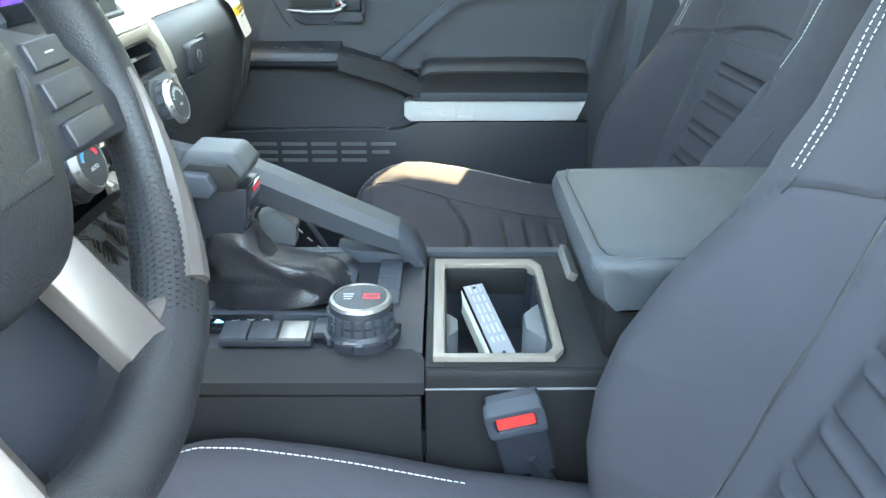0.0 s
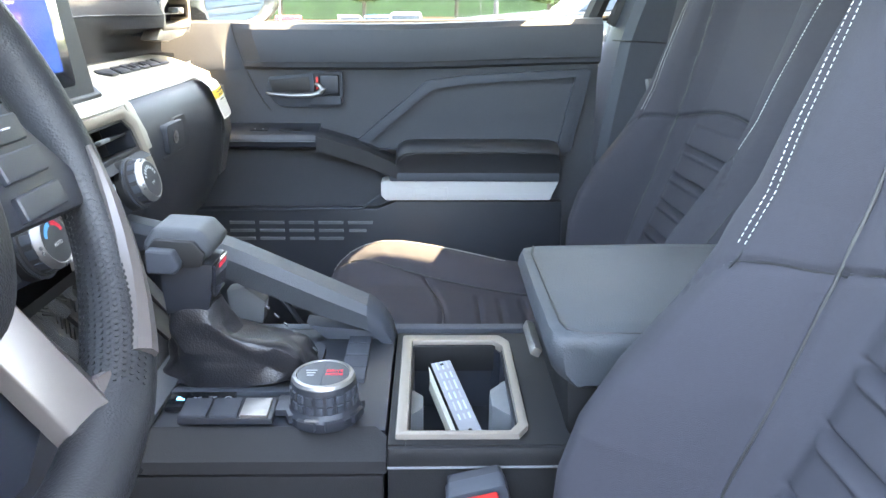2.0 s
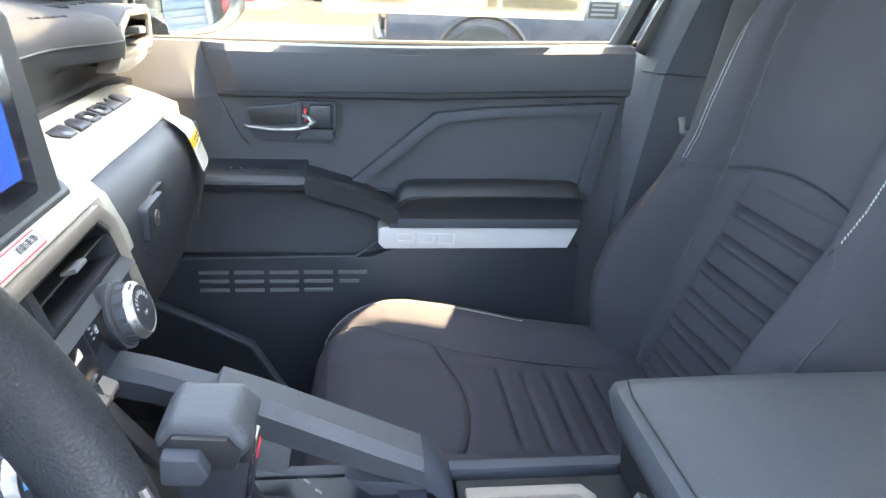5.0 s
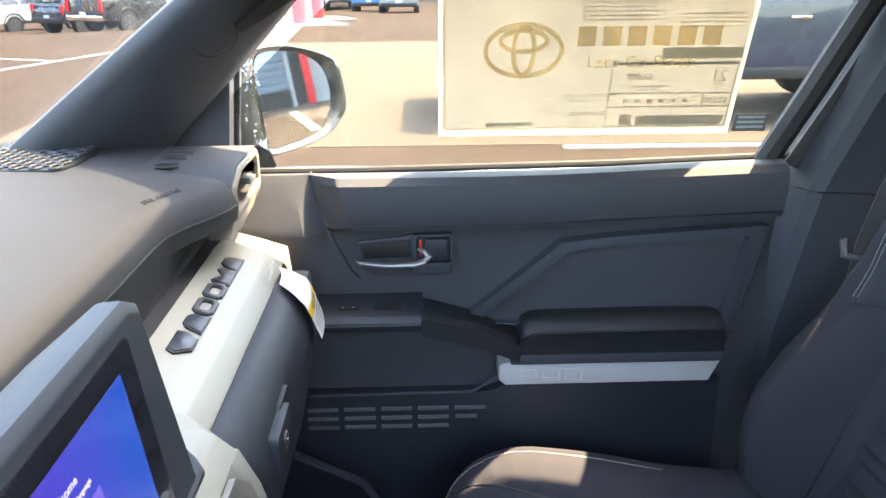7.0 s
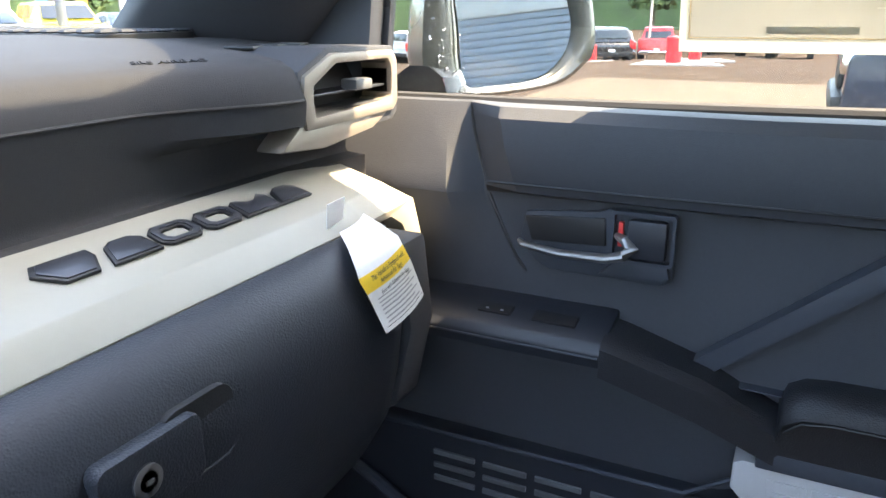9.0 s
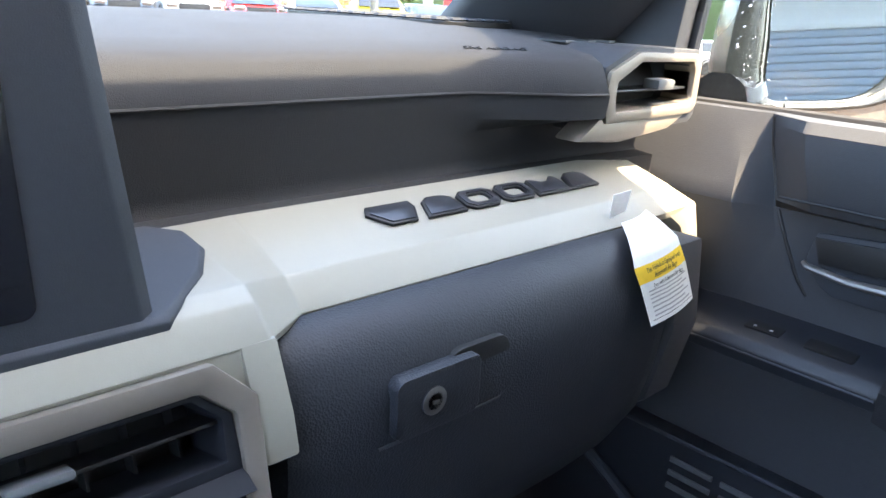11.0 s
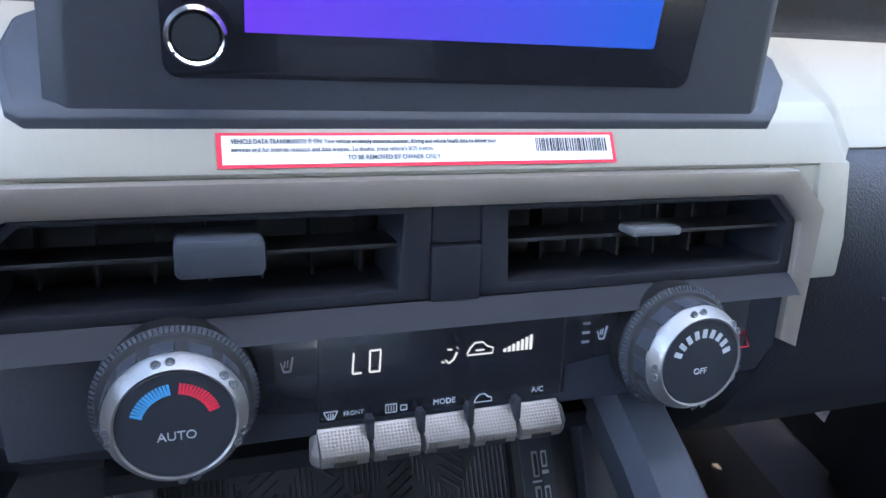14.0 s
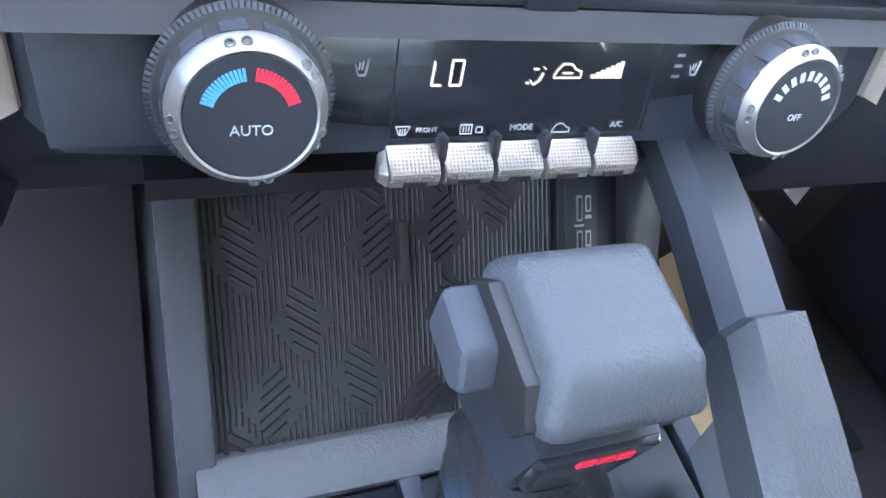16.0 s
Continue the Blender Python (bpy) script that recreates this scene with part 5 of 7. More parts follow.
for t, yy in (("MODE", -0.0118), ("A/C", 0.0354), ("FRONT", -0.0540)):
    writing("key_label", t, pm(yy, 1.0527, 0.0020), 0.0038 if t != "FRONT" else 0.0028, WHITEINK, stack)
ic = 0.00028
part("rear_demist_icon", merged(*[seg(a, b, c, e, ic) for a, b, c, e in ((-0.0395, 1.0508, -0.0345, 1.0508), (-0.0345, 1.0508, -0.0345, 1.0545), (-0.0345, 1.0545, -0.0395, 1.0545), (-0.0395, 1.0545, -0.0395, 1.0508), (-0.0382, 1.0515, -0.0382, 1.0538), (-0.0370, 1.0515, -0.0370, 1.0538), (-0.0358, 1.0515, -0.0358, 1.0538), (-0.0325, 1.0512, -0.0298, 1.0512), (-0.0298, 1.0512, -0.0298, 1.0535), (-0.0298, 1.0535, -0.0325, 1.0535), (-0.0325, 1.0535, -0.0325, 1.0512))]), WHITEINK, stack)
part("front_demist_icon", merged(*[seg(a, b, c, e, ic) for a, b, c, e in ((-0.0672, 1.0545, -0.0612, 1.0545), (-0.0612, 1.0545, -0.0628, 1.0512), (-0.0628, 1.0512, -0.0656, 1.0512), (-0.0656, 1.0512, -0.0672, 1.0545), (-0.0652, 1.0508, -0.0652, 1.0536), (-0.0642, 1.0508, -0.0642, 1.0536), (-0.0632, 1.0508, -0.0632, 1.0536))]), WHITEINK, stack)
part("recirculate_key_icon", merged(*[seg(0.0075 + (car[k][0] - 0.005) * 0.68, 1.0527 + (car[k][1] - 1.077) * 0.68, 0.0075 + (car[(k + 1) % 8][0] - 0.005) * 0.68, 1.0527 + (car[(k + 1) % 8][1] - 1.077) * 0.68, ic) for k in range(8)]), WHITEINK, stack)

# ---- centre console ----
con = thing("centre_console", "black centre console with open ribbed tray and cup holder", "console")
part("console_body", merged(span(-0.26, 0.40, -0.135, 0.125, 0.50, 0.80, 0.006)), DARK, con)
# top deck left rim, slanted flank and lower side panel with a seam
part("flank", loft([[(x, -0.118, 0.886), (x, -0.124, 0.884), (x, -0.150, 0.868), (x, -0.152, 0.856), (x, -0.120, 0.856)] for x in (-0.30, -0.06, -0.030)] + [[(-0.018, -0.135, 0.886), (-0.018, -0.140, 0.884), (-0.018, -0.150, 0.868), (-0.018, -0.152, 0.856), (-0.018, -0.130, 0.856)]]), SIDEP, con)
part("side_panel", prism([(-0.152, 0.853), (-0.150, 0.62), (-0.140, 0.50), (-0.125, 0.50), (-0.125, 0.853)], "x", -0.34, -0.021, 0.003), SIDEP, con)
part("rear_side_panel", prism([(-0.150, 0.882), (-0.152, 0.872), (-0.150, 0.50), (-0.12, 0.50), (-0.12, 0.882)], "x", -0.017, 0.42, 0.003), SIDEP, con)
part("side_seam", tube([(-0.017, -0.1525, 0.8625), (0.14, -0.1525, 0.8635), (0.40, -0.1525, 0.864)], 0.0013, 6), GREYP, con)
part("right_side", prism([(0.135, 0.88), (0.150, 0.86), (0.155, 0.50), (0.12, 0.50), (0.12, 0.88)], "x", -0.34, 0.42, 0.004), BLACK, con)
# top deck
deck = part("deck", merged(span(-0.265, -0.020, -0.120, 0.112, 0.85, 0.883, 0.003), prism([(-0.30, 0.80), (-0.262, 0.80), (-0.262, 0.890), (-0.285, 0.890)], "y", -0.150, 0.12, 0.003)), DARK, con)
part("front_ledge", prism([(-0.272, 0.884), (-0.248, 0.884), (-0.248, 0.890), (-0.275, 0.893)], "y", -0.150, 0.118, 0.002), ARMPAD, con)
part("rear_deck", merged(span(-0.017, 0.0005, -0.146, 0.098, 0.85, 0.884, 0.002), span(0.108, 0.42, -0.146, 0.098, 0.85, 0.884, 0.002), span(0.0, 0.109, -0.146, -0.132, 0.85, 0.884, 0.002), span(0.0, 0.109, 0.06, 0.098, 0.85, 0.884, 0.002)), SIDEP, con)
for k in range(4):
    part("blank_switch", box((0.027, 0.0295, 0.006), (-0.062, -0.0125 + 0.0305 * k, 0.8845), bevel=0.0012), BLACK, con)
# cup holder
cup = part("cup_insert", frame_of([(-0.010, -0.138), (0.108, -0.138), (0.119, -0.122), (0.119, 0.062), (0.108, 0.080), (-0.010, 0.080)], [(0.002, -0.130), (0.100, -0.130), (0.109, -0.117), (0.109, 0.050), (0.099, 0.064), (0.002, 0.064)], "z", 0.874, 0.890, 0.003), SILVER, con, "silver cup holder rim")
part("cup_well", merged(frame_of([(0.0, -0.134), (0.104, -0.134), (0.112, -0.12), (0.112, 0.052), (0.103, 0.068), (0.0, 0.068)], [(0.004, -0.129), (0.099, -0.129), (0.107, -0.117), (0.107, 0.049), (0.098, 0.063), (0.004, 0.063)], "z", 0.795, 0.880), span(0.0, 0.112, -0.134, 0.068, 0.788, 0.796)), DARK, cup)
for a in (prism([(0.003, -0.075), (0.016, -0.06), (0.016, -0.035), (0.003, -0.02)], "z", 0.795, 0.872, 0.003), prism([(0.108, -0.085), (0.088, -0.062), (0.088, -0.030), (0.108, -0.005)], "z", 0.795, 0.876, 0.004)):
    part("cup_divider", a, GREYP, cup)
for yy in (-0.095,):
    for xx in (0.018, 0.088):
        part("cup_spring", tube([(xx, yy, 0.805), (xx + (0.012 if xx < 0.05 else -0.012), yy, 0.83), (xx + (0.010 if xx < 0.05 else -0.010), yy, 0.855)], 0.006, 8), GLOSS, cup)
# tray in front of the shifter: slanted ribbed mat



def mat_pt(y, s, d=0.0):
    """s runs up the slanted tray wall from 0 to 1."""
    return Vector((lerp(-0.262, -0.400, s) + 0.72 * d, y, lerp(0.872, 1.020, s) + 0.69 * d))


tray = part("tray_mat", on(mat_pt, [(-0.140, -0.02), (0.047, -0.02), (0.047, 1.0), (-0.140, 1.0)], -0.006, 0.0), TRAYM, con, "ribbed rubber tray mat")
ribs = []
PATCHES = [(-0.122, 0.60, 1), (-0.088, 0.72, -1), (-0.094, 0.42, 1), (-0.066, 0.26, 1), (-0.058, 0.78, 1), (-0.054, 0.60, -1), (-0.024, 0.80, 1), (-0.018, 0.62, -1), (-0.014, 0.40, 1), (-0.110, 0.22, -1), (-0.128, 0.08, 1), (-0.030, 0.16, -1), (0.012, 0.70, 1), (0.020, 0.30, -1), (0.030, 0.86, -1), (-0.120, 0.86, -1)]
PW, PS = 0.017, 0.11
for k in range(66):
    yy = -0.1375 + 0.0028 * k
    cuts = sorted((cs - PS * (1 - abs(yy - cy) / PW), cs + PS * (1 - abs(yy - cy) / PW)) for cy, cs, sgn in PATCHES if abs(yy - cy) < PW)
    s = 0.0
    for a, b in cuts + [(0.985, 0.985)]:
        if a - s > 0.03:
            ribs.append(tube([mat_pt(yy, s, 0.0002), mat_pt(yy, a, 0.0002)], 0.0007, 4))
        s = max(s, b)
for cy, cs, sgn in PATCHES:
    for q in range(6):
        f = (q - 2.5) / 3.0
        o, h = f * PS * 0.75, 0.5 * (1 - 0.45 * abs(f))
        ribs.append(tube([mat_pt(cy - PW * h, cs + o + sgn * PS * h * 0.55, 0.0005), mat_pt(cy + PW * h, cs + o - sgn * PS * h * 0.55, 0.0005)], 0.0010, 5))
tagged(part("mat_relief", merged(*ribs), TRAYM, tray), kind="stuff")
part("tray_slot", on(mat_pt, rrect(-0.0435, -0.039, 0.495, 0.645, 0.002), 0.0, 0.005, 0.001), DEEP, tray)
usb = part("port_panel", on(mat_pt, [(0.049, 0.1), (0.088, 0.1), (0.088, 0.99), (0.049, 0.99)], -0.004, 0.003, 0.001), DEEP, con)
part("port_plate", on(mat_pt, rrect(0.054, 0.074, 0.44, 0.86, 0.002), 0.003, 0.0042, 0.0005), DARK, usb)
for s0 in (0.645, 0.548):
    part("port", on(mat_pt, rrect(0.0605, 0.0640, s0 - 0.036, s0 + 0.036, 0.0016), 0.0042, 0.0052), STEEL, usb, "metal-rimmed charging port")
    part("port_hole", on(mat_pt, rrect(0.0613, 0.0632, s0 - 0.029, s0 + 0.029, 0.0008), 0.0052, 0.0056), DEEP, usb)
    part("port_mark", ring_on(mat_pt, rrect(0.0665, 0.0700, s0 - 0.012, s0 + 0.034, 0.001), rrect(0.0671, 0.0694, s0 - 0.006, s0 + 0.028, 0.0006), 0.0042, 0.0045), GREYINK, usb)
    part("port_mark", on(mat_pt, [(0.0662, s0 - 0.030), (0.0703, s0 - 0.030), (0.0703, s0 - 0.020), (0.0662, s0 - 0.020)], 0.0042, 0.0045), GREYINK, usb)
part("port_mark", on(mat_pt, [(0.0595, 0.594), (0.0655, 0.594), (0.0655, 0.600), (0.0595, 0.600)], 0.0042, 0.0045), GREYINK, usb)
part("tray_side", prism([(-0.245, 0.86), (-0.262, 0.86), (-0.392, 1.015), (-0.372, 1.02)], "y", -0.158, -0.140, 0.002), DARK, con)
part("tray_side", prism([(-0.255, 0.86), (-0.28, 0.86), (-0.392, 1.015), (-0.372, 1.02)], "y", 0.088, 0.112, 0.002), DARK, con)
part("tray_roof", span(-0.42, -0.345, -0.16, 0.12, 1.0, 1.012), DEEP, con)
part("lower_panel", prism([(-0.40, 1.02), (-0.37, 1.02), (-0.27, 0.86), (-0.27, 0.50), (-0.40, 0.50)], "y", -0.156, -0.150, 0.002), DARK, con)
# knee rail on the passenger side: arm, pad and end cap
rail = thing("console_rail", "sloping grab rail with padded cover along the console", "grab rail")


def rail_sec(x, z, y0, y1, h):
    return [(x, y0, z - h), (x, y0 - 0.002, z - 0.35 * h), (x, y0 + 0.006, z), (x, y1 - 0.006, z), (x, y1 + 0.002, z - 0.35 * h), (x, y1, z - h)]


part("rail_arm", loft([rail_sec(-0.385, 1.045, 0.086, 0.122, 0.03), rail_sec(-0.30, 1.025, 0.083, 0.119, 0.03), rail_sec(-0.225, 1.000, 0.080, 0.116, 0.032)]), BLACK, rail)
part("rail_pad", loft([rail_sec(-0.246, 1.006, 0.080, 0.117, 0.03), rail_sec(-0.240, 1.014, 0.078, 0.119, 0.038), rail_sec(-0.20, 0.998, 0.076, 0.119, 0.042), rail_sec(-0.10, 0.952, 0.072, 0.119, 0.036), rail_sec(-0.052, 0.930, 0.070, 0.119, 0.030)]), ARMPAD, rail, angle=30)
part("rail_end", loft([rail_sec(-0.053, 0.932, 0.070, 0.120, 0.030), rail_sec(-0.036, 0.918, 0.070, 0.120, 0.034), rail_sec(-0.023, 0.896, 0.071, 0.120, 0.03), rail_sec(-0.018, 0.870, 0.072, 0.120, 0.02)]), BLACK, rail, angle=60)
part("rail_web", prism([(-0.11, 0.90), (-0.052, 0.895), (-0.03, 0.88), (-0.10, 0.878), (-0.13, 0.905)], "y", 0.082, 0.112, 0.004), BLACK, rail)
# arm rest box
arm = thing("armrest_box", "black padded armrest lid on the console box", "armrest")
part("box", prism([(0.156, 0.880), (0.150, 0.945), (0.40, 0.95), (0.40, 0.880)], "y", -0.132, 0.102, 0.008), SIDEP, arm)
secs = []
for y, k in ((-0.150, 0.030), (-0.153, 0.014), (-0.146, 0.004), (-0.130, 0.0), (-0.03, -0.001), (0.075, 0.0), (0.098, 0.004), (0.106, 0.014), (0.104, 0.03)):
    secs.append([(0.150 + k * 0.5, y, 0.948), (0.136 + k * 0.7, y, 0.958 + k * 0.2), (0.127 + k, y, 0.985), (0.132 + k, y, 0.998 - k * 0.5), (0.150 + k, y, 1.003 - k), (0.30, y, 1.006 - k), (0.44, y, 1.005 - k), (0.45, y, 0.96), (0.44, y, 0.948)])
part("lid", loft(secs), ARMPAD, arm, angle=50)
part("lid_seam", tube([(0.40, -0.1462, 0.9990), (0.20, -0.1462, 0.9985), (0.160, -0.1452, 0.9985), (0.1460, -0.1400, 1.0010), (0.1420, -0.1290, 1.0022), (0.1410, 0.06, 1.0025), (0.147, 0.092, 1.0005)], 0.0013, 6), DEEP, arm)
part("latch", box((0.010, 0.068, 0.010), (0.131, -0.038, 0.942), (0, 25, 0), 0.002), STEEL, arm, "bright metal latch")
# gear lever
gear = thing("gear_selector", "leather-topped gear selector with a pleated boot", "gear lever")
secs = []
boot = ((0.884, 0.066, 0.046, -0.188, 0.005), (0.890, 0.084, 0.051, -0.183, 0.005), (0.905, 0.080, 0.048, -0.184, 0.003), (0.922, 0.073, 0.043, -0.187, -0.002), (0.938, 0.063, 0.038, -0.194, -0.010), (0.948, 0.046, 0.033, -0.207, -0.015), (0.957, 0.036, 0.029, -0.216, -0.019), (0.975, 0.031, 0.026, -0.221, -0.023), (0.990, 0.027, 0.024, -0.222, -0.023), (1.0, 0.025, 0.022, -0.222, -0.023))
BZ = [c[0] for c in boot]
for z, zz in [(0.884 + 0.116 * k / 36, 0.884 + 0.097 * k / 36) for k in range(37)]:
    a, b, cx, cy = (float(np.interp(z, BZ, [c[q] for c in boot])) for q in (1, 2, 3, 4))
    ring = []
    for q in range(72):
        t = 2 * math.pi * q / 72
        w = 1 + (0.24 * abs((t * 5 / (2 * math.pi) + z * 7.0) % 1 - 0.5) + 0.12 * abs((t * 7 / (2 * math.pi) - z * 21.0) % 1 - 0.5) - 0.10) * smooth01((1.0 - z) / 0.04) * smooth01((z - 0.882) / 0.012)
        c, s = math.cos(t), math.sin(t)
        ring.append((cx + a * w * math.copysign(abs(c) ** 0.7, c), cy + b * w * math.copysign(abs(s) ** 0.7, s), zz + 0.003 * math.sin(3 * t + z * 90)))
    secs.append(ring)
part("boot", loft(secs), BOOT, gear, angle=24)
part("boot_frame", frame_of(rrect(-0.285, -0.100, -0.055, 0.066, 0.02), rrect(-0.262, -0.115, -0.044, 0.055, 0.02), "z", 0.880, 0.8885, 0.002), BLACK, gear)
part("boot_stitch", merged(*[tube([(-0.105 - 0.0105 * k, 0.012 + 0.002 * k, 0.902 + 0.0095 * k), (-0.110 - 0.0105 * k, 0.012 + 0.002 * k, 0.9065 + 0.0095 * k)], 0.0012, 4) for k in range(6)]), GREYP, gear)
part("neck", bevelled(loft([[(-0.247, -0.046, 0.972), (-0.203, -0.044, 0.976), (-0.203, -0.002, 0.976), (-0.247, 0.0, 0.972)], [(-0.249, -0.050, 1.030), (-0.194, -0.049, 1.028), (-0.194, 0.002, 1.028), (-0.249, 0.004, 1.030)]]), 0.004), DARK, gear)
part("neck_panel", bevelled(loft([[(-0.200, -0.042, 0.990), (-0.196, -0.040, 0.990), (-0.196, -0.006, 0.990), (-0.200, -0.004, 0.990)], [(-0.197, -0.048, 1.026), (-0.1915, -0.046, 1.026), (-0.1915, 0.0, 1.026), (-0.197, 0.002, 1.026)]]), 0.0015), GLOSS, gear)
part("knob", bevelled(loft([[(-0.256, -0.050, 1.036), (-0.199, -0.051, 1.032), (-0.199, 0.006, 1.032), (-0.256, 0.006, 1.036)], [(-0.261, -0.053, 1.050), (-0.190, -0.054, 1.046), (-0.190, 0.009, 1.046), (-0.261, 0.009, 1.050)],
                            [(-0.249, -0.049, 1.067), (-0.203, -0.049, 1.064), (-0.203, 0.005, 1.064), (-0.249, 0.005, 1.067)]]), 0.008, 4), ARMPAD, gear, angle=70)
part("side_plate", prism([(-0.254, 1.032), (-0.226, 1.027), (-0.203, 1.028), (-0.198, 1.042), (-0.208, 1.054), (-0.246, 1.057), (-0.256, 1.046)], "y", -0.0572, -0.047, 0.002), DEEP, gear)
part("thumb_button", prism([(-0.253, 1.026), (-0.226, 1.024), (-0.219, 1.032), (-0.226, 1.048), (-0.252, 1.050)], "y", -0.070, -0.054, 0.004, 3), BLACK, gear)
for k in range(3):
    part("red_badge_shape", frame_of([(-0.0325 + 0.0078 * k, 1.0195), (-0.0258 + 0.0078 * k, 1.0195), (-0.0258 + 0.0078 * k, 1.0240), (-0.0325 + 0.0078 * k, 1.0240)], [(-0.0313 + 0.0078 * k, 1.0207), (-0.0270 + 0.0078 * k, 1.0207), (-0.0270 + 0.0078 * k, 1.0228), (-0.0313 + 0.0078 * k, 1.0228)], "x", -0.1930, -0.1912), REDINK, gear)
# switches on the deck
shp = part("shift_gate_display", box((0.066, 0.030, 0.006), (-0.212, -0.072, 0.887), bevel=0.001), GLOSS, con)
PBL = emit("gear_letter_glow", (0.05, 0.35, 1.0), 0.3)
for k, ch in enumerate("PRND"):
    writing("gear_letter", ch, basis((-0.232 + 0.016 * k, -0.072, 0.8905), (0, 1, 0), (-1, 0, 0)), 0.012, PBL if k == 0 else WHITEINK, shp)
part("switch_bank", prism([(-0.118, 0.888), (-0.118, 0.895), (-0.084, 0.898), (-0.084, 0.884)], "x", -0.222, -0.130, 0.002), DARK, con)
for k in range(3):
    part("deck_switch", box((0.027, 0.030, 0.006), (-0.207 + 0.0295 * k, -0.102, 0.8965), (4, 0, 0), 0.0015), STEEL if k == 2 else BLACK, con)
part("card_slot", box((0.02, 0.03, 0.008), (-0.12, -0.09, 0.893), bevel=0.002), DARK, con)
dial = part("drive_dial", lathe([(0.0, 0.0), (0.036, 0.0), (0.037, 0.010), (0.033, 0.014), (0.0315, 0.016), (0.0315, 0.040), (0.030, 0.043), (0.0, 0.043)], pose(-0.082, -0.093, 0.885), 48), DARK, con)
for z_, off in ((0.906, 0.0), (0.9165, 0.0)):
    for k in range(20):
        a = 2 * math.pi * (k + off) / 20
        part("dial_lug", box((0.004, 0.0068, 0.0085), (-0.082 + 0.0315 * math.cos(a), -0.093 + 0.0315 * math.sin(a), z_), (0, 0, math.degrees(a)), 0.0010), BLACK, dial)
for k in range(8):
    a = 2 * math.pi * (k + 0.5) / 8
    part("dial_foot", box((0.008, 0.020, 0.009), (-0.082 + 0.0350 * math.cos(a), -0.093 + 0.0350 * math.sin(a), 0.8925), (0, 0, math.degrees(a)), 0.0015), DARK, dial)
part("dial_ring", lathe([(0.0257, 0.043), (0.0300, 0.040), (0.0312, 0.0425), (0.0295, 0.0455), (0.0265, 0.0465), (0.0257, 0.045), (0.0257, 0.043)], pose(-0.082, -0.093, 0.885), 48), STEEL, dial, "bright metal ring")
part("dial_face", lathe([(0.0, 0.043), (0.0258, 0.043), (0.0255, 0.0455), (0.0, 0.0462)], pose(-0.082, -0.093, 0.885), 40), DARK, dial)
part("dial_plate", box((0.014, 0.003, 0.009), (-0.090, -0.1265, 0.894), bevel=0.001), STEEL, dial)
part("dial_divider", box((0.0008, 0.048, 0.0006), (-0.082, -0.093, 0.9311)), BLACK, dial)
for k, w in enumerate(("DRIVE", "MODE")):
    writing("dial_mark", w, basis((-0.071, -0.0895 - 0.007 * k, 0.9314), (1, 0, 0), (0, 1, 0)), 0.0062, REDINK, dial)
for k in range(3):
    part("dial_print", box((0.011 - 0.002 * k, 0.0016, 0.0004), (-0.094, -0.088 - 0.005 * k, 0.9313)), GREYINK, dial)
# folded card in the cup holder
PALEBLUE = mat("pale_blue_print", (0.35, 0.42, 0.60), 0.6)
CARDP = mat("grey_white_card", (0.20, 0.20, 0.21), 0.6, var=0.1, vscale=60)
card = thing("key_card", "white printed card and folded leaflet standing in the cup holder", "card")
c0, c1 = Vector((0.0350, 0.044, 0.872)), Vector((0.0690, -0.062, 0.838))
cm = basis((c0 + c1) / 2, c1 - c0, (0.93, 0.30, 0.05))
b = box((0.114, 0.024, 0.0014), bevel=0.0004)
b.transform(cm)
part("card", b, CARDP, card)
for k in range(4):
    b = box((0.112 - 0.006 * k, 0.0012, 0.026 - 0.003 * k), (0.002 * k, 0, 0))
    b.transform(cm @ pose(0.003, -0.0132 - 0.0016 * k, -0.014, 10 - 4 * k, 0, 0))
    part("leaflet_page", b, STKE, card)
for k, (a, w) in enumerate(((-0.050, 0.012), (-0.034, 0.009), (-0.018, 0.014), (-0.002, 0.010), (0.014, 0.013), (0.030, 0.008))):
    for q in range(3):
        b = box((w, 0.0020, 0.0003))
        b.transform(cm @ pose(a, 0.006 - 0.006 * q, 0.0009))
        part("printed_line", b, PALEBLUE if (k + q) % 3 else GREYINK, card)
for a in (-0.052, 0.050):
    b = lathe([(0.0, 0.0), (0.0022, 0.0), (0.0022, 0.0003), (0.0, 0.0003)], cm @ pose(a, 0, 0.0008), 10)
    part("punched_hole", b, DEEP, card)
# belt buckle beside the driver's seat
bk = thing("belt_buckle", "black seat-belt buckle with red release button", "seat belt")
BM = basis((0.068, -0.170, 0.848), (0.95, 0.0, 0.25), (-0.25, -0.15, 0.95))
b = box((0.052, 0.095, 0.026), (0, -0.028, 0), bevel=0.006, seg=3)
b.transform(BM)
part("buckle_body", b, DARK, bk)
b = frame_of(rrect(-0.028, 0.028, -0.012, 0.021, 0.006), rrect(-0.0195, 0.0195, -0.003, 0.0145, 0.004), "z", 0.0, 0.0185, 0.002)
b.transform(BM)
part("buckle_bezel", b, BLACK, bk)
b = box((0.037, 0.0165, 0.010), (0, 0.0057, 0.011), (-10, 0, 0), bevel=0.003, seg=3)
b.transform(BM)
part("release_button", b, REDB, bk, "red release button")
part("stalk", tube([BM @ Vector((0, -0.05, 0)), BM @ Vector((0.012, -0.11, 0)), BM @ Vector((0.03, -0.2, 0.0))], 0.020, 8, flat=0.5), DARK, bk)
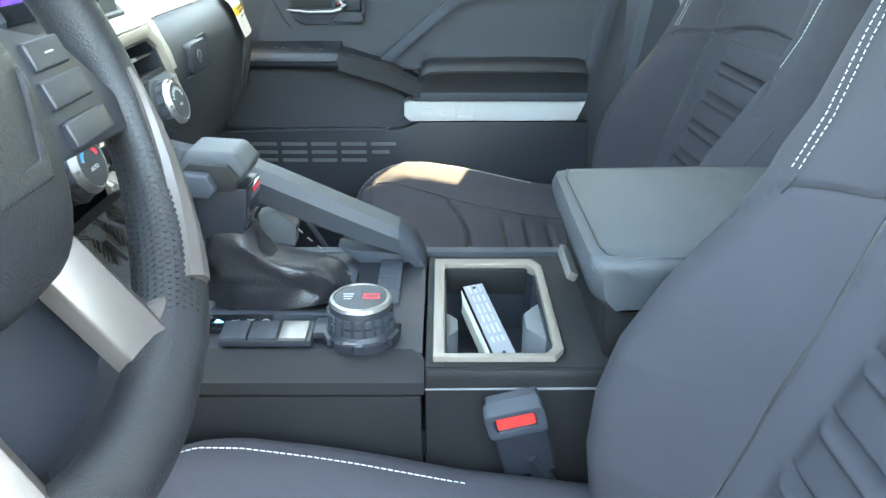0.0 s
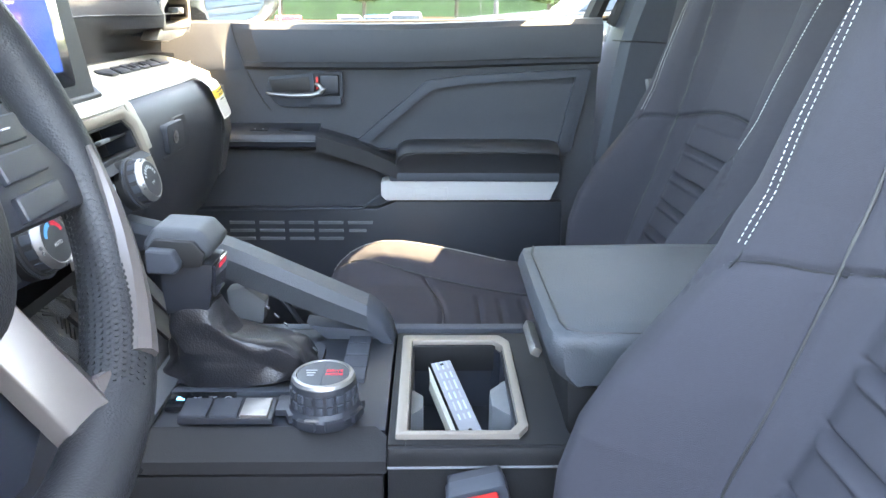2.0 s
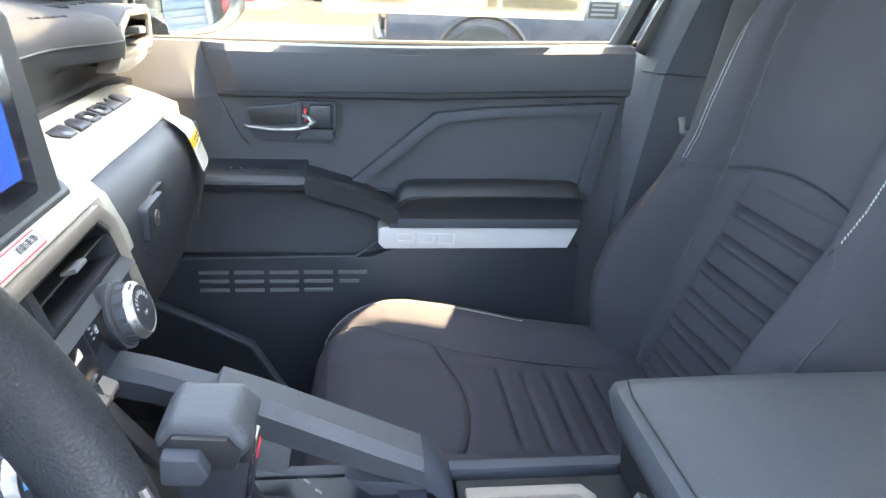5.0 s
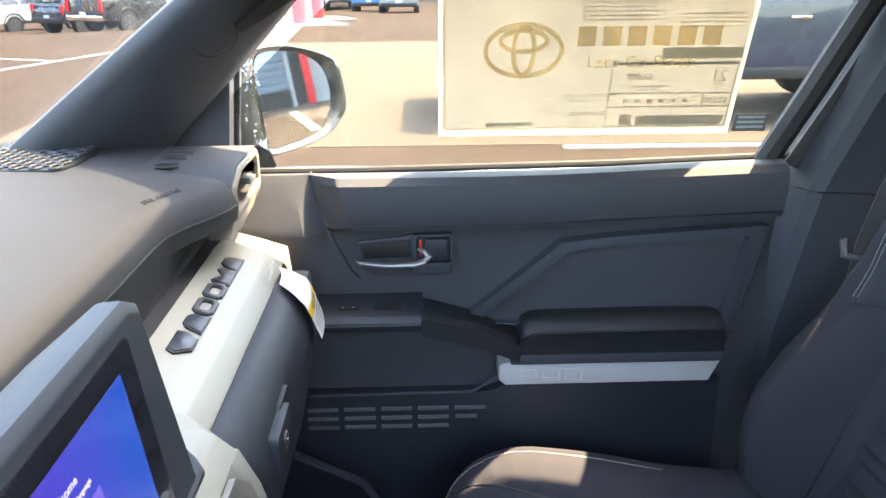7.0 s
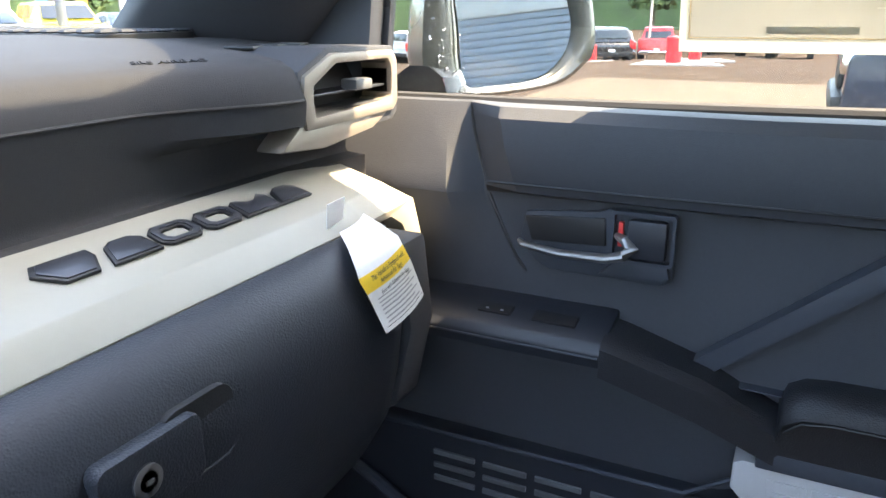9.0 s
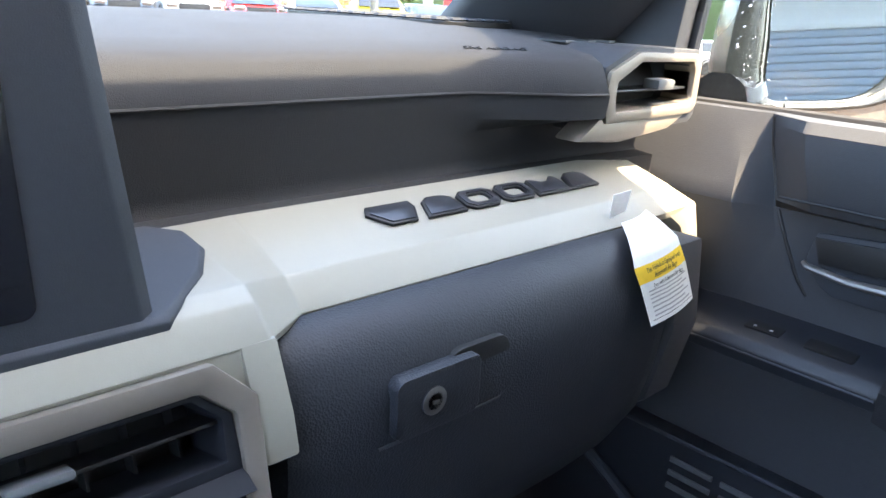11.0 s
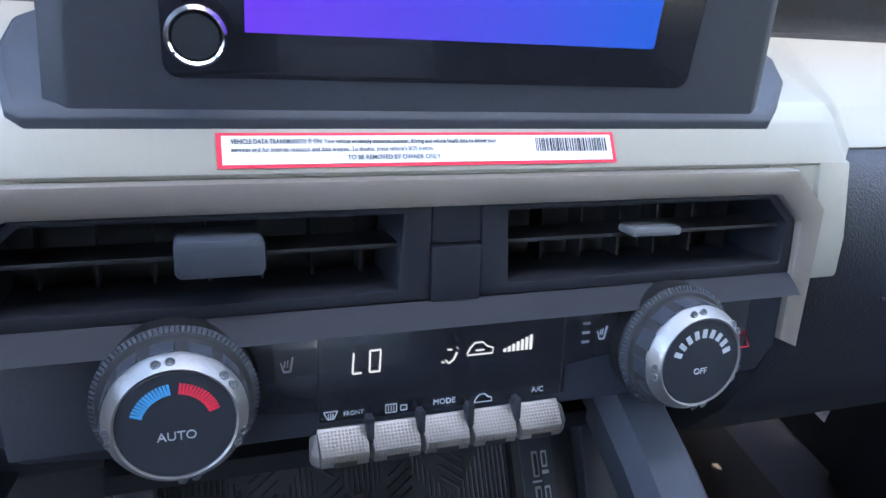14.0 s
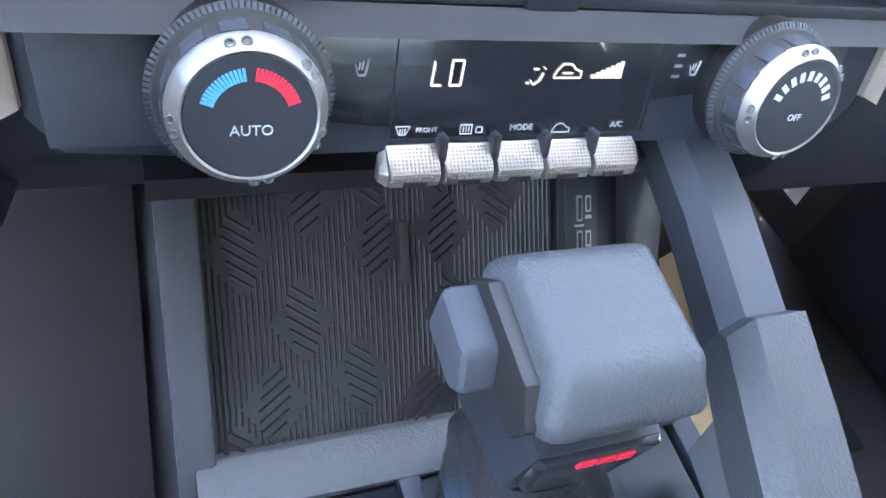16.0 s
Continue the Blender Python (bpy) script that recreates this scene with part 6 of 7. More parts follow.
# belt on the passenger pillar
blt = thing("seat_belt", "dark webbing of a seat belt hanging from its pillar guide", "seat belt")
part("webbing", loft([[(x0, y, z), (x1, y, z), (x1, y + 0.002, z), (x0, y + 0.002, z)] for x0, x1, y, z in ((0.515, 0.562, 0.655, 1.49), (0.490, 0.538, 0.690, 1.33), (0.470, 0.520, 0.722, 1.13), (0.468, 0.515, 0.735, 0.9))]), BELT, blt)
part("guide", box((0.075, 0.03, 0.09), (0.530, 0.662, 1.46), (0, 8, 0), 0.012), BLACK, blt)
part("belt_slot", tube([(0.452, 0.728, 1.135), (0.455, 0.722, 1.11), (0.48, 0.715, 1.105), (0.53, 0.715, 1.105)], 0.006, 8), GREYP, blt)

# ---- seats (driver's seat first, then its copy) ----
SC = -0.425
XC = [(0.70, 0.190), (0.74, 0.192), (0.80, 0.206), (0.85, 0.224), (0.90, 0.244), (0.95, 0.264), (1.0, 0.284), (1.05, 0.302), (1.10, 0.318), (1.15, 0.332), (1.22, 0.351), (1.32, 0.377), (1.45, 0.410)]
HW = [(0.70, 0.21), (0.74, 0.240), (0.80, 0.260), (0.90, 0.268), (1.02, 0.266), (1.10, 0.258), (1.16, 0.250), (1.25, 0.246), (1.33, 0.236), (1.40, 0.212), (1.45, 0.165)]
BO = [(0.70, 0.02), (0.74, 0.045), (0.80, 0.074), (0.85, 0.098), (0.90, 0.114), (0.95, 0.120), (1.0, 0.112), (1.05, 0.094), (1.10, 0.074), (1.15, 0.064), (1.2, 0.062), (1.3, 0.052), (1.40, 0.040), (1.45, 0.015)]
SEAM = [(0.70, 0.130), (0.90, 0.134), (1.02, 0.138), (1.106, 0.142), (1.16, 0.142), (1.24, 0.145), (1.31, 0.148), (1.45, 0.14)]
PLEATS = (1.060, 1.012, 0.964, 0.917, 0.870, 0.823, 0.780)


def arc_z(u):
    return 1.128 - 0.020 * (u / 0.138) ** 2


def groove(d, w):
    return math.exp(-(d / w) ** 2)


def back_front(u, z):
    """Front surface of the backrest: u across from the seat's middle, z up; gives x."""
    w = curve1(HW, z)
    t = min(1.0, abs(u) / w)
    x = curve1(XC, z)
    b = curve1(BO, z)
    x -= b * smooth01((t - 0.40) / 0.34)
    t0 = 0.76 + 0.10 * smooth01((z - 1.05) / 0.08)
    if t > t0:
        q = (t - t0) / (1 - t0)
        x += 0.085 * (1 - math.sqrt(max(0.0, 1 - q * q)))
    s = curve1(SEAM, z)
    g = 0.0085 * groove(abs(u) - s, 0.0042)
    if abs(u) < s + 0.002:
        g += 0.0055 * groove(z - arc_z(u), 0.0036)
        if z < 1.10:
            e = smooth01((0.114 - abs(u)) / 0.022)
            for p in PLEATS:
                g += 0.013 * e * groove(z - p, 0.0027)
                g -= 0.005 * e * groove(z - p + 0.008, 0.0042)
            x -= 0.005 * e
    elif abs(u) < 0.25:
        zz = 1.106 - 0.25 * max(0.0, abs(u) - 0.165) - 3.2 * max(0.0, abs(u) - 0.185) ** 2 * 10
        g += 0.0045 * groove(z - zz, 0.0034)
    if z > 1.105 and abs(u) > s:
        g += 0.004 * groove(abs(u) - (0.190 + 0.10 * (z - 1.119)) * 1.0, 0.0035) * (1 if z < 1.36 else 0)
    return x + g


seat = thing("front_seat", "black fabric bucket seat with white stitching and pleated insert", "seat", "front seats")
zs = [0.70 + 0.75 * k / 420 for k in range(421)]
secs = []
for z in zs:
    w = curve1(HW, z)
    f = smooth01((1.45 - z) / 0.05)
    ring = [(lerp(curve1(XC, z) + 0.05, back_front(u, z), 0.25 + 0.75 * math.sqrt(f)), SC + u, z) for u in [w * (-1 + 2 * k / 110) for k in range(111)]]
    xb = curve1(XC, z) + lerp(0.06, 0.115, f)
    ring += [(xb - 0.02, SC + w * 0.99, z), (xb, SC + w * 0.9, z), (xb + 0.01, SC, z), (xb, SC - w * 0.9, z), (xb - 0.02, SC - w * 0.99, z)]
    secs.append(ring)
bm = loft(secs)
me = mesh_of(bm, "backrest", True, 70)
me.materials.append(FABRIC)
me.materials.append(FABRIC2)
for p in me.polygons:
    c = p.center
    if p.normal.x < 0.2 and abs(c.y - SC) < curve1(SEAM, c.z):
        p.material_index = 1
backrest = new("backrest", me)
backrest.parent = seat


def back_pt(u, z, d=0.0012):
    return Vector((back_front(u, z) - d, SC + u, z + d * 0.3))


for s in (1, -1):
    for o in (0.0, 0.0046):
        part("stitching", merged(*[tube([back_pt(s * (0.190 + o + 0.10 * (z - 1.119)), z), back_pt(s * (0.190 + o + 0.10 * (z - 1.119)), z + 0.0028)], 0.00045, 4) for z in [1.112 + 0.0046 * k for k in range(56)]]), THREAD, backrest, "white stitching")
    part("seam", tube([back_pt(s * curve1(SEAM, z), z, 0.0008) for z in [0.80 + 0.012 * k for k in range(52)]], 0.0015, 5), DEEP, backrest)
    part("seam", tube([back_pt(s * u, 1.106 - 0.25 * max(0.0, u - 0.165) - 32 * max(0.0, u - 0.185) ** 2, 0.0) for u in [0.138 + 0.006 * k for k in range(15)]], 0.0009, 5), DEEP, backrest)
part("seam", tube([back_pt(u, arc_z(u), 0.0008) for u in [-0.138 + 0.0138 * k for k in range(21)]], 0.0009, 5), DEEP, backrest)
for s in (1, -1):
    part("seam", tube([back_pt(s * (0.190 - 0.004 * k / 3), 1.119 - 0.008 * k, 0.0) for k in range(4)], 0.0010, 5), DEEP, backrest)
    part("seam", tube([back_pt(s * curve1(HW, z) * 0.93, z, 0.0) for z in [1.045 - 0.012 * k for k in range(18)]], 0.0014, 5), DEEP, backrest)
# cushion
ZC = [(-0.345, 0.66), (-0.342, 0.70), (-0.332, 0.738), (-0.312, 0.765), (-0.28, 0.782), (-0.22, 0.790), (-0.12, 0.782), (0.0, 0.768), (0.10, 0.758), (0.22, 0.752)]
CB = [(-0.345, 0.0), (-0.33, 0.012), (-0.30, 0.034), (-0.25, 0.050), (-0.18, 0.054), (-0.08, 0.046), (0.02, 0.034), (0.12, 0.030), (0.22, 0.03)]
CW = [(-0.345, 0.18), (-0.335, 0.205), (-0.31, 0.232), (-0.27, 0.250), (-0.20, 0.262), (-0.05, 0.266), (0.1, 0.266), (0.22, 0.255)]
CS = [(-0.345, 0.20), (-0.29, 0.175), (-0.20, 0.155), (-0.10, 0.140), (0.0, 0.132), (0.22, 0.125)]


def cushion_top(u, x):
    w = curve1(CW, x)
    t = min(1.0, abs(u) / w)
    z = curve1(ZC, x) + curve1(CB, x) * smooth01((t - 0.42) / 0.36)
    if t > 0.80:
        q = (t - 0.80) / 0.20
        z -= 0.055 * (1 - math.sqrt(max(0.0, 1 - q * q)))
    s = curve1(CS, x)
    z -= 0.006 * groove(abs(u) - s, 0.005)
    if abs(u) < s and x > -0.1:
        e = smooth01((0.115 - abs(u)) / 0.03)
        for p in (-0.04, 0.0, 0.04, 0.08, 0.12):
            z -= 0.007 * e * groove(x - p, 0.005)
    if abs(u) < s + 0.01:
        z -= 0.006 * groove(x + 0.105 + 0.03 * (u / 0.14) ** 2, 0.005)
    return z


secs = []
for k in range(150):
    x = -0.345 + 0.565 * (k / 149) ** 1.25
    w = curve1(CW, x)
    ring = [(x, SC + u, cushion_top(u, x)) for u in [w * (-1 + 2 * q / 90) for q in range(91)]]
    zb = 0.655
    ring += [(x, SC + w * 1.0, zb + 0.02), (x, SC + w * 0.95, zb), (x, SC - w * 0.95, zb), (x, SC - w, zb + 0.02)]
    secs.append(ring)
cushion = part("cushion", loft(secs), FABRIC, seat, angle=70)
for s in (1, -1):
    part("stitching", merged(*[tube([(x, SC + s * (0.213 + 0.16 * min(0, x + 0.22)), cushion_top(0.213 + 0.16 * min(0, x + 0.22), x) + 0.001), (x + 0.0042, SC + s * (0.213 + 0.16 * min(0, x + 0.22)), cushion_top(0.213 + 0.16 * min(0, x + 0.22), x + 0.0042) + 0.001)], 0.0006, 4) for x in [-0.32 + 0.0060 * k for k in range(57 if s > 0 else 6)]]), THREAD, cushion, "white stitching")
    part("seam", tube([(x, SC + s * curve1(CS, x), cushion_top(curve1(CS, x), x) + 0.003) for x in [-0.33 + 0.02 * k for k in range(24)]], 0.0013, 5), DEEP, cushion)
part("seam", tube([(-0.105 - 0.03 * (u / 0.14) ** 2, SC + u, cushion_top(u, -0.105 - 0.03 * (u / 0.14) ** 2) + 0.003) for u in [-0.14 + 0.014 * k for k in range(21)]], 0.0013, 5), DEEP, cushion)
part("seat_base", prism([(-0.24, 0.50), (0.22, 0.50), (0.25, 0.66), (-0.28, 0.66)], "y", SC - 0.20, SC + 0.20, 0.01), DARK, seat)
part("side_shield", merged(prism([(-0.22, 0.58), (0.28, 0.57), (0.30, 0.70), (0.16, 0.72), (-0.22, 0.66)], "y", SC - 0.275, SC - 0.245, 0.012), prism([(-0.22, 0.58), (0.28, 0.57), (0.30, 0.70), (0.16, 0.72), (-0.22, 0.66)], "y", SC + 0.245, SC + 0.275, 0.012)), BLACK, seat)
part("headrest", bevelled(loft([[(x - d, SC + y, z) for x, y in ((0.40, -0.10), (0.385, -0.05), (0.383, 0.05), (0.40, 0.10), (0.47, 0.10), (0.49, 0.0), (0.47, -0.10))] for z, d in ((1.475, 0.0), (1.50, 0.012), (1.58, 0.0), (1.64, -0.02), (1.66, -0.04))]), 0.015, 3), FABRIC2, seat, angle=70)
for s in (1, -1):
    part("headrest_post", tube([(0.43, SC + 0.06 * s, 1.40), (0.445, SC + 0.06 * s, 1.50)], 0.006, 10), CHROME, seat)
mate = copy_thing(seat, pose(0.150, 0.828, -0.006))
for o in mate.children:                              # its backrest leans a little further back
    if o.name.startswith(("backrest", "headrest")):
        o.matrix_basis = pose(0.024, SC, -0.014) @ pose(0, 0, 0, 0, 0, 3.5) @ pose(0, -SC, 0)


# ---- steering wheel ----
wheel = thing("steering_wheel", "black leather steering wheel with silver spokes and a ring badge", "steering wheel")
WC, RK_W = Vector((-0.213, -0.446, 1.203)), radians(21.5)
WN = Vector((math.cos(RK_W), 0, math.sin(RK_W)))
WV = Vector((-math.sin(RK_W), 0, math.cos(RK_W)))


def wp(a, b, d=0.0):
    return WC + Vector((0, a, 0)) + WV * b + WN * d


def rim_thick(t):
    """The rim swells towards its lower part."""
    return 0.0170 + 0.0042 * smooth01((-math.sin(t) - 0.35) / 0.4)


def rim_section(t, r0=0.180):
    thick = rim_thick(t)
    flat = 0.985 if math.sin(t) < -0.9 else 1.0
    c = (r0 * math.cos(t) * flat, r0 * math.sin(t) * flat)
    return [wp(c[0] + thick * 0.95 * math.cos(q) * math.cos(t), c[1] + thick * 0.95 * math.cos(q) * math.sin(t), thick * 1.08 * math.sin(q) - 0.006) for q in [2 * math.pi * k / 20 for k in range(20)]]


part("rim", loft([rim_section(2 * math.pi * k / 96) for k in range(96)], ring=True), LEATHER, wheel, angle=80)
dots = []
for s in (1, -1):
    for i in range(33):
        for j in range(11):
            t = radians(-60 + 1.5 * i + (0.75 if j % 2 else 0))
            if s < 0:
                t = math.pi - t
            q = radians(104 + 11.5 * j)
            th = rim_thick(t)
            c = wp((0.180 + th * 0.95 * math.cos(q)) * math.cos(t), (0.180 + th * 0.95 * math.cos(q)) * math.sin(t), th * 1.08 * math.sin(q) - 0.006)
            out = wp(math.cos(q) * math.cos(t), math.cos(q) * math.sin(t), math.sin(q)) - WC
            dots.append(lathe([(0.0, -0.0006), (0.0013, -0.0006), (0.0013, 0.0002), (0.0009, 0.0004), (0.0, 0.0001)], basis(c, out.cross(WN if abs(out.dot(WN)) < 0.9 else WV), out.cross(out.cross(WN if abs(out.dot(WN)) < 0.9 else WV))) @ pose(0, 0, 0, 180, 0, 0), 6))
tagged(part("grip_perforation", merged(*dots), DEEP, wheel), kind="stuff")
hub = []
for k, d in ((0.80, -0.045), (1.0, -0.025), (1.0, -0.006), (0.93, 0.008), (0.80, 0.015), (0.4, 0.019)):
    ring = []
    for q in range(40):
        t = 2 * math.pi * q / 40
        c, s = math.cos(t), math.sin(t)
        a = 0.083 * math.copysign(abs(c) ** 0.75, c) * (1 - 0.22 * max(0, -s))
        b = (0.062 if s > 0 else 0.086) * math.copysign(abs(s) ** 0.8, s)
        ring.append(wp(a * k, b * k - 0.004, d))
    hub.append(ring)
hb = part("airbag_cover", loft(hub), LEATHER, wheel, angle=60)
part("hub_chevron", bevelled(loft([[wp(a, b, d) for a, b in ((-0.062, 0.005), (-0.035, -0.036), (0.035, -0.036), (0.062, 0.005), (0.056, -0.012), (0.036, -0.046), (-0.036, -0.046), (-0.056, -0.012))] for d in (0.005, 0.0190)]), 0.004, 3), LEATHER, hb)
part("hub_stitch", merged(*[tube([wp(a, b, 0.0015), wp(a + da, b + db, 0.0015)], 0.0007, 4) for a, b, da, db in [(-0.066 + 0.0052 * k, -0.066, 0.003, 0.0) for k in range(26)] if abs(a) < 0.045]), THREAD, hb)
for rx, rz, oz in ((0.0245, 0.0185, 0.0), (0.0150, 0.0080, 0.0070), (0.0072, 0.0175, 0.0)):
    part("emblem_ring", tube([wp(rx * math.cos(t), rz * math.sin(t) + oz + 0.012, 0.0205) for t in [2 * math.pi * k / 36 for k in range(36)]], 0.0014, 6, ring=True), STEEL, hb, "chrome oval ring")
part("emblem_disc", lathe([(0.0, 0.0), (0.026, 0.0), (0.0255, 0.0015), (0.0, 0.002)], basis(wp(0, 0.012, 0.017), (0, 1, 0), WV) @ Matrix.Diagonal((1, 0.78, 1, 1)), 32), LEATHER, hb)
for s in (1, -1):
    sp = part("side_spoke", bevelled(loft([[wp(s * a, b, -0.022) for a, b in ((0.066, 0.032), (0.127, 0.014), (0.166, -0.026), (0.160, -0.052), (0.062, -0.046))], [wp(s * a, b, d) for a, b, d in ((0.066, 0.030, 0.006), (0.127, 0.012, 0.006), (0.164, -0.028, 0.002), (0.156, -0.050, 0.002), (0.062, -0.044, 0.004))]]), 0.004), DARK, wheel)
    for b0, w, h in ((0.006, 0.036, 0.016), (-0.014, 0.044, 0.016), (-0.036, 0.046, 0.015)):
        part("spoke_switch", bevelled(loft([[wp(s * (0.108 + a * w), b0 + b * h, d) for a, b in ((-0.5, -0.5), (0.5, -0.5), (0.5, 0.5), (-0.5, 0.5))] for d in (0.0, 0.0085)]), 0.0025, 3), DARK, sp)
    part("switch_mark", tube([wp(s * 0.104, 0.006, 0.0088), wp(s * 0.112, 0.006, 0.0088)], 0.0006, 5), WHITEINK, sp)
    # silver lower spokes with a thin edge running up the inside of the rim
    part("silver_spoke", bevelled(loft([[wp(s * x, y, d) for x, y, d in q] for q in (
        ((0.072, -0.058, -0.022), (0.058, -0.064, -0.008), (0.040, -0.072, -0.024), (0.040, -0.072, -0.036), (0.072, -0.058, -0.036)),
        ((0.083, -0.148, -0.003), (0.067, -0.160, 0.008), (0.049, -0.172, -0.006), (0.048, -0.172, -0.018), (0.083, -0.148, -0.018)))]), 0.0015), SPOKE, wheel, "satin silver spoke")
    part("spoke_corner", bevelled(loft([[wp(s * x, y, d + e) for x, y, d in ((0.076, -0.134, -0.002), (0.100, -0.138, 0.006), (0.117, -0.133, 0.008), (0.112, -0.147, 0.009), (0.089, -0.161, 0.007), (0.064, -0.156, 0.0))] for e in (-0.014, 0.002)]), 0.003), SPOKE, wheel)
    part("silver_edge", tube([wp(s * r_ * math.cos(t), r_ * math.sin(t), 0.0120) for t, r_ in [(radians(a_), 0.1755) for a_ in (-53, -48, -41, -34, -26, -18, -12, -6)]], [0.0105, 0.0098, 0.0088, 0.0078, 0.0066, 0.0054, 0.0040, 0.002], 8, flat=0.8), SPOKE, wheel)
part("spoke_backing", bevelled(loft([[wp(a, b, d) for a, b in ((-0.05, -0.06), (0.05, -0.06), (0.10, -0.135), (0.04, -0.165), (-0.04, -0.165), (-0.10, -0.135))] for d in (-0.050, -0.040)]), 0.003), DARK, wheel)
part("column", tube([wp(0, 0, -0.03), wp(0, -0.01, -0.12), wp(0, -0.02, -0.28)], [0.055, 0.06, 0.065], 16), DARK, wheel)
part("stalk", tube([wp(0.05, 0.01, -0.06), wp(0.13, 0.03, -0.05), wp(0.165, 0.035, -0.045)], [0.008, 0.007, 0.010], 10), BLACK, wheel)
cl = thing("instrument_hood", "black instrument hood behind the steering wheel", "instrument hood")
part("hood", prism([(-0.66, 1.20), (-0.66, 1.32), (-0.50, 1.335), (-0.47, 1.325), (-0.52, 1.31), (-0.55, 1.20)], "y", -0.60, -0.24, 0.01), SOFT, cl)
part("display", prism([(-0.552, 1.21), (-0.535, 1.305), (-0.541, 1.306), (-0.558, 1.21)], "y", -0.58, -0.26), GLOSS, cl)
CREAM = mat("cream_matt", (0.72, 0.62, 0.44), 0.75, var=0.08)
kn = thing("knee_panel", "black lower dash panel on the driver's side", "panel")
part("panel", prism([(-0.44, 1.135), (-0.40, 1.13), (-0.385, 1.05), (-0.42, 0.90), (-0.50, 0.86)], "y", -0.78, -0.232, 0.01), DARK, kn)
pd = thing("pedal", "metal-faced brake pedal in the footwell", "pedal")
part("pad", box((0.02, 0.050, 0.046), (-0.50, -0.225, 0.880), (0, 35, 0), 0.008, 3), CHROME, pd)
part("lever", tube([(-0.52, -0.225, 0.87), (-0.62, -0.225, 0.95), (-0.66, -0.225, 1.05)], 0.009, 8), DARK, pd)
for nm, y0, y1 in (("driver", -0.66, -0.18), ("passenger", 0.18, 0.66)):
    fm = thing("floor_mat", "dark rubber floor mat in the footwell", "floor mat", "floor mats")
    part("mat", span(-0.85, -0.30, y0, y1, 0.50, 0.512, 0.004), RUBBER, fm)
# clip on the console flank beside the rail
part("rail_clip", prism([(-0.225, 0.905), (-0.185, 0.895), (-0.180, 0.925), (-0.205, 0.945), (-0.228, 0.94)], "y", 0.100, 0.124, 0.004), GREYP, con)
# thin cream sheet lying on the passenger floor mat
tp = thing("cream_sheet", "thin cream sheet lying on the passenger floor mat", "paper")
part("sheet", bevelled(loft([[(-0.300, 0.395, z), (-0.309, 0.471, z), (-0.453, 0.503, z), (-0.636, 0.55, z), (-0.625, 0.52, z), (-0.45, 0.452, z)] for z in (0.5125, 0.5145)]), 0.0004), CREAM, tp)

# ---- the lot outside ----
TYRE = mat("tyre_rubber", (0.02, 0.02, 0.021), 0.85)
CARGLASS = mat("dark_car_glass", (0.02, 0.025, 0.03), 0.08, coat=0.3)
TAIL = mat("tail_lamp_red", (0.55, 0.02, 0.02), 0.3)
PAINTS = {n: mat("car_paint_" + n, c, 0.28, coat=0.7, var=0.03) for n, c in (("navy", (0.020, 0.028, 0.046)), ("black", (0.012, 0.012, 0.014)), ("white", (0.52, 0.52, 0.51)), ("red", (0.45, 0.02, 0.02)), ("grey", (0.22, 0.23, 0.24)), ("blue", (0.03, 0.16, 0.42)), ("yellow", (0.75, 0.62, 0.08)), ("orange", (0.70, 0.22, 0.04)))}
WORD = {"navy": "dark blue", "black": "black", "white": "white", "red": "red", "grey": "grey", "blue": "bright blue", "yellow": "pale yellow", "orange": "orange"}


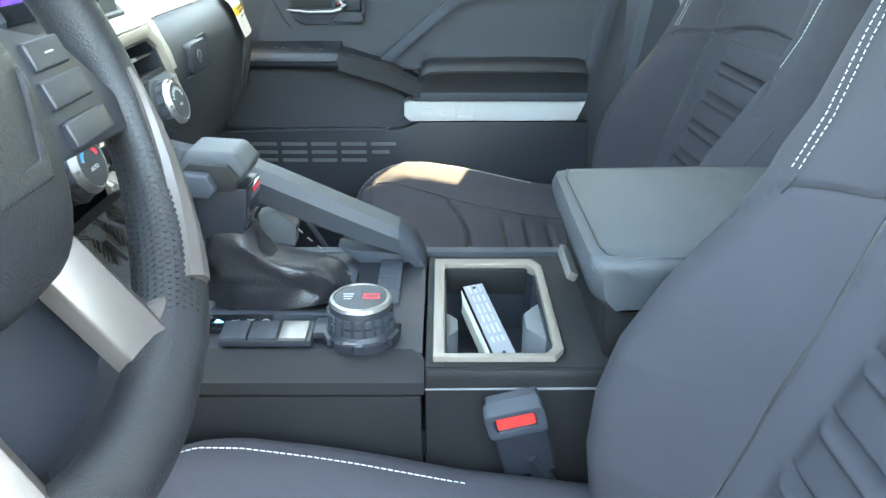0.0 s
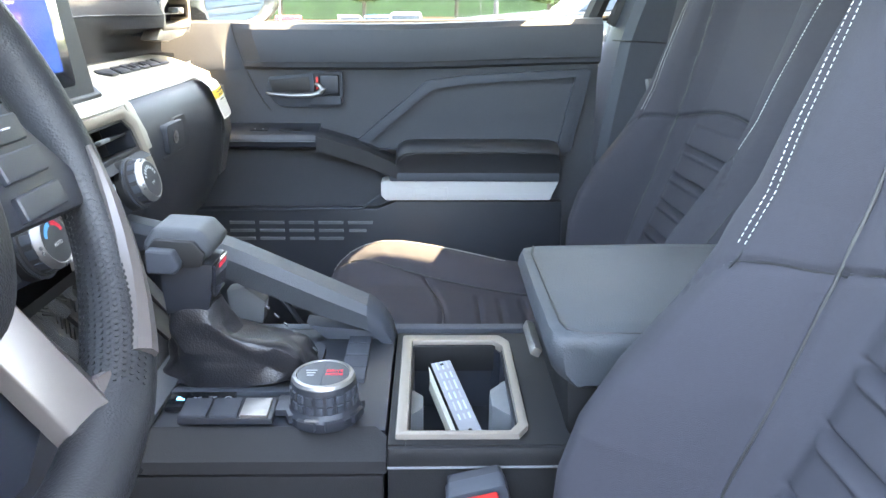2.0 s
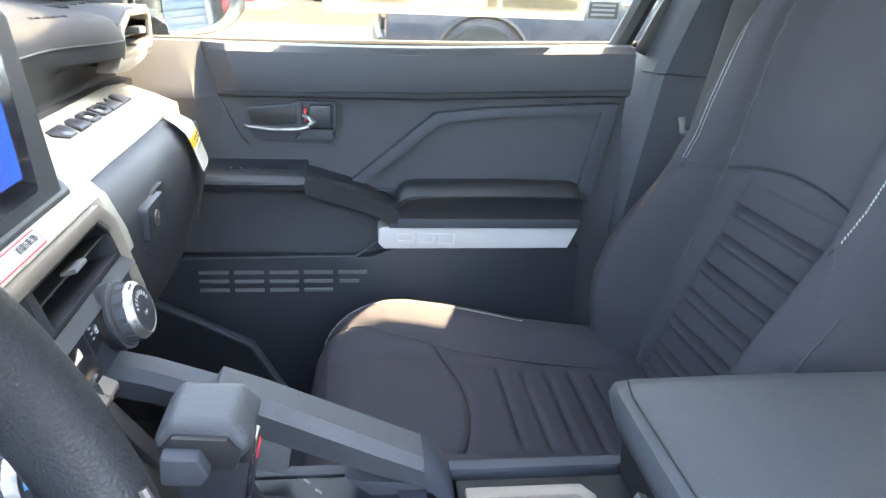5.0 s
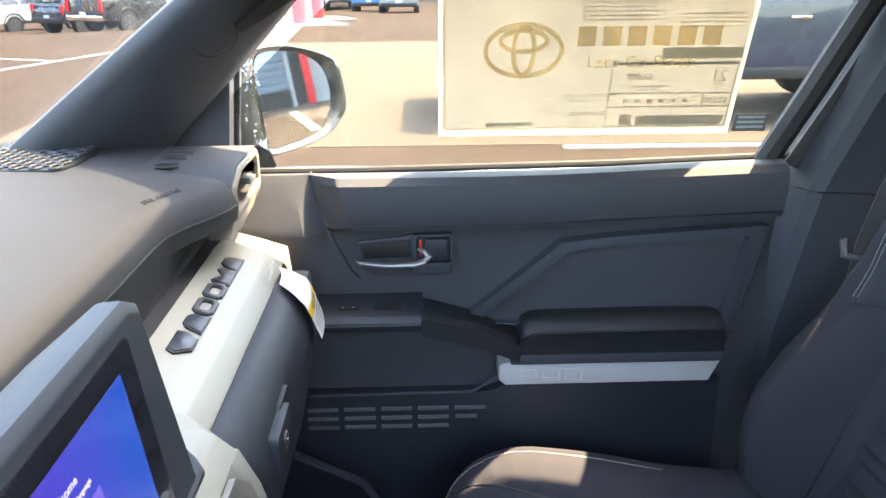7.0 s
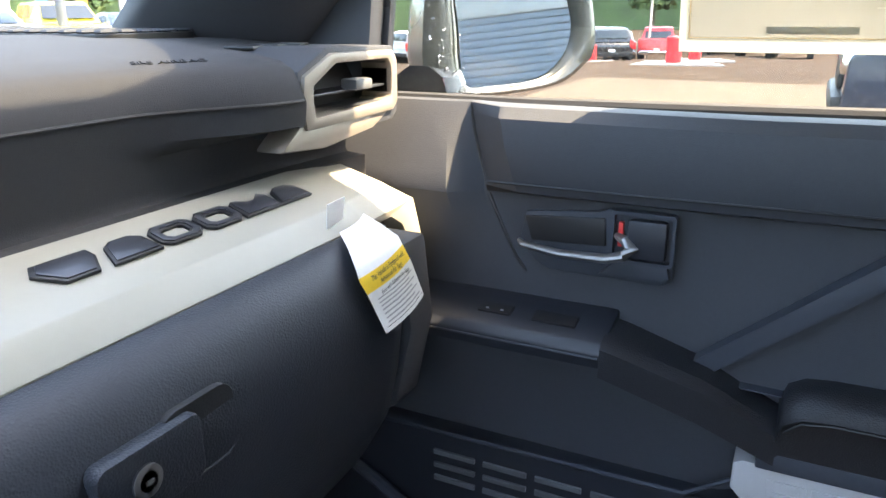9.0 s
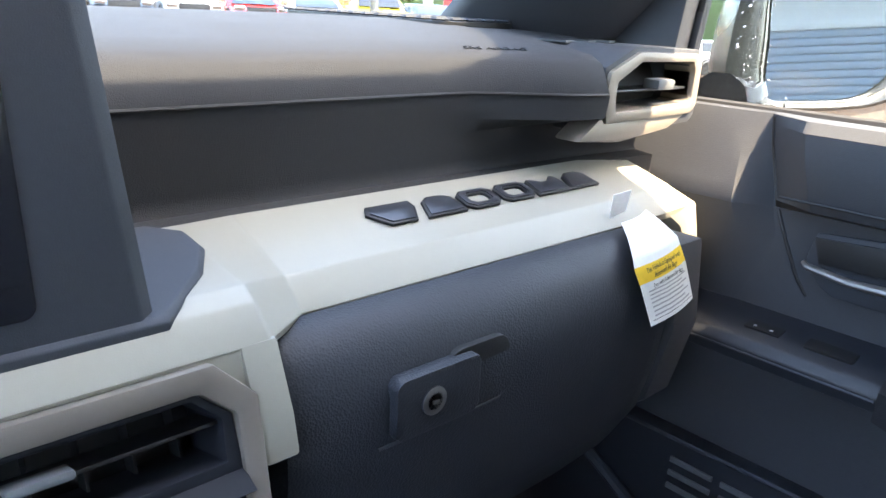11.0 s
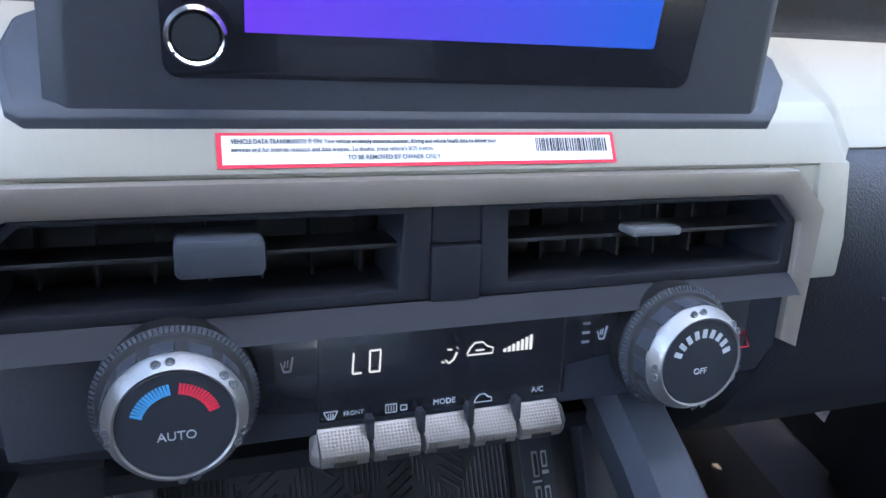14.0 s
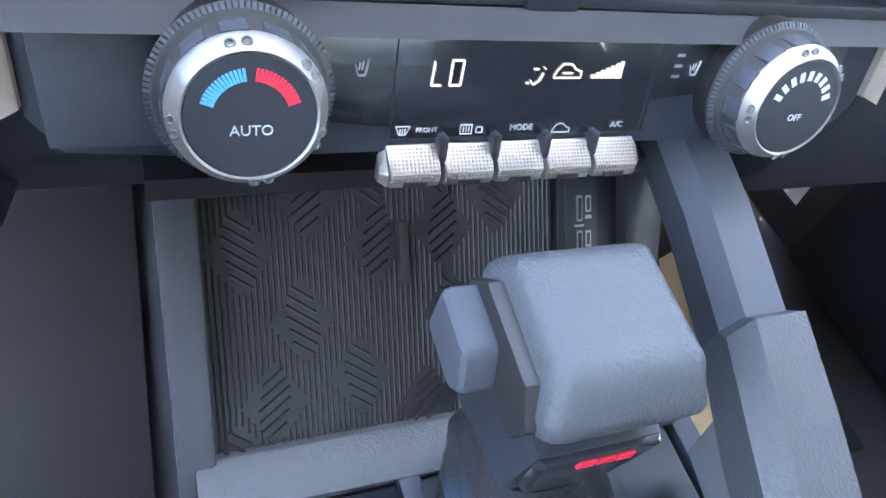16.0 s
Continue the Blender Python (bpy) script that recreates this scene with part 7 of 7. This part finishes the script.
def vehicle(kind, colour, at, heading):
    """A parked vehicle; its front points along -x before turning by heading degrees."""
    car_ = thing("parked_" + kind, WORD[colour] + " " + kind + " parked on the lot", "car", "parked vehicles")
    pt = PAINTS[colour]
    if kind == "pickup":
        L, hood, roof = 5.4, 1.05, 1.82
        side = [(0, 0.48), (0.02, 0.95), (0.15, 1.08), (1.35, 1.18), (3.65, 1.22), (3.70, 1.25), (5.32, 1.25), (5.38, 0.62), (5.0, 0.48)]
        cab_ = [(1.30, 1.17), (2.05, roof - 0.06), (2.3, roof), (3.35, roof), (3.55, roof - 0.06), (3.68, 1.21)]
    elif kind == "sedan":
        L, roof = 4.6, 1.45
        side = [(0, 0.40), (0.0, 0.70), (0.15, 0.80), (1.25, 0.95), (3.7, 0.98), (4.50, 0.98), (4.58, 0.85), (4.58, 0.42)]
        cab_ = [(1.15, 0.94), (1.95, roof - 0.05), (2.2, roof), (3.2, roof), (3.5, roof - 0.06), (4.05, 0.97)]
    else:
        L, roof = 4.6, 1.72
        side = [(0, 0.45), (0.0, 0.82), (0.12, 0.95), (1.15, 1.05), (4.45, 1.10), (4.58, 0.95), (4.58, 0.5)]
        cab_ = [(1.05, 1.04), (1.75, roof - 0.06), (2.0, roof), (4.05, roof - 0.03), (4.3, roof - 0.15), (4.50, 1.09)]
    W = 0.95
    part("body", prism(side, "y", -W, W, 0.07, 3), pt, car_)
    bm = bmesh.new()
    rows = [[bm.verts.new((x, s * (W - 0.04 - 0.30 * (z - 1.1)), z)) for x, z in cab_] for s in (-1, 1)]
    bm.faces.new(rows[0])
    bm.faces.new(rows[1][::-1])
    for i in range(len(cab_)):
        j = (i + 1) % len(cab_)
        bm.faces.new((rows[0][i], rows[1][i], rows[1][j], rows[0][j]))
    bmesh.ops.recalc_face_normals(bm, faces=bm.faces)
    part("cabin", bevelled(bm, 0.05, 3), pt, car_)
    zg0, zg1 = (1.03 if kind == "sedan" else 1.22), roof - 0.10
    panes = ((1.75, 2.55), (2.63, 3.38)) if kind != "suv" else ((1.5, 2.35), (2.43, 3.25), (3.33, 4.15))
    for s in (-1, 1):
        for i, (a, b) in enumerate(panes):
            sl = 0.42 if i == 0 else 0.05
            part("side_window", loft([[(a, s * (W - 0.035 - 0.30 * (zg0 - 1.1)), zg0), (b, s * (W - 0.035 - 0.30 * (zg0 - 1.1)), zg0), (b, s * (W - 0.06 - 0.30 * (zg0 - 1.1)), zg0), (a, s * (W - 0.06 - 0.30 * (zg0 - 1.1)), zg0)],
                                      [(a + sl, s * (W - 0.032 - 0.30 * (zg1 - 1.1)), zg1), (b, s * (W - 0.032 - 0.30 * (zg1 - 1.1)), zg1), (b, s * (W - 0.06 - 0.30 * (zg1 - 1.1)), zg1), (a + sl, s * (W - 0.06 - 0.30 * (zg1 - 1.1)), zg1)]]), CARGLASS, car_)
            part("door_handle", box((0.20, 0.04, 0.035), (b - 0.16, s * (W + 0.012), 1.03), bevel=0.01), CHROME, car_)
        part("door_gap", box((0.012, 0.012, 0.6), (2.59 if kind == "pickup" else 2.39, s * W, 0.83)), DEEP, car_)
        part("sill_moulding", box((2.2, 0.06, 0.12), (2.5, s * (W + 0.01), 0.52), bevel=0.02), DEEP, car_)
        part("headlamp", box((0.22, 0.34, 0.16), (0.08, s * 0.72, 0.90), bevel=0.03), CHROME, car_)
        part("tail_lamp", box((0.12, 0.16, 0.40), (L - 0.06 if kind == "pickup" else 4.52, s * 0.86, 0.98), bevel=0.03), TAIL, car_)
        for wx in ((0.95, 4.30) if kind == "pickup" else (0.85, 3.75)):
            wh = part("wheel", lathe([(0.0, -0.12), (0.24, -0.12), (0.37, -0.13), (0.40, -0.08), (0.40, 0.08), (0.37, 0.13), (0.24, 0.12), (0.0, 0.12)], pose(wx, s * (W - 0.10), 0.40, 90, 0, 0), 32), TYRE, car_)
            part("rim", lathe([(0.235, 0.125), (0.245, 0.14), (0.215, 0.14), (0.205, 0.10), (0.205, 0.08), (0.235, 0.08)], pose(wx, s * (W - 0.10), 0.40, 90 if s < 0 else -90, 0, 0), 32), GREYP, wh)
            part("wheel_disc", lathe([(0.0, 0.125), (0.21, 0.120), (0.21, 0.128), (0.0, 0.131)], pose(wx, s * (W - 0.10), 0.40, 90 if s < 0 else -90, 0, 0), 28), DEEP, wh)
            part("spokes", merged(*[(lambda b_, q: (b_.transform(pose(wx, s * (W + 0.01), 0.40, 90, 0, 0) @ pose(0, 0, 0, 0, 0, 60 * q)), b_)[1])(box((0.035, 0.16, 0.07), (0, 0.11, 0)), q) for q in range(6)]), GREYP, wh)
            part("wheel_arch", tube([(wx + 0.47 * math.cos(t), s * (W + 0.005), 0.42 + 0.47 * math.sin(t)) for t in [math.pi * k / 14 for k in range(15)]], 0.035, 6), DEEP, car_)
    part("windscreen", loft([[(cab_[0][0] + 0.12, -0.78, zg0), (cab_[0][0] + 0.12, 0.78, zg0), (cab_[0][0] + 0.06, 0.78, zg0), (cab_[0][0] + 0.06, -0.78, zg0)], [(cab_[1][0] - 0.02, -0.68, roof - 0.1), (cab_[1][0] - 0.02, 0.68, roof - 0.1), (cab_[1][0] - 0.1, 0.68, roof - 0.1), (cab_[1][0] - 0.1, -0.68, roof - 0.1)]]), CARGLASS, car_)
    part("rear_screen", box((0.06, 1.35, 0.36), ({"pickup": 3.63, "suv": 4.42, "sedan": 3.80}[kind], 0, 1.42 if kind != "sedan" else 1.20), (0, -50 if kind == "sedan" else -14, 0), 0.02), CARGLASS, car_)
    part("grille", box((0.06, 1.0, 0.28), (0.0, 0, 0.82), bevel=0.02), DEEP, car_)
    part("bumper", box((0.16, 1.8, 0.2), (0.0, 0, 0.56), bevel=0.05), DEEP, car_)
    part("rear_bumper", box((0.16, 1.8, 0.2), (L - 0.03, 0, 0.58), bevel=0.05), CHROME if kind == "pickup" else DEEP, car_)
    part("number_plate", box((0.02, 0.30, 0.15), (L + 0.05 if kind == "pickup" else 4.60, 0, 0.72)), PAPERW, car_)
    car_.matrix_basis = pose(at[0], at[1], lot_z(at[0], at[1]), 0, 0, heading)
    return car_


vehicle("pickup", "navy", (0.15, 7.70, 0), 0)
# both unseen: the pickup is added to block sky light at the driver's side
vehicle("pickup", "black", (-2.4, -2.85, 0), 0)
vehicle("suv", "black", (-2.0, -6.0, 0), 0)
for kind, colour, x, y, h in (("suv", "black", -10.1, 37.6, -66), ("pickup", "red", -8.4, 45.0, -80), ("suv", "blue", -3.0, 47.0, -90), ("pickup", "black", -9.6, 32.1, -118), ("suv", "navy", -12.5, 33.9, -118), ("suv", "white", -16.4, 36.3, -118),
                              ("pickup", "grey", -12.4, 52.0, -75), ("suv", "white", -6.0, 54.0, -80), ("sedan", "red", 2.2, 44.0, -90), ("suv", "grey", -1.2, 41.5, -90), ("sedan", "white", 4.8, 40.0, -90), ("pickup", "white", 8.0, 41.0, -90), ("sedan", "blue", 11.2, 40.0, -90), ("suv", "red", 14.4, 40.5, -90), ("sedan", "white", 17.6, 41.0, -90)):
    vehicle(kind, colour, (x, y, 0), h)
# rows of cars facing the truck's nose
row_a = ("grey", "white", "red", "white", "blue", "black", "white", "red", "white", "yellow", "navy", "white", "grey")
for k, colour in enumerate(row_a):
    az = radians(-3 + 4.6 * k)
    d = 29.0 - 0.35 * k
    vehicle("sedan" if k % 3 else "suv", colour, (-d * math.cos(az), d * math.sin(az), 0), 180 - math.degrees(az) * 0.6)
row_b = ("white", "red", "grey", "white", "blue", "white", "black", "red", "white", "grey")
for k, colour in enumerate(row_b):
    az = radians(2 + 5.2 * k)
    vehicle("suv" if k % 2 else "pickup", colour, (-40 * math.cos(az), 40 * math.sin(az), 0), 180 - math.degrees(az) * 0.6)
# red bollards on white bases
REDPAINT = mat("red_paint", (0.62, 0.02, 0.025), 0.45)
for x, y in ((-3.40, 20.3), (-3.65, 25.9), (4.6, 20.6), (-9.0, 33.0), (6.8, 26.0)):
    bo = thing("bollard", "red bollard on a white painted island of the lot", "bollard", "bollards", at=(x, y, lot_z(x, y)))
    part("post", lathe([(0.0, 0.0), (0.20, 0.0), (0.20, 0.68), (0.17, 0.72), (0.0, 0.73)], None, 20), REDPAINT, bo)
    part("base", prism([(-0.9, -0.9), (1.3, -0.3), (0.6, 0.9), (-0.8, 0.6)], "z", 0.0, 0.06, 0.01), LINEP, bo)
# light poles and flags
for x, y, h in ((-21, 16, 8), (-34, 8, 9), (-14, 34, 8), (4, 46, 9), (-40, 30, 9)):
    po = thing("lamp_post", "grey metal lamp post standing on the lot", "lamp post", "lamp posts", at=(x, y, lot_z(x, y)))
    part("pole", lathe([(0.0, 0.0), (0.16, 0.0), (0.10, h), (0.0, h)], None, 12), GREYP, po)
    part("lamp_head", box((0.7, 0.3, 0.12), (0.3, 0, h), bevel=0.03), GREYP, po)
fg = random.Random(8)
flag_spots = []
for k in range(22):
    az, d = radians(4 + 2.25 * k + fg.random()), 31 + 7 * fg.random()
    flag_spots.append((-d * math.cos(az), d * math.sin(az), ("blue", "orange", "white", "red", "orange", "yellow", "white")[k % 7]))
for x, y, c in flag_spots + [(-13.5, 37, "blue"), (-8, 40, "white"), (3, 45, "red"), (10, 44, "blue")]:
    fl = thing("feather_flag", WORD[c] + " feather flag standing between parked cars", "flag", "feather flags", at=(x, y, lot_z(x, y)))
    part("mast", tube([(0, 0, 0), (0, 0, 2.2), (0, 0.1, 3.2), (0, 0.4, 3.6)], 0.025, 6), GREYP, fl)
    part("cloth", prism([(0.03, 1.0), (0.55, 1.1), (0.6, 2.8), (0.4, 3.55), (0.08, 3.1)], "x", -0.01, 0.01), PAINTS[c], fl)
# workshop behind the truck, seen in the door mirror
SIDING = mat("pale_blue_metal_siding", (0.13, 0.16, 0.20), 0.5, grain=0.2, gscale=30, var=0.06, vscale=1.5)
WALLP = mat("white_wall_paint", (0.30, 0.30, 0.295), 0.7, var=0.08, vscale=1.0)
ws = thing("workshop_building", "workshop building with pale blue ribbed walls and red posts", "building")
part("wall", merged(span(30.2, 30.6, -16, -0.5, 0, 8), span(30.2, 30.6, 9.0, 20, 0, 8), span(30.2, 30.6, -0.5, 9.0, 6.45, 8)), WALLP, ws)
part("roof", span(29.6, 46, -16.4, 20.4, 8.0, 8.3), GREYP, ws)
part("dark_opening", span(31.5, 31.7, 7.9, 9.1, 0, 6.5), GREYP, ws)
part("plinth", span(30.0, 30.25, -0.1, 8.0, 0.0, 0.75), DEEP, ws)
part("head_trim", span(29.95, 30.25, -0.3, 8.3, 6.15, 6.45, 0.01), WALLP, ws)
rd = part("ribbed_wall", span(30.1, 30.3, -0.1, 7.9, 0.75, 6.15), SIDING, ws)
for k in range(18):
    part("slat", box((0.10, 8.0, 0.26), (30.07, 3.9, 0.90 + 0.30 * k), bevel=0.03), SIDING, rd)
part("corner_trim", span(29.95, 30.2, 7.9, 8.08, 0, 6.2, 0.01), WALLP, ws)
for y0 in (8.62, -0.36):
    part("red_post", span(29.85, 30.1, y0, y0 + 0.28, 0, 6.3, 0.01), REDPAINT, ws)
tagged(part("parking_line", prism([(15.4, 4.9), (15.4, 5.15), (26.5, 7.15), (26.5, 6.85)], "z", 0.0, 0.012), LINEP), "painted white parking line on the lot", "parking line", "parking lines", "structure")
# shop front across the lot, seen over the dashboard
SHOP = mat("tan_rendered_wall", (0.55, 0.36, 0.18), 0.8, var=0.1, vscale=0.6)
sp_ = thing("shop_building", "tan rendered shop building with a white fascia", "building", at=(-50, 14, 0))
part("wall", span(-4, 0, -6, 6, 0, 6.2), SHOP, sp_)
part("fascia", span(-4.2, 0.3, -6.3, 6.3, 4.6, 5.6, 0.02), WALLP, sp_)
for k in range(4):
    w_ = part("shop_window", span(-0.1, 0.06, -5.2 + 2.8 * k, -3.2 + 2.8 * k, 0.6, 3.4), CARGLASS, sp_)
    part("window_frame", frame_of(rrect(-5.3 + 2.8 * k, -3.1 + 2.8 * k, 0.5, 3.5, 0.02), rrect(-5.2 + 2.8 * k, -3.2 + 2.8 * k, 0.6, 3.4, 0.02), "x", 0.0, 0.12), WALLP, w_)
# trees along the far edge
LEAF = mat("green_foliage", (0.075, 0.12, 0.028), 0.7, var=0.5, vscale=1.2)
LEAF2 = mat("light_green_foliage", (0.11, 0.16, 0.04), 0.7, var=0.5, vscale=1.2)
BARK = mat("grey_brown_bark", (0.12, 0.09, 0.07), 0.9, grain=0.8, gscale=12, bump_dist=0.02)


def tree(x, y, h, seed):
    rg = random.Random(seed)
    tr_ = thing("tree", "leafy green tree at the edge of the lot", "tree", "trees", at=(x, y, lot_z(x, y)))
    bms = [tube([(0, 0, 0), (0.1, 0.05, h * 0.3), (0, 0.1, h * 0.6)], [0.22, 0.16, 0.08], 8)]
    for k in range(5):
        a = rg.random() * 6.28
        bms.append(tube([(0, 0.05, h * (0.3 + 0.05 * k)), (math.cos(a) * h * 0.15, math.sin(a) * h * 0.15, h * (0.5 + 0.05 * k)), (math.cos(a) * h * 0.25, math.sin(a) * h * 0.25, h * (0.62 + 0.05 * k))], [0.09, 0.06, 0.02], 6))
    part("trunk", merged(*bms), BARK, tr_)
    verts, faces = [], []
    for k in range(1500):
        a, rr_, zz = rg.random() * 6.28, rg.random() ** 0.5, rg.random()
        lump = 0.75 + 0.35 * math.sin(3 * a + seed) * math.cos(5 * zz + seed)
        R = h * 0.34 * lump * math.sin(math.pi * (0.12 + 0.83 * zz)) ** 0.7
        c = Vector((R * rr_ * math.cos(a), R * rr_ * math.sin(a), h * (0.32 + 0.68 * zz)))
        sz = h * 0.028 * (0.6 + rg.random())
        ax = Vector((rg.random() - 0.5, rg.random() - 0.5, rg.random() - 0.5)).normalized()
        p, q = ax.orthogonal().normalized() * sz, ax.cross(ax.orthogonal()).normalized() * sz
        i = len(verts)
        verts += [c - p, c - q * 0.6, c + p, c + q * 0.6]
        faces.append((i, i + 1, i + 2, i + 3))
    me = bpy.data.meshes.new("crown")
    me.from_pydata(verts, [], faces)
    me.materials.append(LEAF if seed % 2 else LEAF2)
    ob = new("crown", me)
    ob.parent = tr_


tree_spots = [(-28, 60, 9), (-20, 58, 8), (-12, 61, 10), (-5, 57, 8), (2, 60, 9), (9, 58, 8), (17, 61, 10), (26, 60, 9), (-37, 56, 9), (-55, 30, 10), (-58, 21, 9), (-60, 12, 10), (-57, 3, 8), (-60, -7, 10), (-50, 40, 9), (-57, -17, 9), (-45, 48, 10), (-58, 36, 9)]
for k, (x, y, h) in enumerate(tree_spots):
    tree(x, y, h, k + 1)
FARW = mat("far_woods", (0.05, 0.085, 0.03), 0.9, var=0.5, vscale=0.3)
rg = random.Random(5)
secs = []
for k in range(120):
    a = math.pi * 2 * k / 120
    hh = 7 + 4 * rg.random()
    secs.append([(130 * math.cos(a), 130 * math.sin(a), -2.5), (130 * math.cos(a), 130 * math.sin(a), hh), (134 * math.cos(a), 134 * math.sin(a), hh * 0.8), (136 * math.cos(a), 136 * math.sin(a), -2.5)])
tagged(part("backdrop", loft(secs, ring=True), FARW), "distant belt of green trees round the lot", "woods", kind="stuff")
